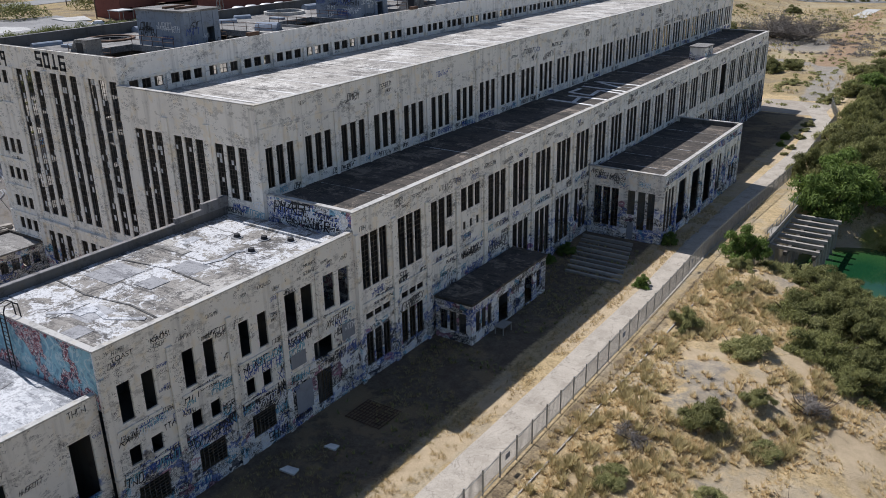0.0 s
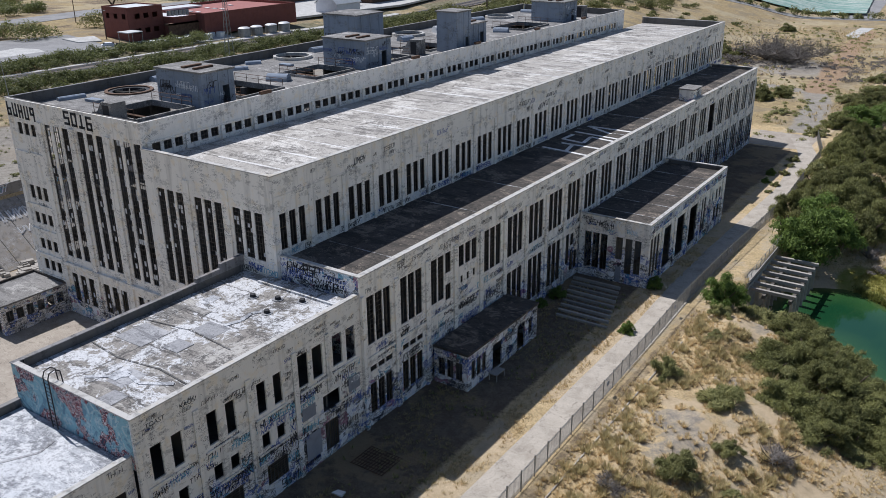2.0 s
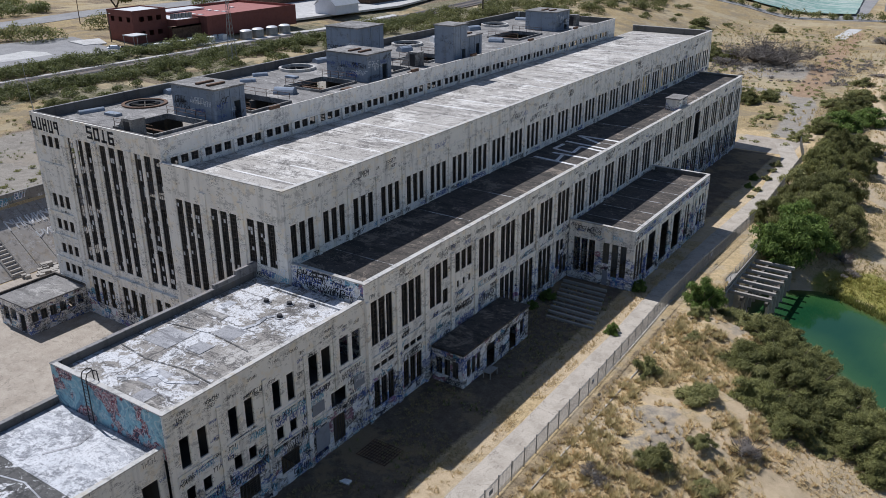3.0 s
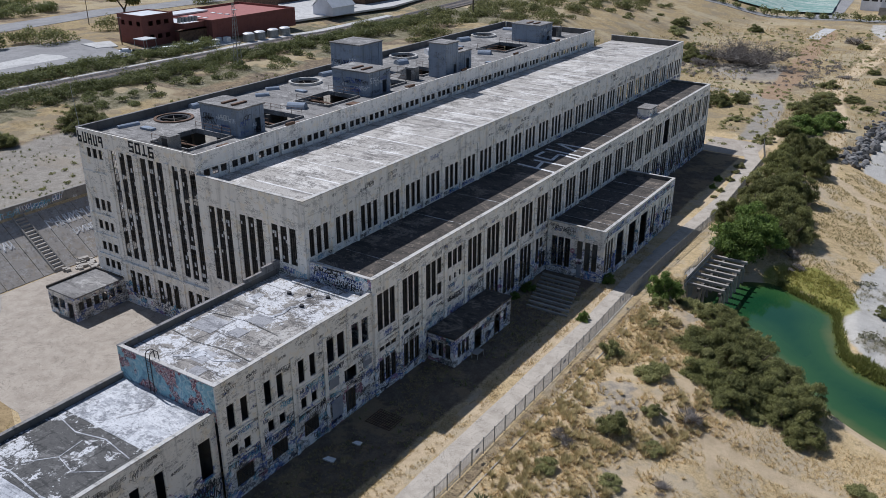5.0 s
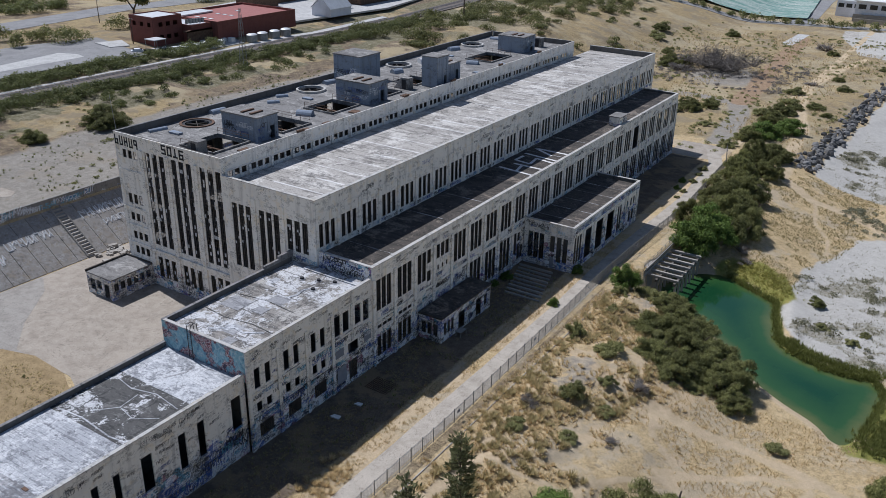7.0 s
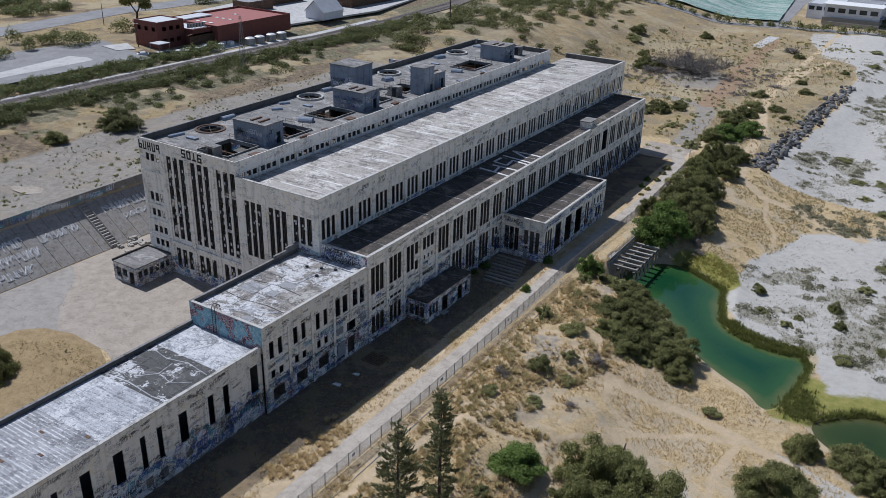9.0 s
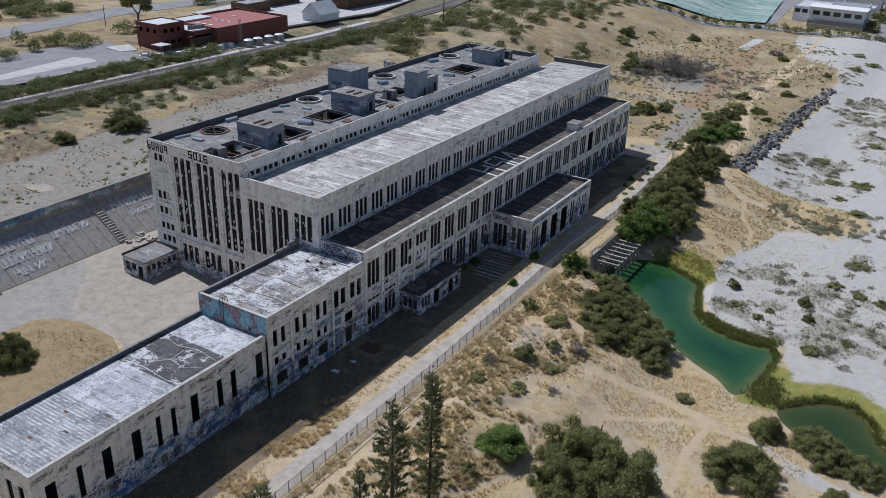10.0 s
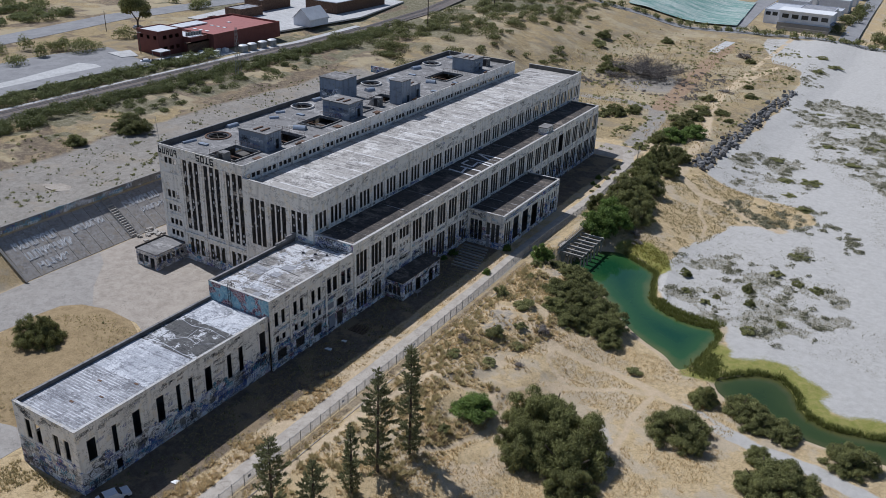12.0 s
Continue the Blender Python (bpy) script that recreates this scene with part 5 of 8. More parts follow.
# Unseen floors and inner walls that keep the openings dark.
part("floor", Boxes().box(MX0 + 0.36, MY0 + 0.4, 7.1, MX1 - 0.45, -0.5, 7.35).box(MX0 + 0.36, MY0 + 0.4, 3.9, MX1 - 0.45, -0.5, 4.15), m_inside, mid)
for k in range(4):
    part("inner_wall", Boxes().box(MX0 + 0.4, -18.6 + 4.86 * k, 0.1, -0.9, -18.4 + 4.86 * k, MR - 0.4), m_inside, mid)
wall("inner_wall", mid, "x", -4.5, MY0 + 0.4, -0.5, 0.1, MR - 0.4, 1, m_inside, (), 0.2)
for x, yy in ((-8.5, -4.2), (-6.3, -3.4), (-4.2, -2.6), (-5.2, -5.8)):
    v = thing("roof_vent", (x, yy, MR), "short dark vent stub on the flat roof", "roof vent", "vent stubs on the roof")
    part("stub", Boxes().bar((x, yy, MR), (x, yy, MR + 0.3), 0.28, 0.24, 10), m_ink, v)
    part("flashing", Boxes().ring(x, yy, 0.28, 0.5, MR + 0.004, MR + 0.06, 12), m_roof_grey, v)
ladder = thing("cat_ladder", (-8.7, MY0 - 0.4, 9.9), "black steel cat ladder hooked over the parapet", "ladder")
for x in (-9.0, -8.4):
    pts = [(x, MY0 - 0.35, 9.95), (x, MY0 - 0.35, 14.0), (x, MY0 - 0.2, 14.35), (x, MY0 + 0.25, 14.45), (x, MY0 + 0.6, 14.2), (x, MY0 + 0.7, MR + 0.02)]
    rail = Boxes()
    for a, b in zip(pts, pts[1:]):
        rail.bar(a, b, 0.045)
    part("stile", rail, m_ink, ladder)
for k in range(13):
    part("rung", Boxes().bar((-9.0, MY0 - 0.35, 10.2 + 0.3 * k), (-8.4, MY0 - 0.35, 10.2 + 0.3 * k), 0.025), m_ink, ladder)

# ---- workshop wing: the long single-storey block ----
WX0, WX1, WY0, WT, WR = -13.83, -0.61, -60.19, 10.51, 9.85
wing = thing("workshop_wing", (-7, -41, 0), "long derelict concrete wing with tall black window openings", "building")
wide_w = [(-58.65, -57.25, 4.75, 8.2), (-51.1, -49.75, 3.9, 8.2), (-46.8, -45.4, 3.8, 8.15), (-37.3, -35.95, 3.8, 8.1), (-25.1, -23.65, 4.2, 8.3)]
thin_w = [(-54.6, -53.8, 3.6, 8.15), (-43.05, -42.25, 3.6, 8.2), (-40.6, -39.8, 3.6, 8.1), (-32.6, -31.6, 3.6, 8.0), (-30.0, -29.0, 3.6, 8.1)]
foot_w = [(-58.9, -56.6, 2.1, 3.3), (-54.6, -53.6, 0.7, 2.3), (-50.9, -49.2, 1.6, 2.9), (-43.0, -42.0, 0.7, 2.2), (-40.7, -39.7, 0.7, 2.2), (-36.8, -35.4, 1.4, 2.9)]
wall("wall_east", wing, "x", WX1, WY0, MY0 - 0.01, 0, WT, 1, m_block, wide_w + thin_w + foot_w[1:2], 0.4)
for u0, u1, z0, z1 in foot_w[:1] + foot_w[2:]:
    part("boarding", Boxes().box(WX1, u0, z0, WX1 + 0.05, u1, z1), m_dark_tag, wing, "dark sealed-up opening with graffiti")
for u0, u1, z0, z1 in wide_w + thin_w:
    part("sill", Boxes().box(WX1, u0 - 0.1, z0 - 0.16, WX1 + 0.12, u1 + 0.1, z0), m_block, wing)
south_w = [(-11.65, -10.5, 5.2, 8.45), (-9.45, -8.25, 5.2, 8.45), (-5.6, -4.45, 5.0, 8.3), (-3.35, -2.25, 5.0, 8.3)]
wall("wall_south", wing, "y", WY0, WX0, WX1 - 0.152, 0, WT, -1, m_block, south_w, 0.35)
part("string_course", Boxes().box(WX0, WY0 - 0.08, 4.55, WX1, WY0, 4.75), m_block, wing)
wall("wall_west", wing, "x", WX0, WY0 + 0.352, MY0 - 0.01, 0, WT, -1, m_parapet, [(-58 + 5 * i, -56.4 + 5 * i, 4, 8) for i in range(7)], 0.35)
wall("wall_north", wing, "y", MY0 - 0.02, WX0 + 0.352, WX1 - 0.402, 0, 9.48, 1, m_inside, (), 0.3)
part("coping", Boxes().box(WX0 - 0.05, WY0 - 0.05, WT, WX0 + 0.38, MY0 - 0.01, WT + 0.06), m_parapet, wing)
part("coping", Boxes().box(WX0 + 0.4, WY0 - 0.05, WT, WX1 + 0.06, WY0 + 0.4, WT + 0.1), m_coping, wing)
part("coping", Boxes().box(WX1 - 0.4, WY0 + 0.4, WT, WX1 + 0.06, MY0 - 0.01, WT + 0.1), m_coping, wing)
part("roof", Boxes().box(WX0 + 0.36, WY0 + 0.36, WR - 0.35, WX1 - 0.41, MY0 - 0.02, WR), m_roof_grey, wing)
for y0, y1, mm in ((-29.6, MY0 - 0.06, m_roof_white), (-38.4, -29.62, m_roof_felt), (-47.2, -38.42, m_roof_white), (WY0 + 0.4, -47.22, m_roof_grey)):
    part("roof_sheet", Boxes().box(WX0 + 0.4, y0, WR, WX1 - 0.46, y1, WR + 0.04 + 0.01 * (int(-y0) % 3)), mm, wing)
painted_line(wing, [(-12.6, -30.6), (-9.4, -31.2), (-6.2, -30.4), (-2.2, -31.0)], 0.12, WR + 0.07, m_roof_white)
painted_line(wing, [(-9.4, -36.4), (-7.4, -34.2), (-7.8, -31.6)], 0.1, WR + 0.07, m_roof_white)
painted_line(wing, [(-7.4, -34.2), (-4.6, -34.8), (-2.4, -33.2)], 0.1, WR + 0.07, m_roof_white)
painted_line(wing, [(-12.9, -38.0), (-9.0, -37.6), (-4.0, -38.1), (-1.4, -37.7)], 0.18, WR + 0.075, m_roof_white)
painted_line(wing, [(-8.2, -27.8), (-7.0, -25.6), (-7.4, -24.2)], 0.22, WR + 0.075, m_roof_grey)
ribs = Boxes()
rp = random.Random(31)
for k in range(40):
    yy = WY0 + 0.6 + 0.53 * k
    x = WX0 + 0.5
    while x < WX1 - 1.2:
        l = min(rp.uniform(0.6, 3.2), WX1 - 0.6 - x)
        ribs.box(x, yy + rp.uniform(-0.04, 0.04), WR + 0.05, x + l, yy + rp.uniform(0.12, 0.24), WR + 0.085)
        x += l + rp.choice((0.02, 0.05, 0.5, 0.9))
tagged(part("roof_ribs", ribs, m_roof_white, wing), "", "", "", "stuff")
for x, yy in ((-8.0, -55.5), (-5.5, -52.5), (-9.0, -50.0), (-4.0, -47.6)):
    part("roof_grate", Boxes().box(x, yy, WR + 0.06, x + 0.7, yy + 0.35, WR + 0.12), m_rust, wing)
part("floor", Boxes().box(WX0 + 0.4, WY0 + 0.4, 0.05, WX1 - 0.45, MY0 - 0.4, 0.3), m_inside, wing)
wall("inner_wall", wing, "x", -5.5, WY0 + 0.4, MY0 - 0.4, 0.3, 9.4, 1, m_inside, (), 0.2)

# ---- screen house: the annex on the water side ----
AX1, AY0, AY1, AT, AR = 9.47, 42.9, 72.9, 8.29, 7.7
annex = thing("screen_house", (4.7, 58, 0), "derelict concrete annex with tall dark openings and painted parapet", "building")
ann_s = triple(0.95, 0.9, 0.18, 1.3, 6.05) + [(5.15, 6.05, 3.1, 6.05), (6.4, 7.3, 1.4, 6.05), (7.6, 8.45, 1.6, 6.05), (5.2, 6.0, 0.05, 2.15)]
wall("wall_south", annex, "y", AY0, 0.21, AX1 - 0.152, 0, AT, -1, m_facade, ann_s, 0.4)
windows(annex, "y", AY0, -1, ann_s[:-1], 2, 0.5, 0.2)
part("door", Boxes().box(5.25, AY0 + 0.1, 0.06, 5.95, AY0 + 0.15, 2.1), m_board, annex, "faded blue door")
ann_e = triple(43.4, 0.85, 0.2, 1.4, 6.4) + [(47.6, 50.6, 0.9, 6.4), (52.4, 55.6, 0.9, 6.4), (57.3, 60.6, 0.9, 6.3)] + triple(62.3, 0.85, 0.25, 1.2, 6.2, 2) + [(66.4, 67.3, 4.4, 6.0), (68.6, 69.4, 4.4, 6.0), (70.0, 70.8, 4.4, 6.0), (68.2, 69.2, 1.2, 3.4), (69.8, 70.8, 1.2, 3.4)]
wall("wall_east", annex, "x", AX1, AY0, AY1, 0, AT, 1, m_facade, ann_e, 0.4)
windows(annex, "x", AX1, 1, ann_e[:3] + ann_e[6:], 2, 0.5, 0.2)
wall("wall_north", annex, "y", AY1, 0.21, AX1 - 0.152, 0, AT, 1, m_facade, triple(1.5, 0.9, 0.2, 1.4, 6), 0.4)
for yy in (46.75, 51.4, 56.3, 61.2, 65.6, 71.2):
    part("pilaster", Boxes().box(AX1, yy, 0, AX1 + 0.16, yy + 0.7, 6.9), m_facade, annex)
m_tagband = weathered("tagged_parapet", (0.46, 0.50, 0.60), (0.25, 0.27, 0.34), (6.0, 9.2), 0.4, 0.9)
part("painted_band", Boxes().box(AX1, AY0, 7.05, AX1 + 0.05, AY1, 8.0), m_tagband, annex, "parapet band covered with blue lettering marks")
part("coping", Boxes().box(AX1 - 0.42, AY0 - 0.05, AT, AX1 + 0.06, AY1 + 0.05, AT + 0.1), m_coping, annex)
part("coping", Boxes().box(0.22, AY0 - 0.05, AT, AX1 - 0.42, AY0 + 0.42, AT + 0.1), m_coping, annex)
part("coping", Boxes().box(0.22, AY1 - 0.42, AT, AX1 - 0.42, AY1 + 0.05, AT + 0.1), m_coping, annex)
part("roof", Boxes().box(0.21, AY0 + 0.41, AR - 0.3, AX1 - 0.41, AY1 - 0.41, AR), m_roof_low, annex)
for k in range(5):
    part("roof_seam", Boxes().box(0.5, 47.5 + 4.9 * k, AR, AX1 - 0.6, 47.62 + 4.9 * k, AR + 0.03), m_roof_mid, annex)
part("inner_wall", Boxes().box(4.6, AY0 + 0.45, 0.1, 4.8, AY1 - 0.5, 7.3), m_inside, annex)

# ---- porch ----
porch = thing("porch_block", (2, 17, 0), "single-storey tagged concrete porch with a dark flat roof", "building")
PY0, PY1, PX1, PT = 10.5, 24.5, 4.15, 3.9
p_s = triple(0.7, 0.78, 0.24, 0.95, 2.9)
p_e = triple(11.2, 0.7, 0.3, 1.0, 3.0, 3) + [(15.2, 17.0, 0.1, 3.0), (20.2, 21.8, 0.1, 3.0), (22.6, 23.4, 1.1, 2.9)]
wall("wall_south", porch, "y", PY0, 0.21, PX1 - 0.152, 0, PT, -1, m_facade, p_s, 0.3)
wall("wall_east", porch, "x", PX1, PY0, PY1, 0, PT, 1, m_facade, p_e, 0.3)
wall("wall_north", porch, "y", PY1, 0.21, PX1 - 0.152, 0, PT, 1, m_facade, (), 0.3)
windows(porch, "y", PY0, -1, p_s, 2, 0.5, 0.15)
windows(porch, "x", PX1, 1, p_e[:3] + p_e[5:], 2, 0.5, 0.15)
part("roof", Boxes().box(0.21, PY0 - 0.12, PT, PX1 + 0.12, PY1 + 0.12, PT + 0.22), m_roof_low, porch)
part("inner_wall", Boxes().box(2.0, PY0 + 0.35, 0.05, 2.15, PY1 - 0.35, 3.8), m_inside, porch)

# ---- gatehouse in the yard ----
shed = thing("yard_shed", (-48, -4.2, 0), "small flat-roofed concrete yard building with a row of windows", "building")
SX0, SX1, SY0, SY1, ST = -51.2, -45.0, -8.0, -0.16, 3.5
sh_e = triple(-7.6, 0.85, 0.35, 1.5, 2.8) + triple(-3.9, 0.85, 0.35, 1.5, 2.8)
sh_s = [(-50.5, -49.2, 0.8, 2.7), (-48.8, -47.6, 1.3, 2.7), (-47.1, -45.8, 0.05, 2.5)]
wall("wall_east", shed, "x", SX1, SY0, SY1, 0, ST, 1, m_south, sh_e, 0.25)
wall("wall_south", shed, "y", SY0, SX0, SX1 - 0.152, 0, ST, -1, m_south, sh_s, 0.25)
wall("wall_west", shed, "x", SX0, SY0 + 0.252, SY1, 0, ST, -1, m_south, (), 0.25)
windows(shed, "x", SX1, 1, sh_e, 2, 0.6, 0.12)
part("roof", Boxes().box(SX0 - 0.1, SY0 - 0.1, ST, SX1 + 0.1, SY1, ST + 0.18), m_roof_boil, shed)
part("parapet", Boxes().box(SX0 - 0.1, SY0 - 0.1, ST + 0.18, SX0 + 0.15, SY1, ST + 0.45).box(SX0 + 0.15, SY1 - 0.25, ST + 0.18, SX1 + 0.1, SY1, ST + 0.45), m_roof_low, shed)

# ---- spray-painted figures on the boiler house ----


def lettering(text, size, at, material, name, label, turn=0, weight=0.03):
    cu = bpy.data.curves.new(name, "FONT")
    cu.body, cu.size, cu.extrude, cu.offset = text, size, 0.006, weight
    ob = new(name, cu)
    ob.matrix_basis = pose(*at, 90, 0, turn)
    bpy.context.view_layer.update()
    me = bpy.data.meshes.new_from_object(ob.evaluated_get(bpy.context.evaluated_depsgraph_get()))
    bpy.data.objects.remove(ob)
    me.materials.clear()
    ob = part(name, me, material, None, "", at, (radians(90), 0, radians(turn)))
    return tagged(ob, label, "graffiti")


def block_figures(name, label, shapes, x0, pitch, z0, w, h, t):
    """Square-cut painted characters; each shape names its bars: t, m, b across; l, r the upper and L, R the lower uprights."""
    ob = thing(name, (x0 + 2, BY0, z0), label, "graffiti")
    near, far = BY0 - 0.022, BY0 - 0.004
    for k, bars in enumerate(shapes):
        x, drop = x0 + pitch * k, -0.05 * k
        b = Boxes()
        for c in bars:
            q = {"t": (0, h - t, w, h), "m": (0, (h - t) / 2, w, (h + t) / 2), "b": (0, 0, w, t), "l": (0, h / 2, t, h), "r": (w - t, h / 2, w, h), "L": (0, 0, t, h / 2), "R": (w - t, 0, w, h / 2), "c": (w / 2 - t / 2, 0, w / 2 + t / 2, h)}[c]
            b.box(x + q[0], near, z0 + drop + q[1], x + q[2], far, z0 + drop + q[3])
        part("figure", b, m_ink, ob)


block_figures("painted_year", "large black block figures painted on the parapet", ("tlmRb", "tlrLRb", "cb", "tlLmRb"), -39.3, 1.28, 23.2, 1.0, 1.5, 0.28)
block_figures("painted_scrawl", "large black block strokes painted on the parapet", ("lLmRb", "lLrRb", "lLmrR", "lLrRb", "tlmrR"), -50.1, 1.12, 22.95, 0.84, 1.55, 0.27)
for text, size, x, yy, zz in (("TOAST", 0.5, MX1, -21.9, 12.25), ("KAOS!", 0.52, MX1, -19.1, 12.3), ("MURKS!", 0.5, WX1, -30.6, 9.75), ("LIQUID", 0.4, MX1, -10.2, 12.5), ("MURKS", 0.42, MX1, -7.9, 11.0), ("MURKS", 0.4, MX1, -5.6, 12.45), ("KAOS", 0.4, WX1, -44.0, 9.3), ("TOAST", 0.38, 0.0, 6.2, 13.6)):
    lettering(text, size, (x + 0.012, yy, zz), m_ink, "painted_word", "thin black spray-painted word on the parapet", 90, -0.004)

# ---- sprayed writing that nobody can read ----
m_sprays = [m_ink, plain("white_spray", (0.82, 0.83, 0.85), 0.7, 0, 0.1), plain("blue_spray", (0.06, 0.11, 0.36), 0.6, 0, 0.2), plain("cyan_spray", (0.16, 0.42, 0.56), 0.6, 0, 0.2), plain("red_spray", (0.36, 0.06, 0.07), 0.6, 0, 0.2)]
SHAPES = ("00-04 04-24", "00-24 24-44 02-22", "00-02 02-20 20-24", "04-00 00-20 20-24 24-04", "00-24 04-20", "00-04 04-12 12-24 24-20", "00-04 04-24 24-22 22-02 02-20", "04-24 14-10", "24-04 04-02 02-22 22-20 20-00", "00-04 02-22 20-24")
rw = random.Random(77)


def tag(parent, axis, at, u, z, size, letters, material, bold=0.1):
    """A run of strokes as a spray can leaves them, on a wall that faces axis."""
    b = Boxes()
    lean, rise = rw.uniform(-0.1, 0.35), rw.uniform(-0.06, 0.08)
    for k in range(letters):
        u0, z0 = u + 0.72 * size * k, z + rise * size * k
        for s in rw.choice(SHAPES).split():
            p, q = [(0.5 * int(c[0]) / 2 * size, int(c[1]) / 4 * size) for c in s.split("-")]
            p, q = [(u0 + a + lean * c + rw.uniform(-0.05, 0.05) * size, z0 + c + rw.uniform(-0.06, 0.06) * size) for a, c in (p, q)]
            d = Vector((q[0] - p[0], q[1] - p[1]))
            if d.length < 0.01:
                continue
            w = Vector((-d.y, d.x)).normalized() * bold * size * rw.uniform(0.3, 0.48)
            i = len(b.v)
            e = d.normalized() * 0.04 * size
            for x, y in ((p[0] - e.x + w.x, p[1] - e.y + w.y), (p[0] - e.x - w.x, p[1] - e.y - w.y), (q[0] + e.x - w.x, q[1] + e.y - w.y), (q[0] + e.x + w.x, q[1] + e.y + w.y)):
                for off in (0.0, 0.012):
                    b.v.append((at + off, x, y) if axis == "x" else (x, at - off, y))
            b.f += [(i + 1, i + 3, i + 5, i + 7), (i, i + 1, i + 7, i + 6), (i + 2, i + 3, i + 1, i), (i + 4, i + 5, i + 3, i + 2), (i + 6, i + 7, i + 5, i + 4)]
    tagged(part("graffiti_tag", b, material, parent), "", "", "", "stuff")


def cover(parent, axis, at, u0, u1, z0, z1, holes, count, sizes, inks, bold=0.1):
    for _ in range(count):
        size, n = rw.uniform(*sizes), rw.randint(3, 7)
        u, z = rw.uniform(u0, u1 - 0.5), rw.uniform(z0, z1)
        w = 0.72 * size * n
        if u + w > u1 or any(u < h[1] + 0.03 and u + w + 0.3 * size > h[0] - 0.03 and z < h[3] + 0.03 and z + 1.3 * size > h[2] - 0.03 for h in holes):
            continue
        lift = rw.uniform(0.004, 0.03)
        tag(parent, axis, at + lift if axis == "x" else at - lift, u, z, size, n, m_sprays[rw.choice(inks)], bold)


LOW_INK, HIGH_INK = (0, 0, 0, 1, 1, 2, 2, 3), (0, 0, 0, 0, 2)
m_holes = pairs + small + grills
cover(mid, "x", MX1, MY0, -0.1, 0.3, 4.0, m_holes, 150, (0.3, 0.85), LOW_INK, 0.13)
cover(mid, "x", MX1, MY0, -0.1, 3.6, 7.6, m_holes, 150, (0.28, 0.7), LOW_INK + (0, 0), 0.12)
cover(mid, "x", MX1, MY0, -0.1, 7.6, 11.4, m_holes, 60, (0.18, 0.4), HIGH_INK)
cover(mid, "x", MX1, MY0, -0.1, 11.6, 12.9, m_holes, 16, (0.16, 0.34), HIGH_INK, 0.08)
w_holes = wide_w + thin_w + foot_w
cover(wing, "x", WX1, WY0, MY0, 0.3, 3.2, w_holes, 190, (0.4, 1.1), LOW_INK, 0.13)
cover(wing, "x", WX1, WY0, MY0, 3.0, 8.6, w_holes, 50, (0.2, 0.45), HIGH_INK)
cover(wing, "x", WX1, WY0, MY0, 8.8, 10.0, w_holes, 36, (0.22, 0.5), HIGH_INK, 0.08)
cover(wing, "y", WY0, WX0, WX1, 0.3, 4.2, south_w, 40, (0.4, 1.1), LOW_INK, 0.13)
cover(wing, "y", WY0, WX0, WX1, 8.8, 10.0, south_w, 14, (0.3, 0.6), HIGH_INK, 0.08)
l_holes = upper + strips + doors + odd
cover(low, "x", 0.0, 0.2, LY1, 0.4, 5.0, l_holes, 380, (0.3, 0.9), LOW_INK, 0.13)
cover(low, "x", 0.0, 0.2, 60, 4.2, 8.0, l_holes, 260, (0.3, 0.75), LOW_INK + (0, 0), 0.12)
cover(low, "x", 0.0, 0.2, LY1, 7.2, 13.0, l_holes, 150, (0.18, 0.42), HIGH_INK)
cover(low, "x", 0.0, 0.2, LY1, 13.2, 14.5, l_holes, 60, (0.22, 0.5), HIGH_INK, 0.08)
cover(low, "y", 0.0, HX1, -0.5, 12.9, 13.8, (), 14, (0.7, 1.1), (1, 1, 0, 1), 0.16)
cover(low, "y", -0.012, HX1, -0.5, 12.9, 14.2, (), 16, (0.4, 0.8), (0, 2, 0, 0, 1), 0.11)
cover(hall, "x", HX1, HY0, HY1, 14.6, 14.9, hall_e, 140, (0.35, 0.55), LOW_INK, 0.14)
cover(hall, "x", HX1, HY0, HY1, 18.9, 21.6, hall_e, 40, (0.25, 0.7), HIGH_INK)
cover(hall, "y", HY0, HX0, HX1, 12.9, 14.0, hall_s, 24, (0.4, 0.8), LOW_INK, 0.14)
cover(annex, "x", AX1, AY0, AY1, 0.3, 6.6, ann_e, 90, (0.3, 0.8), LOW_INK, 0.13)
cover(annex, "y", AY0, 0.3, AX1, 0.3, 7.6, ann_s, 60, (0.3, 0.8), LOW_INK, 0.13)
cover(porch, "x", PX1, PY0, PY1, 0.3, 3.3, p_e, 60, (0.25, 0.6), LOW_INK, 0.13)
cover(porch, "y", PY0, 0.3, PX1, 0.2, 3.3, p_s, 26, (0.25, 0.6), LOW_INK, 0.13)
cover(boil, "y", BY0, BX0 + 0.4, -44.8, 5.0, 20.5, office, 26, (0.4, 1.1), HIGH_INK)
cover(retaining, "x", -71.5, -40, 60, 6.9, 7.9, (), 110, (0.5, 1.0), (1, 2, 3, 1, 2), 0.13)
for x1, y0, y1, top in ((-30.6, 11.2, 15.8, 27.5), (-31.0, 39.6, 45.2, 27.5), (-32.0, 100.0, 106.0, 27.3)):
    cover(boil, "x", x1, y0, y1, BR + 0.3, top - 0.8, (), 12, (0.35, 0.8), (1, 0, 2, 1), 0.12)
for x0, x1, y0 in ((-38.2, -30.6, 11.2), (-38.6, -31.0, 39.6), (-49.5, -42.8, 52.0)):
    cover(boil, "y", y0, x0, x1, BR + 0.3, BR + 2.2, (), 14, (0.35, 0.9), (1, 0, 2, 1), 0.12)

# ---- plants ----


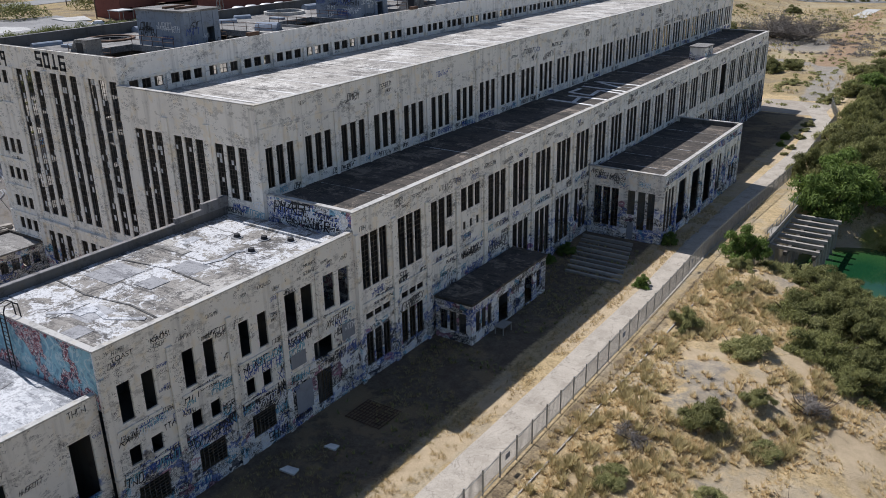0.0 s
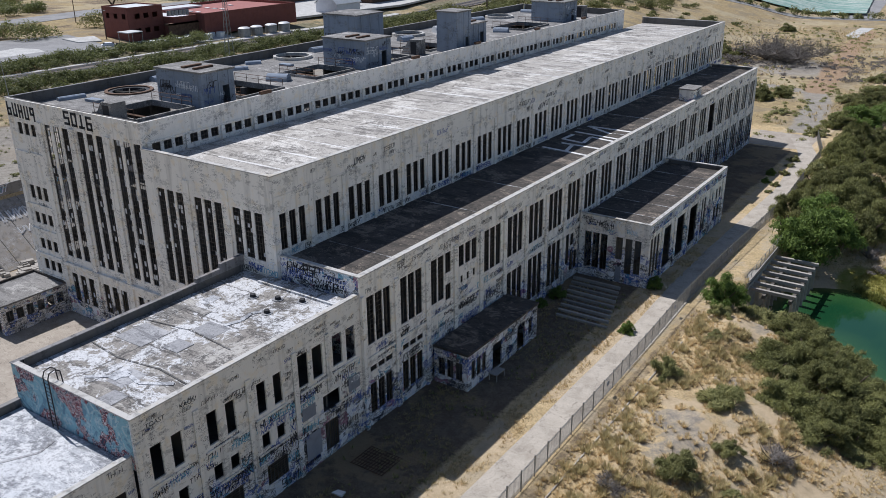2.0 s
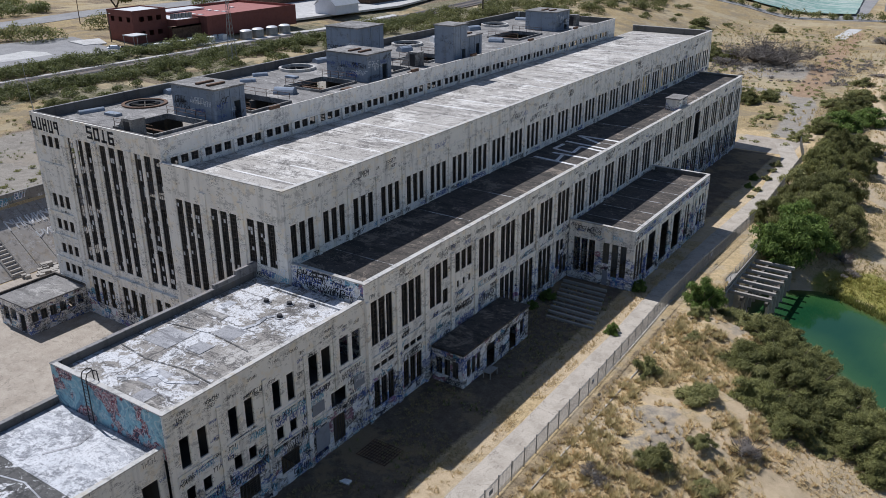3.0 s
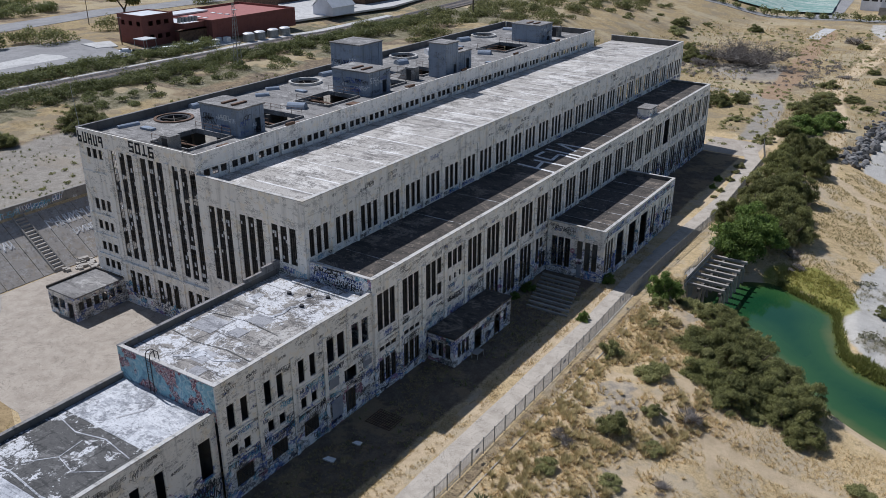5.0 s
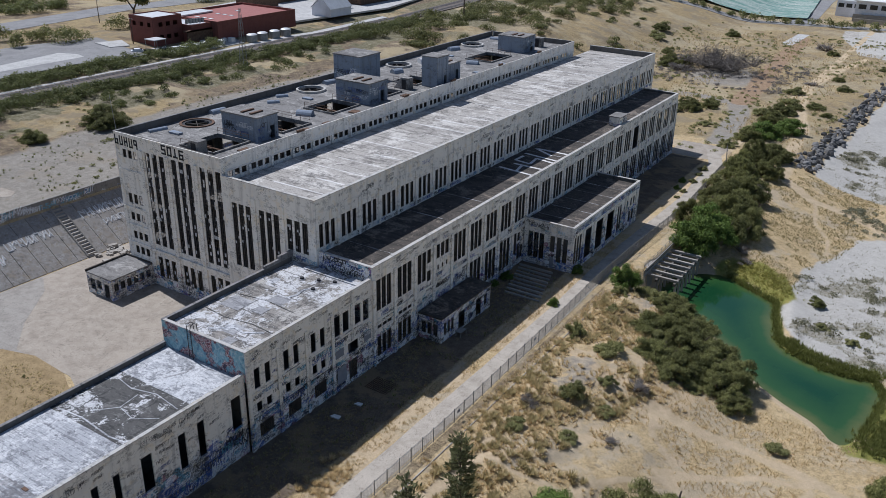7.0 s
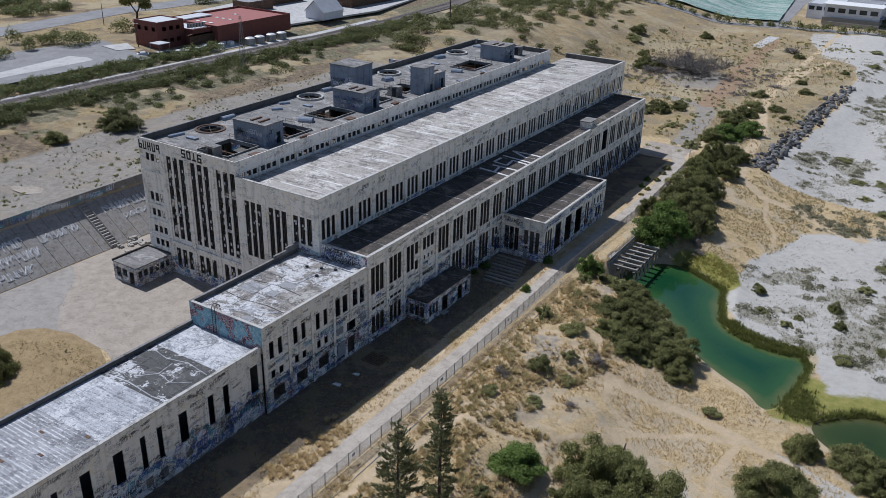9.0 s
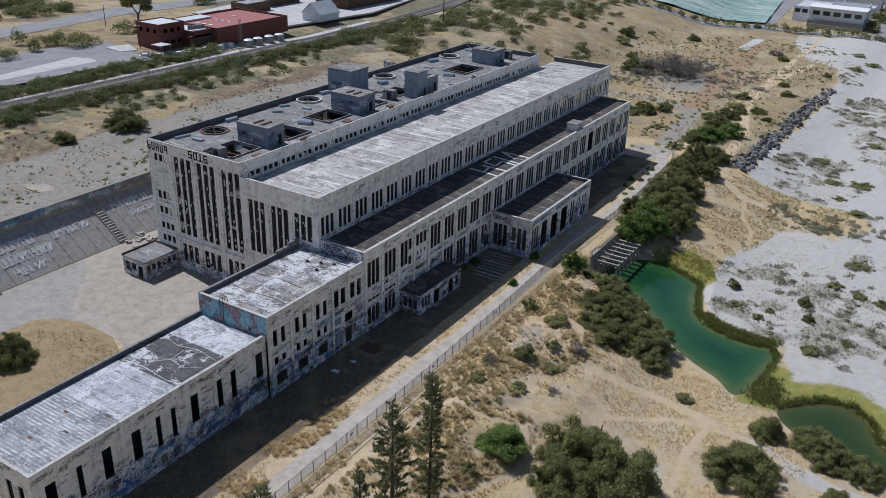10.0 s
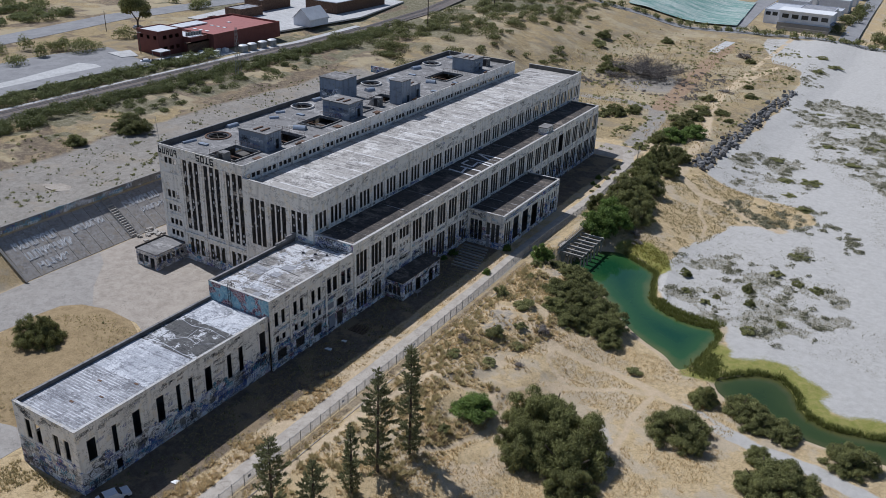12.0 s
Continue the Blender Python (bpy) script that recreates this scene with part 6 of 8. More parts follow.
def leaf_cloud(lumps, count, size, seed, droop=0.0, shell=0.4, slim=0.36):
    """Many small leaves over and inside a set of lumps (x, y, z, rx, ry, rz), each turned outward."""
    rng = np.random.default_rng(seed)
    lumps = np.array(lumps, float)
    area = (lumps[:, 3] * lumps[:, 4] * lumps[:, 5]) ** (2 / 3)
    which = rng.choice(len(lumps), count, p=area / area.sum())
    d = rng.normal(size=(count, 3))
    d /= np.linalg.norm(d, axis=1, keepdims=True)
    d[:, 2] = np.where(d[:, 2] < -0.35, -d[:, 2] * 0.6, d[:, 2])
    rad = shell + (1.12 - shell) * rng.random(count) ** 0.7
    centre = lumps[which, :3] + d * lumps[which, 3:] * rad[:, None]
    keep = centre[:, 2] > 0.02
    centre, d = centre[keep], d[keep]
    n = len(centre)
    out = d + rng.normal(size=(n, 3)) * 0.5
    out[:, 2] += 0.3
    out /= np.linalg.norm(out, axis=1, keepdims=True)
    side = np.cross(out, rng.normal(size=(n, 3)))
    side /= np.linalg.norm(side, axis=1, keepdims=True) + 1e-9
    up = np.cross(out, side)
    up[:, 2] -= droop
    s = size * (0.55 + 0.9 * rng.random(n))[:, None]
    a, b = centre - side * s * slim, centre + side * s * slim
    tip, foot = centre + up * s * 1.1, centre - up * s * 0.9
    v = np.stack([foot, b, tip, a], 1).reshape(-1, 3)
    return v, np.arange(4 * n).reshape(-1, 4)


def mesh_of(v, f, name):
    me = bpy.data.meshes.new(name)
    me.from_pydata(v.tolist(), [], f.tolist())
    me.update()
    return me


def lumpy(seed, n, spread, flat, top, grain=1.0):
    """Lumps over a dome, uneven in size and reach."""
    r = random.Random(seed)
    lumps = [(0, 0, 0.3 * top, 0.42 * spread, 0.42 * spread, 0.4 * top)]
    lean = r.uniform(0, 6.28)
    for i in range(n):
        a, e = r.uniform(0, 2 * math.pi), math.asin(r.uniform(0.0, 1.0))
        d = r.uniform(0.45, 1.0) * (1 + 0.18 * math.cos(a - lean))
        s = r.uniform(0.13, 0.30) * grain
        lumps.append((spread * d * math.cos(e) * math.cos(a), spread * d * math.cos(e) * math.sin(a), max(0.1, top * (0.9 * d * math.sin(e))), s, s * r.uniform(0.8, 1.2), s * flat))
    return lumps


def stems(seed, n, reach, height, r0, twist=0.15):
    r = random.Random(seed)
    b = Boxes()
    for i in range(n):
        a = 2 * math.pi * i / n + r.uniform(-0.4, 0.4)
        p = Vector((0.05 * math.cos(a), 0.05 * math.sin(a), -0.05))
        d = Vector((math.cos(a) * reach, math.sin(a) * reach, height)) / 3
        rad = r0
        for k in range(3):
            q = p + d + Vector((r.uniform(-1, 1), r.uniform(-1, 1), 0)) * twist * reach
            b.bar(p, q, rad, rad * 0.62, 5)
            p, rad = q, rad * 0.62
    return b.mesh("stem")


PLANTS = {}


def make_plant(key, crown, crown_mat, stem):
    PLANTS[key] = (mesh_of(*crown, "crown"), crown_mat, stem)


for s in range(3):
    make_plant("olive%d" % s, leaf_cloud(lumpy(10 + s, 70, 0.78, 0.85, 0.88, 0.8), 17000, 0.046, s, -0.55, 0.3, 0.2), m_olive, stems(s, 5, 0.5, 0.6, 0.05))
    make_plant("great%d" % s, leaf_cloud(lumpy(60 + s, 120, 0.84, 0.85, 0.92, 0.62), 40000, 0.033, 25 + s, -0.55, 0.3, 0.2), m_olive, stems(s, 5, 0.5, 0.6, 0.05))
    make_plant("green%d" % s, leaf_cloud(lumpy(20 + s, 70, 0.76, 0.8, 0.9, 0.8), 16000, 0.042, 5 + s, -0.2, 0.3, 0.28), m_green, stems(s + 3, 5, 0.5, 0.6, 0.05))
    make_plant("dune%d" % s, leaf_cloud(lumpy(30 + s, 16, 0.75, 0.7, 0.7), 6500, 0.072, 9 + s, -0.5, 0.25, 0.19), m_dune, stems(s + 6, 7, 0.6, 0.5, 0.03))
    make_plant("grey%d" % s, leaf_cloud(lumpy(40 + s, 14, 0.72, 0.7, 0.7), 2600, 0.06, 14 + s, 0, 0.25, 0.14), m_grey, stems(s + 9, 12, 0.75, 0.65, 0.03))
count_plants = {}


def plant(kind, x, y, r, h, label, name="shrub", category="shrub", group="", turn=None):
    if kind == "olive" and r > 4.4:
        kind = "great"
    i = count_plants[kind] = count_plants.get(kind, -1) + 1
    crown, cm, stem = PLANTS["%s%d" % (kind, i % 3)]
    z = gz(x, y) - 0.05
    ob = thing(name, (x, y, z), label, category, group)
    ob.rotation_euler = (0, 0, 2.4 * i if turn is None else turn)
    for nm, me, mm in (("crown", crown, cm), ("trunk", stem, m_bark)):
        p = new(nm, me)
        if not me.materials:
            me.materials.append(mm)
        p.parent, p.scale = ob, (r, r, h)
    return ob


def conifer(height, seed, spread):
    """A tiered coastal pine: trunk and whorls of upturned branches."""
    r = random.Random(seed)
    trunk = Boxes().bar((0, 0, -0.1), (0.05, 0, height * 0.55), 0.26, 0.16, 8).bar((0.05, 0, height * 0.55), (0, 0.03, height), 0.16, 0.03, 7)
    limbs, vs = [], []
    z = height * 0.05
    rng = np.random.default_rng(seed)
    while z < height * 0.985:
        t = z / height
        length = spread * (1 - t) ** 0.5 * (0.7 + 0.3 * math.sin(2.2 * t + 0.5)) * r.uniform(0.55, 1.2) + 0.3
        n = 6
        a0 = r.uniform(0, 6.28)
        for i in range(n):
            if r.random() < 0.25:
                continue
            a = a0 + 2 * math.pi * i / n + r.uniform(-0.3, 0.3)
            reach = length * r.uniform(0.65, 1.1)
            tip = Vector((reach * math.cos(a), reach * math.sin(a), z + 0.3 * reach + r.uniform(-0.2, 0.35)))
            base = Vector((0, 0, z))
            limbs.append(Boxes().bar(base, tip, 0.05, 0.015, 4))
            k = max(10, int(reach * 26))
            s = 0.25 + 0.8 * rng.random((k, 1)) ** 0.7
            c = np.array(base) + (np.array(tip) - np.array(base)) * s + rng.normal(size=(k, 3)) * np.array([0.16, 0.16, 0.1])
            d = np.array(tip - base).reshape(1, 3) / max(reach, 0.1) + rng.normal(size=(k, 3)) * 0.5
            d[:, 2] += 0.7
            d /= np.linalg.norm(d, axis=1, keepdims=True)
            sd = np.cross(d, rng.normal(size=(k, 3)))
            sd /= np.linalg.norm(sd, axis=1, keepdims=True)
            w = 0.06 + 0.05 * rng.random((k, 1))
            vs.append(np.stack([c - d * 0.15, c + sd * w, c + d * 0.38, c - sd * w], 1).reshape(-1, 3))
        z += 0.5 + 0.35 * r.random()
    v = np.concatenate(vs)
    return trunk.mesh("trunk"), limbs, mesh_of(v, np.arange(len(v)).reshape(-1, 4), "foliage")


def pine(x, y, height, spread, seed):
    t = thing("norfolk_pine", (x, y, gz(x, y)), "tall dark tiered pine standing in dry dune grass", "tree", "pines beside the path")
    tr, li, fo = conifer(height, seed, spread)
    part("trunk", tr, m_bark, t, "", t.location)
    for limb in li:
        part("branch", limb, m_bark, t, "", t.location)
    part("foliage", fo, m_pine, t, "", t.location)


pine(30.4, -26.8, 19.5, 2.5, 1)
pine(29.0, -33.1, 17.4, 3.0, 2)
pine(28.5, -38.8, 11.5, 1.5, 3)
pine(22.5, -48.4, 12.4, 2.7, 4)
pine(26.3, -44.4, 8.0, 2.1, 5)

# belt of trees beside the lagoon
G = "trees along the lagoon fence"
for kind, x, y, r, h in (
    ("green", 21.6, 71.5, 5.4, 7.5), ("green", 24.5, 75.5, 5.2, 6.6), ("olive", 27.5, 79.5, 5.0, 5.6), ("olive", 22.3, 83.5, 5.0, 6.2), ("olive", 18.6, 80.0, 3.6, 4.6), ("olive", 25.5, 89.0, 4.6, 5.2), ("olive", 20.0, 92.5, 4.6, 5.6), ("olive", 23.5, 99.5, 4.6, 5.4),
    ("dune", 18.6, 101.0, 3.8, 4.0), ("olive", 20.6, 109.0, 4.2, 6.0), ("olive", 18.2, 115.5, 3.6, 5.4), ("olive", 23.6, 117.0, 3.8, 4.6), ("olive", 19.6, 124.5, 3.6, 6.2), ("olive", 23.0, 130.5, 3.8, 4.0), ("dune", 17.0, 131.5, 2.6, 3.2), ("dune", 20.0, 138.5, 3.0, 3.0),
    ("green", 15.2, 151.0, 5.4, 4.4), ("green", 18.6, 158.5, 4.8, 4.2), ("olive", 12.2, 145.0, 3.6, 3.4), ("olive", 13.0, 168.0, 4.0, 3.6), ("dune", 9.0, 176.0, 3.2, 2.6), ("olive", 13.6, 181.0, 4.0, 3.4), ("dune", 10.0, 135.5, 2.6, 2.2),
    ("grey", 30.0, 74.5, 2.2, 2.6), ("grey", 31.8, 72.0, 1.8, 1.8), ("dune", 10.8, 197.0, 3.2, 2.6), ("dune", 9.4, 214.0, 3.4, 2.8), ("olive", 15.0, 190.0, 2.6, 2.2)):
    if kind != "grey":
        r, h = 1.25 * r, 1.1 * h
    lab = {"green": "bright green rounded coastal tree beside the fence", "olive": "dark olive dense coastal tree beside the fence", "dune": "low olive-brown shrub beside the fence", "grey": "bare grey twiggy shrub by the water"}[kind]
    plant(kind, x, y, r, h, lab, "tree" if h > 3.2 else "shrub", "tree" if h > 3.2 else "shrub", G)

# shrubs of the dune between fence and lagoon
G = "shrubs on the dune"
for kind, x, y, r, h in (
    ("dune", 19.0, 24.5, 2.1, 2.6), ("dune", 25.0, 22.0, 2.9, 2.8), ("dune", 25.2, 9.8, 2.3, 2.6), ("grey", 22.1, 4.4, 1.9, 1.9), ("grey", 31.8, 17.0, 2.3, 2.6), ("green", 18.9, 44.5, 2.6, 3.4), ("dune", 19.4, 40.4, 1.9, 2.0), ("dune", 22.6, -1.0, 1.8, 1.6),
    ("dune", 20.6, 34.0, 1.3, 1.1), ("dune", 28.0, 15.0, 1.7, 1.6), ("dune", 30.5, 9.5, 1.6, 1.2), ("dune", 28.6, 1.0, 1.8, 1.2), ("grey", 33.0, 4.6, 1.5, 1.1), ("olive", 32.6, -11.1, 3.7, 3.2), ("dune", 31.6, -19.0, 1.5, 1.3), ("dune", 24.4, -27.0, 1.3, 1.2),
    ("olive", 28.6, 40.6, 3.6, 3.0), ("olive", 30.6, 36.4, 3.9, 3.6), ("olive", 33.6, 33.0, 4.0, 3.8), ("olive", 36.6, 30.6, 4.0, 3.6), ("olive", 40.0, 27.6, 3.6, 3.2), ("dune", 30.2, 31.0, 3.0, 2.8), ("olive", 34.0, 27.8, 3.0, 2.8), ("olive", 27.0, 33.0, 3.0, 2.6), ("olive", 30.4, 27.6, 3.2, 2.8), ("olive", 33.6, 24.6, 2.8, 2.2), ("dune", 25.4, 44.0, 3.6, 3.2), ("dune", 22.4, 47.6, 3.6, 3.6), ("olive", 27.2, 46.6, 2.8, 2.6), ("olive", 42.6, 24.8, 2.4, 2.2), ("olive", 41.0, 31.0, 3.2, 3.2), ("olive", 37.6, 35.0, 3.2, 3.2), ("olive", 33.0, 39.5, 2.8, 3.0), ("olive", 36.4, 27.4, 3.0, 3.0), ("dune", 37.6, 24.6, 2.2, 1.8), ("dune", 26.4, 35.2, 2.0, 1.9),
    ("olive", 43.4, -6.2, 6.0, 7.6), ("olive", 44.4, -13.0, 5.0, 5.6), ("olive", 49.8, -11.6, 6.4, 7.6), ("olive", 52.6, -17.6, 3.6, 4.4), ("olive", 62.6, 5.6, 5.0, 4.6), ("dune", 49.7, 19.3, 2.0, 1.6), ("olive", 63.7, 17.2, 2.5, 3.2), ("olive", 69.6, 17.4, 3.2, 3.0), ("olive", 73.4, 15.6, 3.4, 3.0), ("olive", 77.6, 14.4, 3.0, 2.6), ("olive", 75.0, 6.6, 2.1, 2.2), ("olive", 78.0, -0.6, 5.2, 4.8), ("olive", 82.4, 1.6, 3.0, 3.0), ("olive", 87.4, 13.2, 3.9, 3.6), ("dune", 30.0, -58.0, 3.0, 2.4), ("dune", 62.0, -34.0, 2.4, 1.8)):
    if (x, y) == (32.6, -11.1):
        kind = "green"
    if kind in ("olive", "green"):
        r, h = 1.3 * r, 1.2 * h
    lab = {"green": "bright green leafy shrub in dry dune grass", "olive": "dense dark olive shrub on the sandy bank", "dune": "sparse olive-brown dune shrub in dry grass", "grey": "bare grey-brown twiggy shrub in dry grass"}[kind]
    plant(kind, x, y, r, h, lab, "shrub", "shrub", G)
for x, y, r, h in ((10.2, 43.6, 1.3, 1.9), (12.0, 31.0, 1.2, 1.5), (1.2, 35.0, 1.4, 1.6), (1.0, 31.5, 1.0, 1.2), (9.8, 96.0, 1.1, 1.0), (9.4, 101, 1.2, 1.3)):
    plant("green", x, y, r, h, "leafy green weed clump at the path's edge", "weed_clump", "weed", "weeds along the path")

for x, y, r, h in ((11.6, 90.5, 0.9, 0.8), (11.7, 95.0, 1.1, 1.0), (11.4, 102.5, 1.3, 1.2), (10.9, 108.0, 1.2, 1.0), (10.4, 112.5, 1.5, 1.3)):
    plant("dune", x, y, r, h, "dry olive weed clump on the shaded verge", "weed_clump", "weed", "weeds along the path")

# beach shrubs
G = "shrubs on the white sand"
for kind, x, y, r, h in (
    ("olive", 46.1, 64.6, 1.9, 1.9), ("dune", 53.3, 54.0, 1.6, 1.2), ("olive", 59.6, 65.2, 1.7, 2.0), ("olive", 61.9, 58.4, 1.5, 1.7), ("dune", 64.2, 46.0, 2.0, 1.8), ("dune", 54.5, 57.8, 1.2, 0.9), ("dune", 63.4, 77, 2.2, 1.4), ("dune", 69.0, 74.6, 1.8, 1.3), ("dune", 72.8, 73.4, 2.0, 1.3), ("dune", 66.0, 90.6, 3.2, 0.9), ("dune", 69.6, 53.2, 1.6, 1.2),
    ("dune", 48.6, 56.8, 1.6, 1.0), ("dune", 59.2, 147.6, 4.2, 1.1), ("dune", 46.0, 164.0, 3.2, 1.0), ("dune", 62.0, 123.8, 3.0, 1.3), ("dune", 55.9, 133.0, 2.4, 1.0), ("dune", 66.7, 173.6, 3.2, 1.1), ("dune", 58.0, 190.0, 3.0, 1.1), ("dune", 61.2, 222.6, 3.6, 1.2), ("dune", 48.1, 231, 2.4, 1.0), ("dune", 52.0, 146, 3.0, 1.0), ("dune", 70.5, 196, 3.2, 1.2), ("dune", 73.0, 208, 3.0, 1.1),
    ("olive", 17.8, 245.0, 2.8, 1.9), ("olive", 21.9, 228.0, 3.4, 2.0), ("olive", 20.0, 194.6, 3.6, 2.2), ("olive", 24.3, 186.0, 2.4, 1.5), ("olive", 28.4, 273.6, 2.4, 1.8), ("dune", 35.0, 300.0, 4.0, 1.4), ("dune", 40.0, 318.0, 5.0, 1.6), ("dune", 33.0, 330.0, 4.0, 1.6)):
    lab = {"olive": "dark rounded shrub on pale sand", "dune": "low spreading grey-green beach shrub on white sand"}[kind]
    plant(kind, x, y, r, h, lab, "beach_shrub", "shrub", G)

# the northern field
G = "shrubs in the northern field"
for kind, x, y, r, h in (
    ("olive", -10.5, 168.5, 4.6, 4.2), ("olive", -6.6, 175.0, 3.2, 3.0), ("dune", -14.6, 163.0, 3.4, 3.2), ("dune", -1.8, 152.6, 2.8, 1.6), ("dune", -7.1, 180.5, 3.0, 2.4), ("olive", -39.9, 232.5, 5.6, 5.0), ("olive", -36.0, 240.0, 3.6, 4.2), ("grey", -33.0, 228.0, 6.0, 5.0), ("olive", -38.9, 315.5, 4.2, 3.4), ("grey", 2.2, 305, 5.6, 5.0), ("olive", 6.4, 296, 3.2, 2.6), ("grey", 11.5, 232.0, 4.4, 1.8), ("olive", -62.7, 285, 5.0, 3.6), ("olive", -47.3, 253, 3.6, 3.0), ("dune", -58.7, 268.8, 5.4, 3.2)):
    lab = {"olive": "dark olive shrub in a dry yellow field", "dune": "low olive-brown shrub in a dry field", "grey": "leafless grey shrub in a dry field"}[kind]
    plant(kind, x, y, r, h, lab, "field_shrub", "shrub", G)


def bare_tree(x, y, r, h, seed):
    t = thing("bare_tree", (x, y, gz(x, y)), "wide bare grey tree with a dense net of twigs", "tree")
    rr = random.Random(seed)
    limbs, twigs = Boxes(), Boxes()
    for i in range(14):
        a = 2 * math.pi * i / 14 + rr.uniform(-0.2, 0.2)
        p, d = Vector((0, 0, 0)), Vector((math.cos(a), math.sin(a), 0.55 + 0.3 * rr.random()))
        rad = 0.22
        for k in range(4):
            q = p + Vector((d.x * r, d.y * r, d.z * h * 0.9)) * 0.24
            limbs.bar(p, q, rad, rad * 0.65, 5)
            for m in range(12):
                w = q + Vector((rr.gauss(0, 1), rr.gauss(0, 1), abs(rr.gauss(0, 0.8)))) * r * 0.17
                twigs.bar(q, w, 0.07, 0.03, 3)
                for n in range(3):
                    twigs.bar(w, w + Vector((rr.gauss(0, 1), rr.gauss(0, 1), rr.gauss(0.3, 0.7))) * r * 0.1, 0.04, 0.02, 3)
            p, rad = q, rad * 0.65
            d = Vector((d.x + rr.gauss(0, 0.3), d.y + rr.gauss(0, 0.3), d.z * 0.8))
    part("trunk", limbs, m_grey, t, "", t.location)
    part("twig_net", twigs, m_grey, t, "", t.location)


bare_tree(-20.0, 236.0, 12.5, 9.5, 4)
bare_tree(-27.5, 240.0, 8.0, 6.5, 5)

# yard and plateau
plant("olive", -39.5, -38.6, 5.0, 6.4, "large dark rounded bush on dry grass in the yard", "bush", "bush")
plant("dune", -36.0, -29.0, 1.0, 0.9, "small yellow-green shrub on the grass mound", "shrub", "shrub")
plant("olive", -100.2, 33.2, 6.4, 5.0, "dense dark shrub on the plateau above the bank", "shrub", "shrub", "plateau shrubs")
plant("olive", -102.0, 17.4, 3.6, 3.0, "dark shrub on the plateau above the bank", "shrub", "shrub", "plateau shrubs")
plant("dune", -66, -46, 4.0, 2.4, "olive-brown shrub on the bank", "shrub", "shrub", "plateau shrubs")
mound = Boxes()
ring_ = [(-49.5, -33.5), (-48.8, -28.5), (-46, -25.8), (-40.5, -24.2), (-34, -24.6), (-29, -27), (-25, -31.5), (-19, -37.5), (-15, -42), (-14.6, -54), (-24, -57), (-38, -61), (-47, -58)]
cx_, cy_ = -32, -42
mv = [(cx_, cy_, 0.75)] + [(cx_ + 0.6 * (x - cx_), cy_ + 0.6 * (y - cy_), 0.6) for x, y in ring_] + [(x, y, 0.0) for x, y in ring_]
m_ = len(ring_)
mf = [(0, 1 + (i + 1) % m_, 1 + i) for i in range(m_)] + [(1 + i, 1 + (i + 1) % m_, 1 + m_ + (i + 1) % m_, 1 + m_ + i) for i in range(m_)]
m_dry = Nodes("dry_lawn")
dry_col = m_dry.mix(m_dry.ramp(m_dry.noise(0.6, 6, 0.7), 0.4, 0.65), (0.37, 0.275, 0.15), (0.26, 0.19, 0.10))
dry_col = m_dry.mix(m_dry.ramp(m_dry.noise(4.0, 6, 0.8), 0.5, 0.6, 0, 0.7), dry_col, (0.19, 0.135, 0.075))
m_lawn = m_dry.done(dry_col, 0.97, m_dry.noise(5.0, 5), 0.5, 0.1)
tagged(part("grass_mound", solid(mv, mf, "grass_mound"), m_lawn), "low mound of dry yellow grass in the yard", "ground", "", "structure")


def tufts(name, spots, size, seed, material, label, blades=9, slim=0.13):
    rng = np.random.default_rng(seed)
    n = len(spots) * blades
    base = np.repeat(np.array(spots), blades, axis=0)
    s = size * (0.5 + 0.9 * np.repeat(rng.random((len(spots), 1)), blades, axis=0))
    a = rng.uniform(0, 2 * np.pi, n)
    lean = rng.uniform(0.15, 0.9, n)[:, None]
    out = np.stack([np.cos(a), np.sin(a), np.zeros(n)], 1)
    side = np.stack([-np.sin(a), np.cos(a), np.zeros(n)], 1)
    foot = base + out * s * (0.18 if slim > 0.08 else 0.5) * rng.random((n, 1))
    tip = foot + out * lean * s + np.array([0, 0, 1.0]) * s * (1.1 - 0.5 * lean)
    w = side * s * slim
    v = np.stack([foot - w, foot + w, tip], 1).reshape(-1, 3)
    ob = part(name, mesh_of(v, np.arange(3 * n).reshape(-1, 3), name), material)
    return tagged(ob, label, "grass", "", "stuff")


def scatter(count, x0, x1, y0, y1, seed, test):
    rng = np.random.default_rng(seed)
    x, y = rng.uniform(x0, x1, count), rng.uniform(y0, y1, count)
    ok = test(x, y)
    x, y = x[ok], y[ok]
    return np.stack([x, y, ground_height(x, y) - 0.03], 1)


def clear_of_paths(x, y):
    d = np.full(x.shape, 99.0)
    for line, width in FOOTPATHS:
        d = np.minimum(d, to_line(x, y, line) - width)
    return d > 0.1


tufts("dune_grass", scatter(13000, 16.6, 36, -62, 56, 1, lambda x, y: (fractal(x, y, 6, 51) > 0.41) & clear_of_paths(x, y) & (ground_height(x, y) > -4.6)), 0.36, 1, m_straw, "tufts of dry straw-coloured dune grass", 14, 0.11)
tufts("tussocks", scatter(1500, 17.6, 34, -50, 56, 11, lambda x, y: (fractal(x, y, 6, 51) > 0.45) & clear_of_paths(x, y) & (ground_height(x, y) > -4.4)), 0.62, 11, m_tussock, "rounded tussocks of olive and straw dune grass", 70, 0.08)
tufts("dune_grass", scatter(30000, 31, 70, -60, 27, 2, lambda x, y: (fractal(x, y, 8, 53) > 0.42) & clear_of_paths(x, y) & (ground_height(x, y) > -4.8)), 0.26, 2, m_straw, "short tufts of dry yellow grass", 8, 0.12)
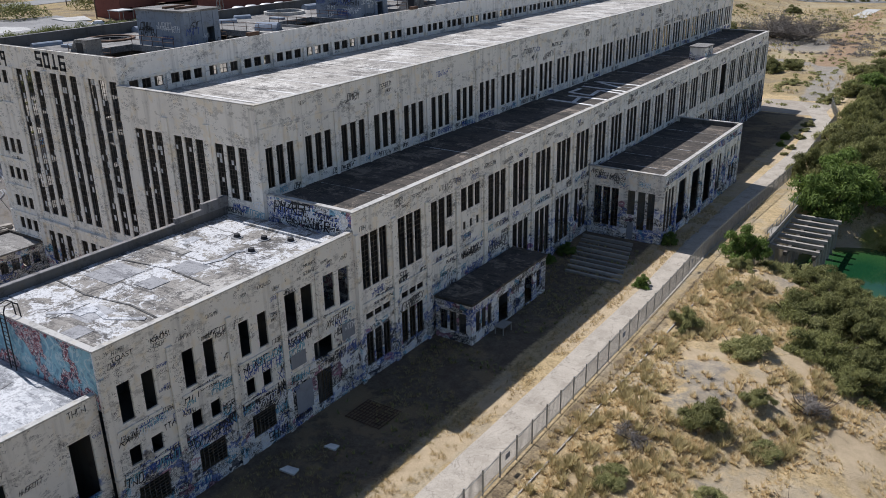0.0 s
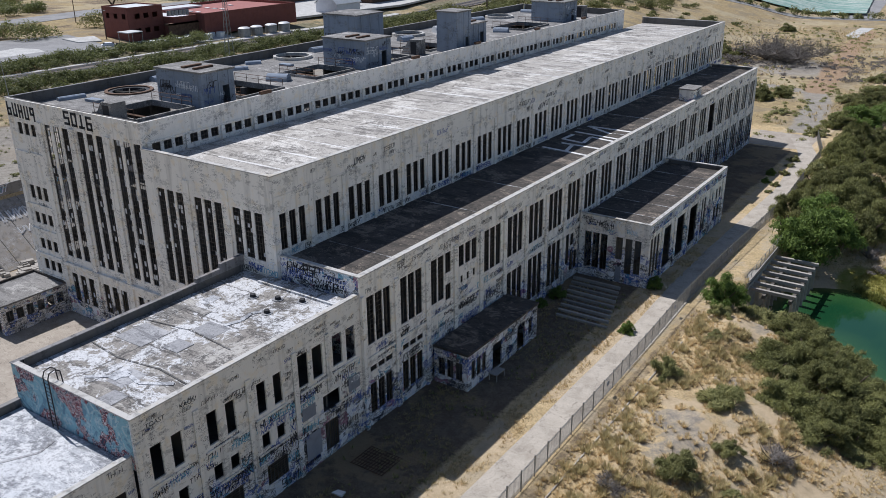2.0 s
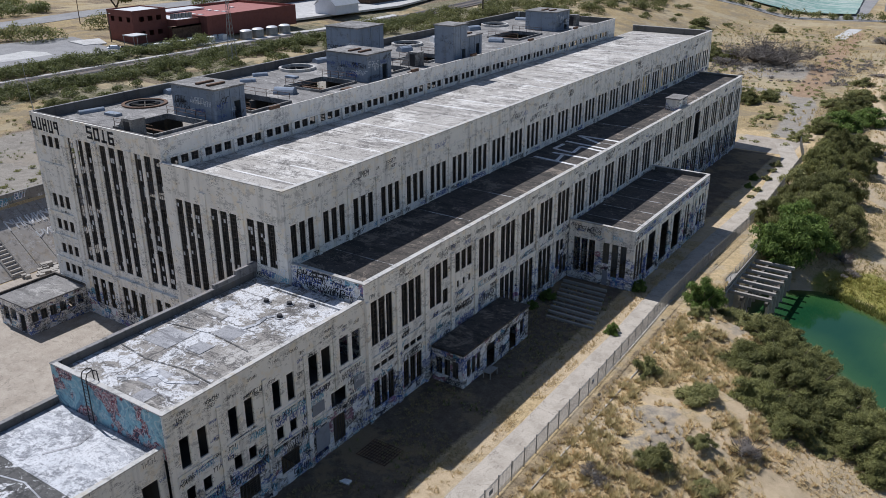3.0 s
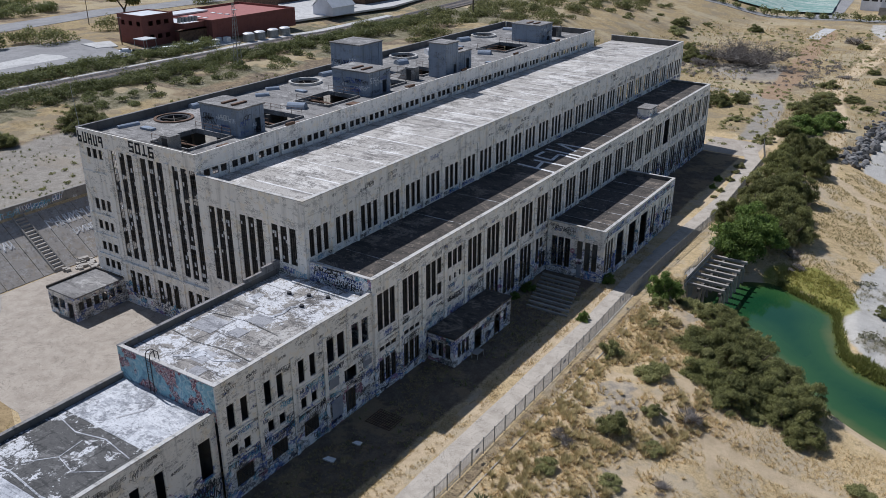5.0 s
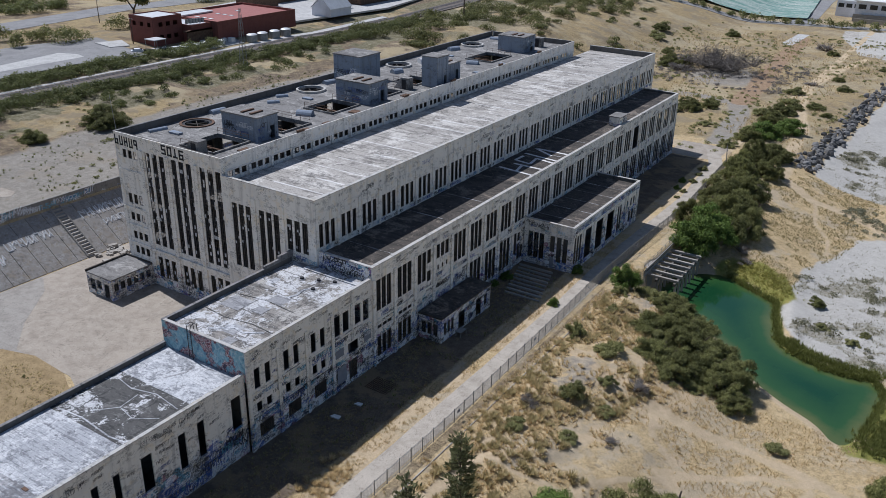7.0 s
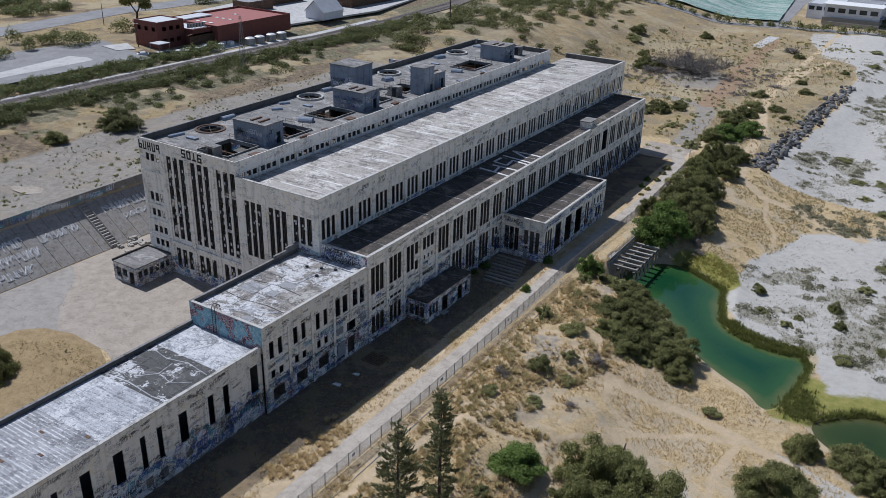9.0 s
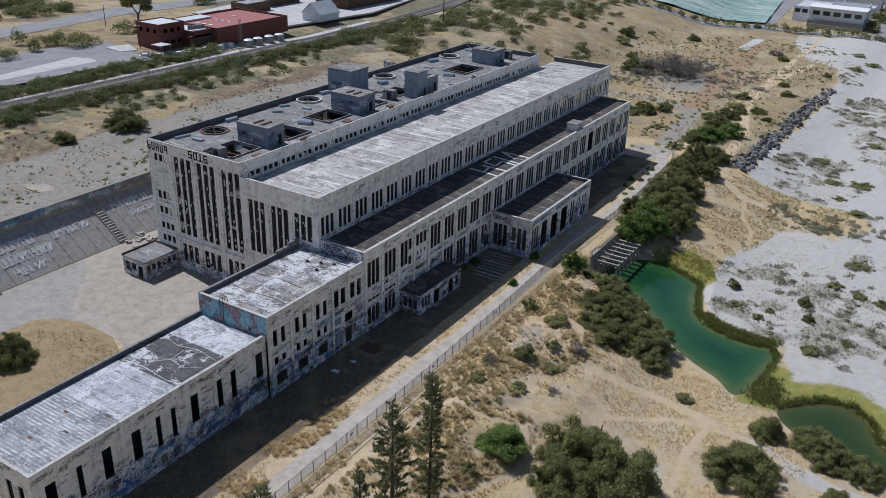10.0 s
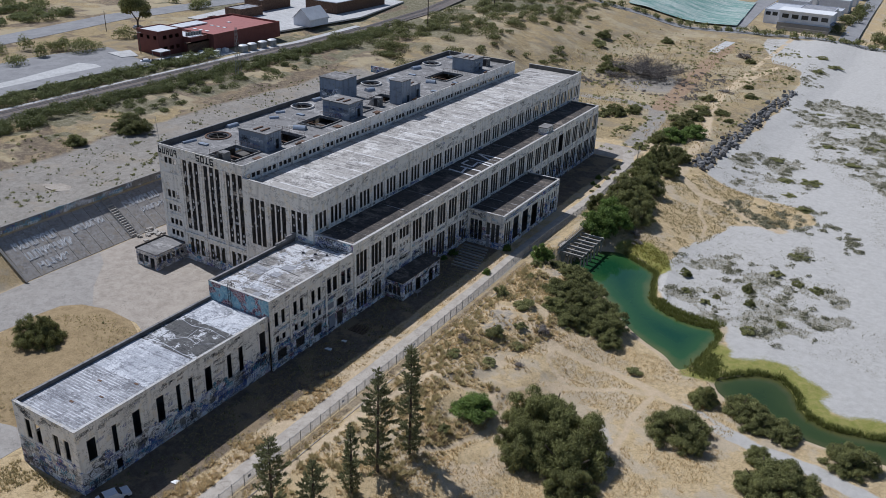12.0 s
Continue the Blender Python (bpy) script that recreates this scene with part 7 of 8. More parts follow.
tufts("dune_grass", scatter(15000, 24, 60, 68, 128, 12, lambda x, y: (fractal(x, y, 5, 54) > 0.42) & clear_of_paths(x, y) & (inside(x, y, BEACH) < 0.5)), 0.30, 12, m_tussock, "short golden tufts of grass beside the lagoon", 9, 0.11)
tufts("lawn_grass", [(x, y, 0.55) for x, y in np.random.default_rng(14).uniform((-46, -60), (-19, -27), (2600, 2)).tolist() if math.hypot((x + 32) / 17, (y + 42) / 17) < 0.95], 0.26, 14, m_tussock, "short dry grass on the yard mound", 10, 0.08)
tufts("tussocks", scatter(420, 7.6, 12.0, -58, -16, 15, lambda x, y: fractal(x, y, 5, 58) > 0.48), 0.5, 15, m_straw, "dry grass clumps beside the path", 80, 0.05)
tufts("tussocks", scatter(380, 18.2, 27, -30, 52, 24, lambda x, y: (fractal(x, y, 3, 91) > 0.5) & clear_of_paths(x, y)), 0.42, 24, m_straw, "pale straw grass clumps on the dune", 50, 0.08)
tufts("forecourt_grass", scatter(5200, 0.8, 10.0, -58, 42, 16, lambda x, y: fractal(x, y, 7, 59) > 0.47), 0.24, 16, m_tussock, "thin dry grass over the shaded forecourt", 14, 0.06)
tufts("verge_grass", scatter(2600, 9.2, 11.8, -66, 60, 3, lambda x, y: fractal(x, y, 3, 55) > 0.4), 0.24, 3, m_straw, "dry yellow grass along the path's verge", 16, 0.07)
tufts("wing_grass", scatter(1500, -15, 3, -68, -60.6, 44, lambda x, y: fractal(x, y, 4, 95) > 0.44), 0.34, 44, m_tussock, "dry weeds and grass at the foot of the end wall", 12, 0.1)
tufts("weeds", scatter(1500, 0.6, 9.0, -58, 40, 4, lambda x, y: fractal(x, y, 4, 57) > 0.55), 0.3, 4, m_dune, "low weeds on the shaded bare ground", 7)
tufts("beach_grass", scatter(52000, 30, 96, 40, 320, 5, lambda x, y: (scrubby(x, y) + 0.25 * vnoise(x, y, 0.9, 4) > 0.75) & (inside(x, y, BEACH) > 0)), 0.36, 5, m_beach, "grey-green grass patches on white sand", 10, 0.07)
tufts("beach_grass", scatter(22000, 36, 108, 44, 260, 55, lambda x, y: (inside(x, y, BEACH) > 2) & (to_line(x, y, BEACH_TRACK) > 7.5) & (fractal(x, y, 7, 91) > 0.46)), 0.24, 55, m_beach, "scattered single tufts on white sand", 9, 0.08)


def fringe(line, per_metre, width, seed):
    """Spots in a band along a shore, given by points."""
    rng = np.random.default_rng(seed)
    out = []
    for (ax, ay), (bx, by) in zip(line, line[1:]):
        n = int(math.hypot(bx - ax, by - ay) * per_metre)
        t = rng.random(n)
        out.append(np.stack([ax + (bx - ax) * t, ay + (by - ay) * t], 1) + rng.normal(size=(n, 2)) * width)
    xy = np.concatenate(out)
    z = np.maximum(ground_height(xy[:, 0], xy[:, 1]), -5.05)
    wet = np.maximum(inside(xy[:, 0], xy[:, 1], POND), inside(xy[:, 0], xy[:, 1], POOL))
    return np.column_stack([xy, z])[wet < 0.7]


EAST_SHORE = [(29.5, 68.8), (33, 66.6), (36.7, 64.4), (39.8, 62.4), (41.3, 56.2), (43.2, 49.6), (45.2, 47.0), (48, 45.5), (50.7, 44.5), (54.2, 44.2), (57.7, 45.0), (59.8, 42.2), (59.5, 37.0), (59.1, 32.5), (58.6, 28)]
POOL_SHORE = [(62.6, 26.2), (64.6, 28.5), (69, 32.6), (73.5, 33.4), (76.8, 29.8), (78.2, 26), (80.4, 23.4), (83.9, 22.4), (88.1, 23.3), (94, 25), (112, 27.6)]
tufts("reeds", np.concatenate([fringe(EAST_SHORE, 17, 0.3, 6), fringe(POOL_SHORE, 17, 0.28, 66)]), 0.7, 6, m_reed, "green reeds fringing the lagoon", 9, 0.07)
tufts("marsh_grass", np.concatenate([fringe([(58.6, 27.5), (60.5, 26.2), (61.6, 28), (60.6, 33)], 60, 1.0, 68), fringe([(44, 49.5), (49, 46.5), (54, 45.4), (58.5, 46.3)], 60, 0.7, 69)]), 0.5, 67, m_reed, "low green marsh grass between lagoon and pool", 10, 0.08)
tufts("marsh_grass", fringe([(29.8, 70), (34, 70.2), (38, 68), (40.2, 64)], 55, 1.4, 70), 0.4, 71, leafy("golden_marsh_blades", (0.34, 0.33, 0.09), (0.58, 0.52, 0.17), 0.7, 0.4), "golden-green grass at the lagoon's head", 10, 0.08)
tufts("plateau_grass", scatter(1400, -104, -73, -30, 110, 7, lambda x, y: fractal(x, y, 7, 61) > 0.48), 0.36, 7, m_scrub, "scattered low scrub on bare plateau ground", 26, 0.07)
tufts("field_grass", scatter(6000, -60, 30, 128, 330, 8, lambda x, y: fractal(x, y, 12, 63) > 0.5), 0.7, 8, m_straw, "dry tussocks in the northern field", 6)


def thicket(name, spots, seed, material, label, leaf=0.24, per=230):
    """A far belt of bushes, too many to count."""
    rng = np.random.default_rng(seed)
    vs = []
    for x, y, r, h in spots:
        lumps = [(rng.uniform(-0.6, 0.6) * r, rng.uniform(-0.6, 0.6) * r, h * rng.uniform(0.15, 0.5), r * 0.6, r * 0.6, h * 0.48) for _ in range(4)]
        v, _ = leaf_cloud(lumps, int(per * r * 0.7), leaf, int(rng.integers(1e6)), 0, 0.7)
        vs.append(v + np.array([x, y, gz(x, y)]))
    v = np.concatenate(vs)
    ob = part(name, mesh_of(v, np.arange(len(v)).reshape(-1, 4), name), material)
    return tagged(ob, label, "bushes", "", "stuff")


rg = np.random.default_rng(3)
belt = [(rg.uniform(-128, -119.5), y + rg.uniform(-1, 1), rg.uniform(1.7, 2.9), rg.uniform(1.6, 3.2)) for y in np.arange(-30, 190, 0.75)]
thicket("trackside_bushes", belt, 1, m_scrub, "dense belt of olive bushes beside the railway")
belt = [(rg.uniform(-146, -139.8), y + rg.uniform(-1, 1), rg.uniform(1.7, 2.9), rg.uniform(1.6, 3.2)) for y in np.arange(-20, 108, 0.8)]
thicket("trackside_bushes", belt, 2, m_scrub, "dense belt of green bushes beyond the railway")
belt = [(rg.uniform(-119, -108), y, rg.uniform(1.4, 2.6), rg.uniform(1.0, 2.2)) for y in rg.uniform(35, 130, 34)]
thicket("bank_bushes", belt, 3, m_scrub, "patchy yellow-green bushes on the railway bank")
belt = [(x, y, rg.uniform(2.2, 4.2), rg.uniform(2.0, 4.2)) for x, y in zip(rg.uniform(-130, -84, 190), rg.uniform(150, 350, 190))]
belt += [(x, y, rg.uniform(1.6, 3.2), rg.uniform(1.2, 2.6)) for x, y in zip(rg.uniform(-86, -56, 40), rg.uniform(150, 320, 40))]
thicket("dune_bushes", belt, 4, m_olive, "dark coastal bushes over the northern dune", 0.3, 210)
belt = [(x, y, rg.uniform(1.5, 2.6), rg.uniform(1.5, 2.8)) for x, y in zip(rg.uniform(-76, -56, 26), rg.uniform(122, 150, 26))]
thicket("dune_bushes", belt, 5, m_dune, "olive bushes behind the boiler house")
belt = [(x, 368 + 0.19 * (x + 40) + rg.uniform(-3, 2), rg.uniform(2.2, 4.0), rg.uniform(2.5, 5.0)) for x in np.arange(-120, 70, 6.5)]
thicket("roadside_trees", belt, 6, m_olive, "small street trees along the far road", 0.5, 120)
belt = [(x, y, rg.uniform(3, 6), rg.uniform(3, 6)) for x, y in zip(rg.uniform(-330, -215, 60), rg.uniform(60, 330, 60)) if abs(x + 0.3 * y + 195) > 12]
belt += [(x, y, rg.uniform(3, 5), rg.uniform(4, 6.5)) for x, y in ((-177, 52), (-185, 71), (-184, 76), (-176, 75), (-178, 81), (-192, 66), (-181, 63), (-196, 58), (-183, 101))]
thicket("far_trees", belt, 7, m_olive, "dark trees and scrub beyond the railway", 0.36, 260)
belt = [(x, y, rg.uniform(2.5, 4.5), rg.uniform(4, 7)) for x, y in zip(np.r_[rg.uniform(26, 32, 16), rg.uniform(46, 60, 22)], np.r_[rg.uniform(400, 520, 16), rg.uniform(395, 540, 22)])]
thicket("street_trees", belt, 8, m_olive, "rows of street trees by the far houses", 0.5, 120)

belt = [(x, y, rg.uniform(2.5, 5), rg.uniform(2, 4.5)) for x, y in zip(rg.uniform(-300, -235, 110), rg.uniform(20, 120, 110))]
thicket("far_scrub", belt, 17, m_scrub, "green scrub on the far western dunes", 0.4, 220)
xs, ys = rg.uniform(32, 96, 4200), rg.uniform(40, 300, 4200)
ok = (scrubby(xs, ys) > 0.8) & (fractal(xs, ys, 3, 72) > 0.47) & (inside(xs, ys, BEACH) > 0)
belt = [(x, y, rg.uniform(0.4, 1.5), rg.uniform(0.3, 0.8)) for x, y in zip(xs[ok], ys[ok])]
thicket("beach_scrub", belt, 18, m_mat, "low grey-green mounds of beach scrub on white sand", 0.2, 120)
xs, ys = rg.uniform(42, 80, 500), rg.uniform(94, 126, 500)
ok = (to_line(xs, ys, [(44, 112), (60, 112), (78, 106)]) < 7) & (fractal(xs, ys, 4, 73) > 0.45)
belt = [(x, y, rg.uniform(0.5, 1.4), rg.uniform(0.3, 0.9)) for x, y in zip(xs[ok], ys[ok])]
thicket("beach_scrub", belt, 19, m_mat, "olive scrub on the dry bank above the sand", 0.2, 120)

xs, ys = rg.uniform(-58, 30, 1300), rg.uniform(128, 345, 1300)
ok = fractal(xs, ys, 15, 81) > 0.47
belt = [(x, y, rg.uniform(0.3, 1.1), rg.uniform(0.3, 0.9)) for x, y in zip(xs[ok], ys[ok])]
thicket("field_scrub", belt, 20, m_dune, "low olive scrub over the dry northern field", 0.22, 110)
xs, ys = rg.uniform(-44, 8, 420), rg.uniform(205, 262, 420)
ok = fractal(xs, ys, 9, 82) > 0.45
belt = [(x, y, rg.uniform(0.4, 1.4), rg.uniform(0.4, 1.0)) for x, y in zip(xs[ok], ys[ok])]
thicket("twig_scrub", belt, 21, m_grey, "low grey dead scrub round the bare tree", 0.2, 110)
xs, ys = rg.uniform(-122, -74, 700), rg.uniform(-30, 130, 700)
ok = fractal(xs, ys, 10, 83) > 0.54
belt = [(x, y, rg.uniform(0.3, 0.9), rg.uniform(0.2, 0.6)) for x, y in zip(xs[ok], ys[ok])]
thicket("plateau_scrub", belt, 22, m_dune, "low dry scrub on the plateau", 0.2, 110)

tree = thing("gum_tree", (-185.6, 109, gz(-185.6, 109)), "tall spreading gum tree beside the brick factory", "tree")
part("trunk", Boxes().bar((0, 0, -0.2), (0.6, 0.2, 5.5), 0.5, 0.35, 7).bar((0.6, 0.2, 5.5), (3.0, 0.5, 9), 0.3, 0.15, 6).bar((0.6, 0.2, 5.5), (-2.4, -0.6, 9.5), 0.28, 0.14, 6), m_bark, tree, "", tree.location)
part("crown", mesh_of(*leaf_cloud([(2.8, 0.6, 10.5, 3.4, 3.4, 3.0), (-2.8, -0.6, 11, 3.6, 3.2, 3.2), (0, 0, 13.5, 3.4, 3.4, 2.6), (4.4, 1, 8, 2.2, 2.2, 1.8), (-4.6, 0, 8.6, 2.2, 2.2, 2.0)], 5200, 0.5, 77), "crown"), m_olive, tree, "", tree.location)

# ---- fence along the path ----
FENCE = [(15.9, -78), (16.0, -30), (16.1, -7), (15.6, 19), (15.3, 30), (14.9, 41), (15.0, 55), (16.0, 83), (14.3, 118), (10.8, 131)]
fence = thing("fence", (15.5, 20, 0), "grey steel picket fence along the dune side of the path", "fence")
panel = Boxes()
for z in (0.25, 1.8):
    panel.box(0, -0.02, z, 2.42, 0.02, z + 0.05)
for k in range(1, 17):
    panel.box(2.42 * k / 17 - 0.011, -0.011, 0.1, 2.42 * k / 17 + 0.011, 0.011, 2.0)
panel_mesh = panel.mesh("panel")
rail_mesh = Boxes().box(0, -0.02, 0, 2.42, 0.02, 0.05).mesh("rail")
picket_mesh = Boxes().box(-0.011, -0.011, 0.1, 0.011, 0.011, 2.0).mesh("picket")
post_mesh = Boxes().box(-0.04, -0.04, -0.3, 0.04, 0.04, 2.12).mesh("post")
sign_mesh = Boxes().box(0.7, -0.035, 1.0, 1.3, -0.025, 1.45).mesh("sign")
run = 0.0
n_post = 0
for (ax, ay), (bx, by) in zip(FENCE, FENCE[1:]):
    length = math.hypot(bx - ax, by - ay)
    turn = math.atan2(by - ay, bx - ax)
    k = max(1, round(length / 2.42))
    for i in range(k):
        x, y = ax + (bx - ax) * i / k, ay + (by - ay) * i / k
        z = max(gz(x, y), 0.0)
        part("post", post_mesh, m_galv, fence, "", (x, y, z), (0, 0, turn))
        if -14 < y < 28:
            pn = part("rail", rail_mesh, m_galv, fence, "", (x, y, z + 0.25), (0, 0, turn))
            pn.scale = (length / k / 2.42, 1, 1)
            pn = part("rail", rail_mesh, m_galv, fence, "", (x, y, z + 1.8), (0, 0, turn))
            pn.scale = (length / k / 2.42, 1, 1)
            for m in range(1, 17):
                part("picket", picket_mesh, m_galv, fence, "", (x + (bx - ax) / k * m / 17, y + (by - ay) / k * m / 17, z), (0, 0, turn))
        else:
            pn = tagged(part("panel", panel_mesh, m_galv, fence, "", (x, y, z), (0, 0, turn)), "", "", "", "stuff")
            pn.scale = (length / k / 2.42, 1, 1)
        if n_post % 9 == 4:
            part("sign", sign_mesh, m_board, fence, "small weathered sign plate", (x, y, z), (0, 0, turn))
        n_post += 1
kerb = thing("kerb_line", (18.4, -10, -0.2), "thin half-buried concrete kerb in the dune grass", "kerb", "", "structure")
for i in range(30):
    y = -70 + 3.4 * i
    part("kerb_stone", Boxes().box(17.95, y, gz(18, y + 1.7) - 0.3, 18.07, y + 3.35, gz(18, y + 1.7) + 0.1), m_kerb, kerb)

# ---- water intake: walkway and beams over the lagoon ----
intake = thing("intake_deck", (17.6, 60, -0.6), "concrete walkway with rows of pale beams over the water", "walkway")
part("deck", Boxes().box(15.6, 51.8, -0.5, 19.4, 69.2, -0.15), m_kerb, intake)
part("retaining_face", Boxes().box(18.9, 51.8, -6.0, 19.35, 69.2, -0.92), m_kerb, intake)
for i in range(7):
    y = 53.2 + 2.1 * i
    part("beam", Boxes().box(19.36, y, -1.6, 25.0, y + 0.42, -1.2), m_kerb, intake)
    for x in (21.2, 24.4):
        part("pier_post", Boxes().box(x, y + 0.06, -6.2, x + 0.36, y + 0.36, -2.12), m_kerb, intake)
for x in (21.1, 24.3):
    part("girder", Boxes().box(x, 52.6, -2.1, x + 0.4, 67.2, -1.62), m_frame, intake)
rail = Boxes()
for i in range(9):
    y = 52 + 2.1 * i
    rail.bar((19.2, y, -0.15), (19.2, y, 1.0), 0.04)
for z in (0.45, 1.0):
    rail.bar((19.2, 52, z), (19.2, 69, z), 0.03)
part("guard_rail", rail, m_galv, intake)

# ---- ground beams in front of the annex, litter ----
for i in range(9):
    y = 30.2 + 1.33 * i
    x0 = 3.6 - 3.0 * i / 8
    b = thing("ground_beam", (x0 + 3, y, 0), "long weathered concrete beam lying on shaded ground", "beam", "beams on the ground beside the annex")
    part("beam", Boxes().box(x0, y, -0.1, x0 + 6.3, y + 0.3, 0.26 + 0.04 * (i % 3)), m_kerb, b)
for x, y, w, l, lab in ((6.9, -52.0, 1.0, 0.9, "white"), (3.4, -8.6, 1.0, 0.7, "pale"), (2.6, -12.4, 1.3, 0.8, "blue-white")):
    s = thing("litter_sheet", (x, y, 0), lab + " crumpled sheet of litter on the ground", "litter", "litter by the wall")
    part("sheet", Boxes().prism([(x, y), (x + w, y + 0.1), (x + w * 0.9, y + l), (x + 0.2, y + l * 0.8)], 0.02, 0.16), m_white, s)
grate = thing("steel_grate", (3.6, -3.2, 0), "rusty steel grating lying on the ground", "grate")
long_bar = Boxes().box(0, 0, 0, 0.06, 2.8, 0.05).mesh("bar")
cross_bar = Boxes().box(0, 0, 0, 3.4, 0.06, 0.03).mesh("bar")
for k in range(12):
    part("bar", long_bar, m_rust, grate, "", (2.0 + 0.3 * k, -4.6, 0.02))
for k in range(8):
    part("bar", cross_bar, m_rust, grate, "", (2.0, -4.6 + 0.4 * k, 0.07))
bench = thing("broken_table", (5.0, 14.4, 0), "broken pale timber table frame beside the porch", "table")
part("top", Boxes().box(4.6, 13.6, 0.72, 5.6, 15.2, 0.8), m_kerb, bench)
for x, y in ((4.65, 13.65), (5.5, 13.65), (4.65, 15.1), (5.5, 15.1)):
    part("leg", Boxes().box(x, y, 0, x + 0.08, y + 0.08, 0.72), m_kerb, bench)
for k in range(26):
    rr = random.Random(k)
    x, y, s = rr.uniform(-62.6, -58.4), rr.uniform(0.5, 6.0), rr.uniform(0.25, 0.6)
    rb = thing("rubble", (x, y, 0), "broken lump of concrete rubble", "rubble", "rubble at the foot of the stairs")
    hh = max(0.05, 0.5 * (-61 - x))
    part("lump", Boxes().prism([(x - s, y - s * 0.6), (x + s * 0.7, y - s), (x + s, y + s * 0.5), (x - s * 0.3, y + s)], 0.0, hh + s * 0.7), m_kerb, rb)

# ---- rocks along the beach ----
rocks = thing("rock_wall", (31, 200, -4), "long ridge of dark grey boulders beside the beach", "rocks")
rr = random.Random(8)
rock_meshes = []
for k in range(6):
    b = bmesh.new()
    bmesh.ops.create_icosphere(b, subdivisions=1, radius=1)
    for v in b.verts:
        v.co *= rr.uniform(0.7, 1.25)
        v.co.z *= 0.75
    me = bpy.data.meshes.new("boulder")
    b.to_mesh(me)
    b.free()
    rock_meshes.append(me)
for k in range(300):
    y = 131 + 122 * (k / 300) ** 1.25 + rr.uniform(-0.6, 0.6)
    x = 29.4 + 0.034 * (y - 131) + rr.gauss(0, 1.25)
    s = rr.uniform(0.45, 1.15)
    ob = part("boulder", rock_meshes[k % 6], m_rock, rocks, "", (x, y, gz(x, y) + 0.25 * s), (rr.uniform(0, 6), rr.uniform(0, 1), rr.uniform(0, 6)))
    ob.scale = (s, s, s)

# ---- railway, roads and works beyond the bank ----
strip("railway_bed", [(-134, -200), (-133.5, 50), (-132.5, 120), (-133.5, 190), (-138, 245), (-148, 300), (-175, 380)], 8.0, m_ballast, "brown stone ballast of a two-track railway", "railway", 0.35)
rails = thing("railway_track", (-133.5, 50, 11), "steel rails of a double railway track", "railway track", "", "structure")
TRACK = [(-134, -150), (-133.5, 50), (-132.5, 120), (-133.5, 190), (-138, 245), (-148, 300)]
for off in (-2.6, -1.53, 1.53, 2.6):
    b = Boxes()
    for (ax, ay), (bx, by) in zip(TRACK, TRACK[1:]):
        n = max(1, int(abs(by - ay) / 14))
        for i in range(n):
            p = [(ax + (bx - ax) * t + off, ay + (by - ay) * t) for t in (i / n, (i + 1) / n)]
            b.bar((p[0][0], p[0][1], gz(*p[0]) + 0.46), (p[1][0], p[1][1], gz(*p[1]) + 0.46), 0.07, None, 4)
    part("rail", b, m_galv, rails)
strip("service_track", [(-139, -150), (-137.6, 50), (-137, 95), (-138, 140), (-140, 190)], 2.6, m_slab, "pale gravel track beside the railway", "track", 0.25)
strip("west_road", [(-200, -60), (-213, 60), (-218, 100), (-222.5, 130), (-222, 165), (-217, 215), (-202, 280), (-175, 370)], 14.0, m_road, "wide grey road beyond the railway", "road", 0.12)
strip("west_lot", [(-163, -60), (-164, 20), (-165, 62), (-160, 84)], 34.0, m_road, "grey asphalt lot beyond the railway", "pavement", 0.1, "structure", 0.12, 8)


def ground_slab(name, ring, material, label, lift=0.16, rings=7):
    """A thin slab that follows the ground inside an outline."""
    cx, cy = sum(x for x, _ in ring) / len(ring), sum(y for _, y in ring) / len(ring)
    fine = [(ax + (bx - ax) * k / 6, ay + (by - ay) * k / 6) for (ax, ay), (bx, by) in zip(ring, ring[1:] + ring[:1]) for k in range(6)]
    m = len(fine)
    flat = [(cx, cy)] + [(cx + (x - cx) * r / rings, cy + (y - cy) * r / rings) for r in range(1, rings + 1) for x, y in fine]
    v = [(x, y, float(z) + lift) for (x, y), z in zip(flat, gz_many(flat))]
    v += [(x, y, z - lift - 0.3) for x, y, z in v[-m:]]
    f = [(0, 1 + i, 1 + (i + 1) % m) for i in range(m)]
    f += [(1 + r * m + i, 1 + (r + 1) * m + i, 1 + (r + 1) * m + (i + 1) % m, 1 + r * m + (i + 1) % m) for r in range(rings) for i in range(m)]
    return tagged(part(name, solid(v, f, name), material), label, "slab", "", "structure")


ground_slab("lot_slab", [(-158.7, 20), (-159.5, 40), (-163.2, 65.3), (-158, 68), (-149.7, 66.8), (-151.5, 58), (-149.2, 47.3), (-151.8, 29.2), (-150, 20)], m_slab, "bleached concrete slab of a vanished building", 0.3)
ground_slab("lot_slab", [(-168.6, 81.1), (-166.4, 89.1), (-158.0, 85.6), (-159.9, 79.9)], m_slab, "small bleached concrete slab in dry grass", 0.3)
slab_z = gz(-84, -2.5)
tagged(part("plateau_slab", Boxes().prism([(-89.4, -3.3), (-86, -4.8), (-80.5, -4.6), (-78.8, -2.6), (-80.2, -0.8), (-84, -0.9), (-87.5, -0.2)], slab_z - 0.8, slab_z + 0.05), m_yard), "broken pale concrete slab on the plateau", "slab", "", "structure")
WZ = gz(-160, 110)

ground_slab("works_apron", [(-152, 86), (-144.5, 87), (-141.5, 100), (-140.8, 116), (-145.6, 117), (-148.8, 101)], m_slab, "bleached concrete apron of the brick works", 0.25)
works = thing("brick_works", (-158, 118, WZ), "red brick factory with flat red roof and service pipes", "building")


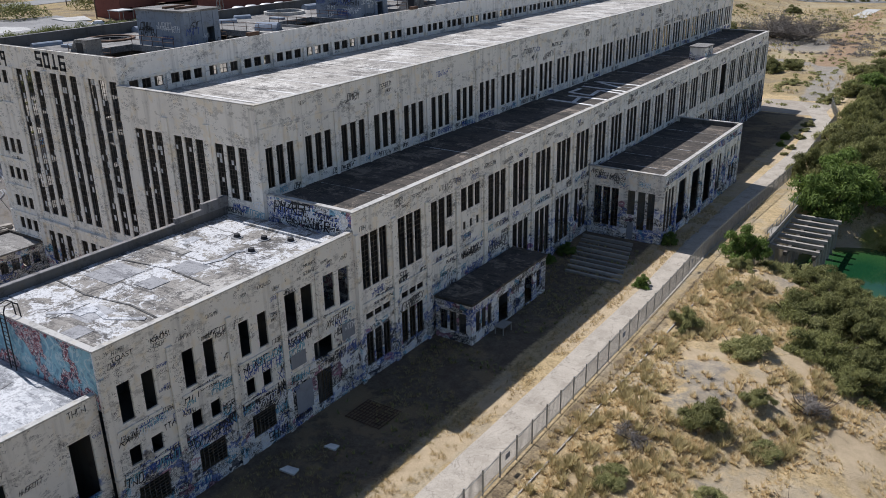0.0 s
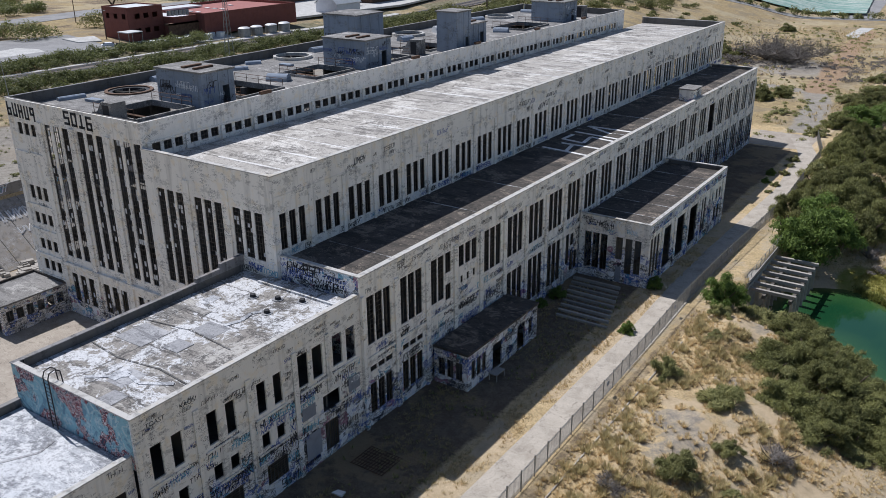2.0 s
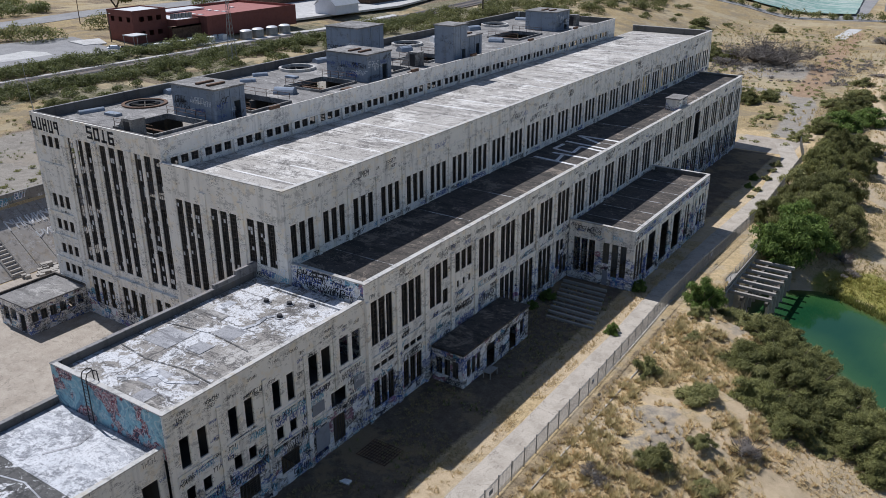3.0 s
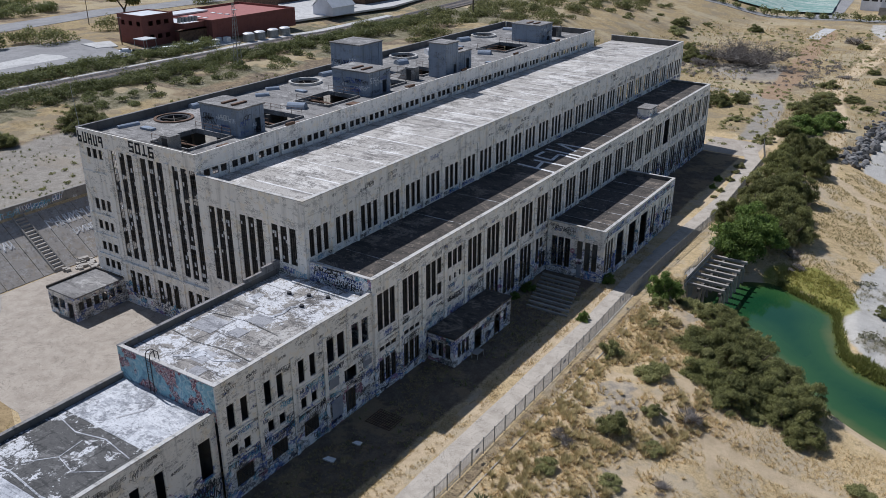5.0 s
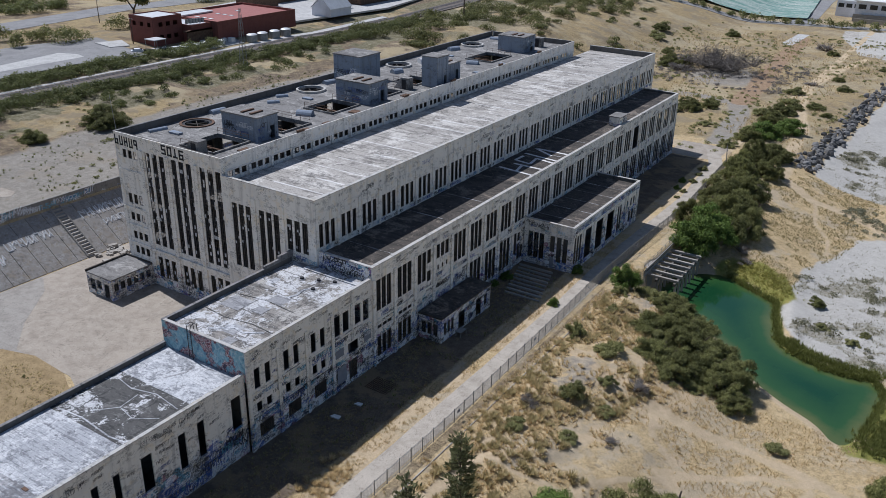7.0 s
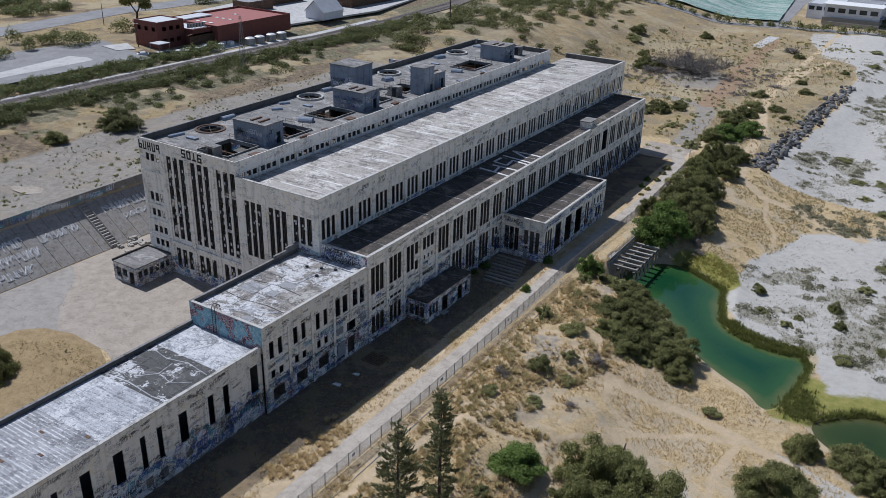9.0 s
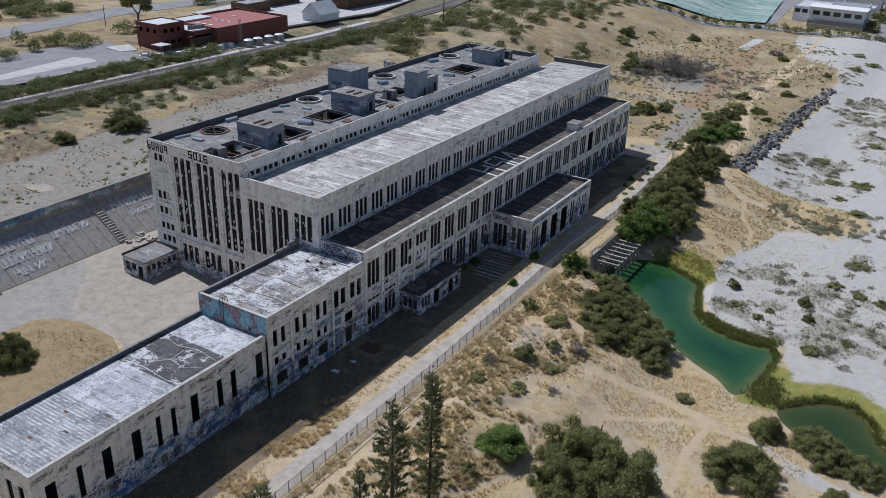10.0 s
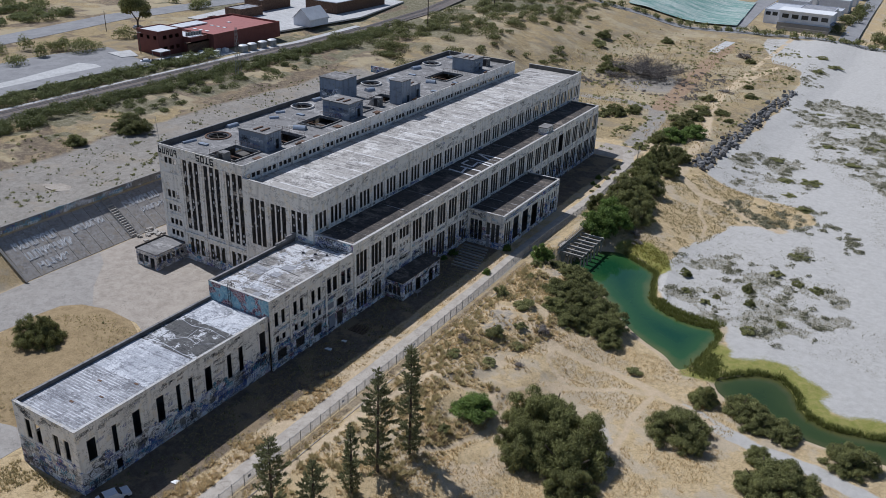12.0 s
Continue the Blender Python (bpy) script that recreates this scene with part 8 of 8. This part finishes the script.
def block(parent, x0, x1, y0, y1, z0, z1, wallmat, roofmat, holes_e=(), holes_s=(), lip=0.3):
    wall("wall", parent, "x", x1, y0, y1, z0, z1, 1, wallmat, holes_e, 0.3)
    wall("wall", parent, "x", x0, y0, y1, z0, z1, -1, wallmat, (), 0.3)
    wall("wall", parent, "y", y0, x0 + 0.302, x1 - 0.302, z0, z1, -1, wallmat, holes_s, 0.3)
    wall("wall", parent, "y", y1, x0 + 0.302, x1 - 0.302, z0, z1, 1, wallmat, (), 0.3)
    part("roof", Boxes().box(x0 + 0.302, y0 + 0.302, z1 - lip - 0.3, x1 - 0.302, y1 - 0.302, z1 - lip), roofmat, parent)


win = [(93 + 2.8 * i, 94.6 + 2.8 * i, WZ + z, WZ + z + 1.3) for i in range(3) for z in (1.4, 5.2)]
block(works, -164, -153, 91, 102, WZ - 0.5, WZ + 8.2, m_red, m_metalroof, win, [(-162.5 + 3.4 * i, -161 + 3.4 * i, WZ + 5.2, WZ + 6.5) for i in range(3)])
block(works, -166, -149, 102.1, 110, WZ - 0.5, WZ + 5.0, m_red, m_metalroof)
block(works, -172, -146, 110.1, 146, WZ - 0.5, WZ + 5.4, m_red, m_redroof, (), (), 0.7)
part("skylight_strip", Boxes().box(-171, 111, WZ + 4.9, -165, 126, WZ + 5.3), m_metalroof, works)
for i in range(7):
    part("roof_light", Boxes().box(-162 + 3.2 * (i % 3), 115 + 9 * (i // 3), WZ + 4.7, -160.6 + 3.2 * (i % 3), 116.2 + 9 * (i // 3), WZ + 4.9), m_white, works)
for i in range(6):
    part("duct", Boxes().bar((-152 + 0.2 * i, 103 + 1.1 * i, WZ + 5.0), (-152 + 0.2 * i, 103.2 + 1.1 * i, WZ + 6.4), 0.5, 0.5, 9), m_galv, works)
part("pipe_rack", Boxes().box(-148.9, 100, WZ, -148.5, 112, WZ + 3.4).box(-150.5, 100, WZ + 3.0, -148.5, 112, WZ + 3.4), m_rust, works)
part("canopy", Boxes().box(-151.5, 86, WZ + 2.6, -147, 90.5, WZ + 2.8), m_metalroof, works)
for i in range(4):
    part("canopy_post", Boxes().bar((-151.3 + 4.1 * (i % 2), 86.2 + 4.1 * (i // 2), WZ - 0.5), (-151.3 + 4.1 * (i % 2), 86.2 + 4.1 * (i // 2), WZ + 2.6), 0.08), m_galv, works)
for i, (x, y) in enumerate(((-140.4, 119.1), (-140.2, 123.6), (-139.9, 129.0), (-139.6, 134.0))):
    t = thing("tank", (x, y, gz(x, y)), "pale grey cylindrical storage tank beside the factory", "tank", "tanks by the factory")
    part("shell", Boxes().bar((x, y, gz(x, y)), (x, y, gz(x, y) + 2.4), 1.7, 1.7, 18), m_galv, t)
    part("lid", Boxes().bar((x, y, gz(x, y) + 2.4), (x, y, gz(x, y) + 2.7), 1.75, 1.2, 18), m_metalroof, t)
for i in range(16):
    x, y = -148.2 + 1.9 * (i % 3) + 0.3 * (i % 4), 91.0 + 1.6 * i
    t = thing("wrapped_pallet", (x, y, gz(x, y)), "white wrapped pallet stack in the works yard", "pallet", "pallets in the works yard")
    part("stack", Boxes().box(x - 0.9, y - 0.8, gz(x, y) + 0.15, x + 0.9, y + 0.8, gz(x, y) + 1.0 + 0.3 * (i % 3)), m_white, t)
    part("pallet_base", Boxes().box(x - 0.95, y - 0.85, gz(x, y), x + 0.95, y + 0.85, gz(x, y) + 0.15), m_bark, t)
tagged(part("works_yard", Boxes().prism([(-152, 148), (-146, 200), (-156, 250), (-215, 250), (-200, 148)], WZ - 0.6, WZ + 0.06), m_slab), "pale concrete works yard", "pavement", "", "structure")
hall2 = thing("white_shed", (-166, 215, WZ), "long dark shed with a white metal roof", "building")
block(hall2, -176, -158, 198, 236, WZ, WZ + 5, m_rust, m_metalroof)
part("roof_cap", Boxes().box(-176.5, 197.5, WZ + 5.0, -157.5, 236.5, WZ + 5.3), m_metalroof, hall2)
gable = thing("gabled_shed", (-152, 172, WZ), "small pale shed with a steep metal roof", "building")
gb = Boxes()
gb.v += [(-156, 166, WZ), (-147, 166, WZ), (-147, 166, WZ + 3), (-151.5, 166, WZ + 7), (-156, 166, WZ + 3), (-156, 178, WZ), (-147, 178, WZ), (-147, 178, WZ + 3), (-151.5, 178, WZ + 7), (-156, 178, WZ + 3)]
gb.f += [(0, 1, 2, 3, 4), (9, 8, 7, 6, 5), (1, 6, 7, 2), (5, 0, 4, 9), (2, 7, 8, 3), (3, 8, 9, 4)]
part("body", gb, m_pale, gable)
for s in (-1, 1):
    rb = Boxes()
    rb.v += [(-151.5, 165.6, WZ + 7.15), (-151.5 + 4.9 * s, 165.6, WZ + 2.8), (-151.5 + 4.9 * s, 178.4, WZ + 2.8), (-151.5, 178.4, WZ + 7.15)]
    rb.v += [(x, y, z + 0.12) for x, y, z in rb.v[:4]]
    rb.f += [(0, 1, 2, 3), (7, 6, 5, 4), (0, 4, 5, 1), (1, 5, 6, 2), (2, 6, 7, 3), (3, 7, 4, 0)]
    part("roof_slope", rb, m_metalroof, gable)
for x, y, w, l, h, lab in ((-186, 168, 9, 14, 4, "dark low"), (-192, 190, 10, 20, 5, "grey low"), (-160, 186, 6, 8, 3.4, "rust-red"), (-182, 148, 8, 4, 2.4, "dark stacked")):
    sh = thing("works_shed", (x, y, WZ), lab + " shed in the works yard", "building", "sheds in the works yard")
    block(sh, x - w / 2, x + w / 2, y - l / 2, y + l / 2, WZ, WZ + h, m_rust if "r" in lab[:4] else m_dark_tag, m_roof_grey)


def car(x, y, turn, paint_mat, label):
    z = gz(x, y) + 0.03
    c = thing("parked_car", (x, y, z), label, "car", "parked cars")
    c.rotation_euler = (0, 0, turn)
    body = Boxes()
    prof = [(-2.15, 0.35), (2.15, 0.35), (2.2, 0.62), (2.05, 0.82), (0.95, 0.92), (0.35, 1.38), (-1.2, 1.42), (-1.85, 0.98), (-2.18, 0.9)]
    for s in (-0.86, 0.86):
        body.v += [(px, s * (0.86 if pz > 1.1 else 1.0), pz) for px, pz in prof]
    k = len(prof)
    body.f += [tuple(range(k)), tuple(range(2 * k - 1, k - 1, -1))] + [(i, k + i, k + (i + 1) % k, (i + 1) % k) for i in range(k)]
    for nm, me, mm in (("body", body.mesh("body"), paint_mat), ("windscreen", Boxes().prism([(0.42, -0.66), (0.94, -0.76), (0.94, 0.76), (0.42, 0.66)], 0.95, 1.3).mesh("windscreen"), m_glass), ("rear_window", Boxes().box(-1.75, -0.66, 1.02, -1.24, 0.66, 1.36).mesh("rear_window"), m_glass)):
        me.materials.append(mm)
        o = new(nm, me)
        o.parent = c
    for px in (-1.35, 1.35):
        for py in (-0.84, 0.84):
            w = Boxes().bar((px, py - 0.1, 0.32), (px, py + 0.1, 0.32), 0.32, 0.32, 14).mesh("wheel")
            w.materials.append(m_ink)
            o = new("wheel", w)
            o.parent = c


car(3.2, -58.5, radians(70), m_pale, "pale silver car parked in the building's shade")
car(-219, 178, radians(95), m_white, "small white car on the far grey road")
for k, (x, y) in enumerate(((-147.5, 84.5), (-150, 82.5), (-196, 118), (-160, 152), (-164, 153), (-168, 156))):
    car(x, y, radians(20 + 40 * k), (m_ink, m_pale, m_board)[k % 3], ("black", "silver", "grey")[k % 3] + " car parked near the brick works")


def pole(x, y, h, arms, label, r=0.16):
    z = gz(x, y)
    p = thing("power_pole", (x, y, z), label, "pole", "poles along the railway")
    part("mast", Boxes().bar((x, y, z - 0.3), (x, y, z + h), r, r * 0.6, 7), m_galv if h > 14 else m_bark, p)
    for k in range(arms):
        part("arm", Boxes().bar((x - 1.2, y, z + h - 0.5 - 0.9 * k), (x + 1.2, y, z + h - 0.5 - 0.9 * k), 0.06), m_galv, p)


pole(-112.1, 203, 13, 2, "pale steel power pole beside the railway", 0.28)
pole(-117.8, 275, 13, 2, "pale steel power pole beside the railway", 0.28)
pole(-200, 106, 8, 1, "timber power pole beside the road")
pole(-229, 190, 9, 1, "timber power pole beside the road")
pole(-160, 88.5, 8, 1, "timber power pole beside the brick works")
lattice = thing("lattice_mast", (-116.5, 91.7, gz(-116.5, 91.7)), "thin grey steel lattice mast beside the railway", "mast")
lz = gz(-116.5, 91.7)
for sx, sy in ((-1, -1), (1, -1), (1, 1), (-1, 1)):
    part("leg", Boxes().bar((-116.5 + sx * 0.8, 91.7 + sy * 0.8, lz), (-116.5 + sx * 0.2, 91.7 + sy * 0.2, lz + 16.5), 0.07, 0.05), m_galv, lattice)
for k in range(11):
    w0, w1 = 0.8 - 0.055 * k, 0.8 - 0.055 * (k + 1)
    for sx, sy in ((1, 0), (0, 1), (-1, 0), (0, -1)):
        a = (-116.5 + (sx - sy) * w0, 91.7 + (sy + sx) * w0, lz + 1.5 * k)
        b = (-116.5 + (sx + sy) * w1, 91.7 + (sy - sx) * w1, lz + 1.5 * k + 1.5)
        part("brace", Boxes().bar(a, b, 0.035, None, 3), m_galv, lattice)

# ---- north: road, netted field, houses ----
strip("north_road", [(-260, 322), (-94, 357), (-44, 366), (0, 378), (46, 387), (140, 400)], 8.0, m_road, "narrow grey road along the northern field", "road", 0.12, "structure", 0.12, 6)
strip("north_street", [(-22, 374), (-30, 470), (-33, 620)], 11.0, m_road, "grey side street between field and houses", "road", 0.12, "structure", 0.12, 12)
strip("house_street", [(36, 388), (32, 500), (28, 640)], 9.0, m_road, "grey street between rows of trees", "road", 0.12, "structure", 0.12, 12)
strip("concrete_strip", [(-14.6, 309), (-14.0, 342)], 5.0, m_slab, "old bleached concrete strip in the field", "slab", 0.06)
nf = Nodes("shade_cloth")
fold = nf.noise(0.12, 4, 0.6, nf.stretch(0.35, 1.6, 1))
net_col = nf.mix(nf.ramp(fold, 0.42, 0.6), (0.17, 0.30, 0.26), (0.38, 0.46, 0.41))
net_col = nf.mix(nf.ramp(nf.noise(0.3, 4, 0.7, nf.stretch(0.5, 2, 1)), 0.56, 0.60, 0, 0.8), net_col, (0.58, 0.58, 0.53))
net_col = nf.mix(nf.ramp(nf.noise(0.8, 6, 0.8), 0.52, 0.58, 0, 0.6), net_col, (0.11, 0.20, 0.17))
m_net = nf.done(net_col, 0.9, fold, 0.5, 0.4)
net_v, net_f = [], []
for i in range(21):
    for j in range(21):
        u, w = i / 20, j / 20
        x = (-82 + 60 * u) * (1 - w) + (-104 + 70 * u) * w
        y = (374 + 13 * u) * (1 - w) + (475 + 14 * u) * w
        net_v.append((x, y, gz(x, y) + 0.4 + 1.0 * float(vnoise(x, y, 9, 3))))
for i in range(20):
    for j in range(20):
        a = i * 21 + j
        net_f.append((a, a + 21, a + 22, a + 1))
tagged(part("covered_field", solid(net_v, net_f, "covered_field"), m_net), "field covered with pale green dust netting", "field", "", "structure")
HZ = gz(8, 420)
house = thing("white_house", (8, 420, HZ), "large white rendered house with grey roof", "building")
block(house, -3, 24, 402, 416, HZ, HZ + 10, m_pale, m_metalroof, (), [(2 + 6 * i, 4.5 + 6 * i, HZ + 5.5, HZ + 7.5) for i in range(0)])
block(house, -14, 3, 416.1, 446, HZ, HZ + 8, m_pale, m_metalroof)
block(house, 3.1, 22, 416.1, 446, HZ, HZ + 9, m_pale, m_roof_grey)
for i in range(5):
    part("window", Boxes().box(-1.5 + 5.2 * i, 401.9, HZ + 6.2, 2.0 + 5.2 * i, 401.99, HZ + 8.4), m_glass, house, "dark window band")
for i in range(3):
    part("window", Boxes().box(-13.2 + 3.9 * i, 415.95, HZ + 4.6, -10.4 + 3.9 * i, 416.09, HZ + 6.6), m_glass, house, "dark window band")
part("ground_storey", Boxes().box(-3.4, 401.2, HZ, 24.4, 401.88, HZ + 3.6), m_kerb, house)
part("roof_slab", Boxes().box(-4, 400.8, HZ + 10, 25, 416, HZ + 10.35), m_white, house)
part("balcony", Boxes().box(24.0, 404, HZ + 4.6, 26.0, 415, HZ + 5.0), m_board, house)
part("garden_wall", Boxes().box(-2, 396, HZ, 25, 396.4, HZ + 2.2), m_kerb, house)
for k in range(7):
    x, y = (-8 if k % 2 else 14), 460 + 17 * k
    h2 = thing("far_house", (x, y, HZ), "pale flat-roofed house on the far street", "building", "houses on the far street")
    block(h2, x - 9, x + 9, y - 7, y + 7, HZ, HZ + 6 + (k % 3), m_pale, m_roof_grey if k % 2 else m_metalroof)
for k in range(5):
    x, y = 74, 420 + 26 * k
    h2 = thing("far_house", (x, y, gz(x, y)), "pale flat-roofed house on the far street", "building", "houses on the far street")
    block(h2, x - 10, x + 10, y - 9, y + 9, gz(x, y), gz(x, y) + 7, m_pale, m_roof_grey)
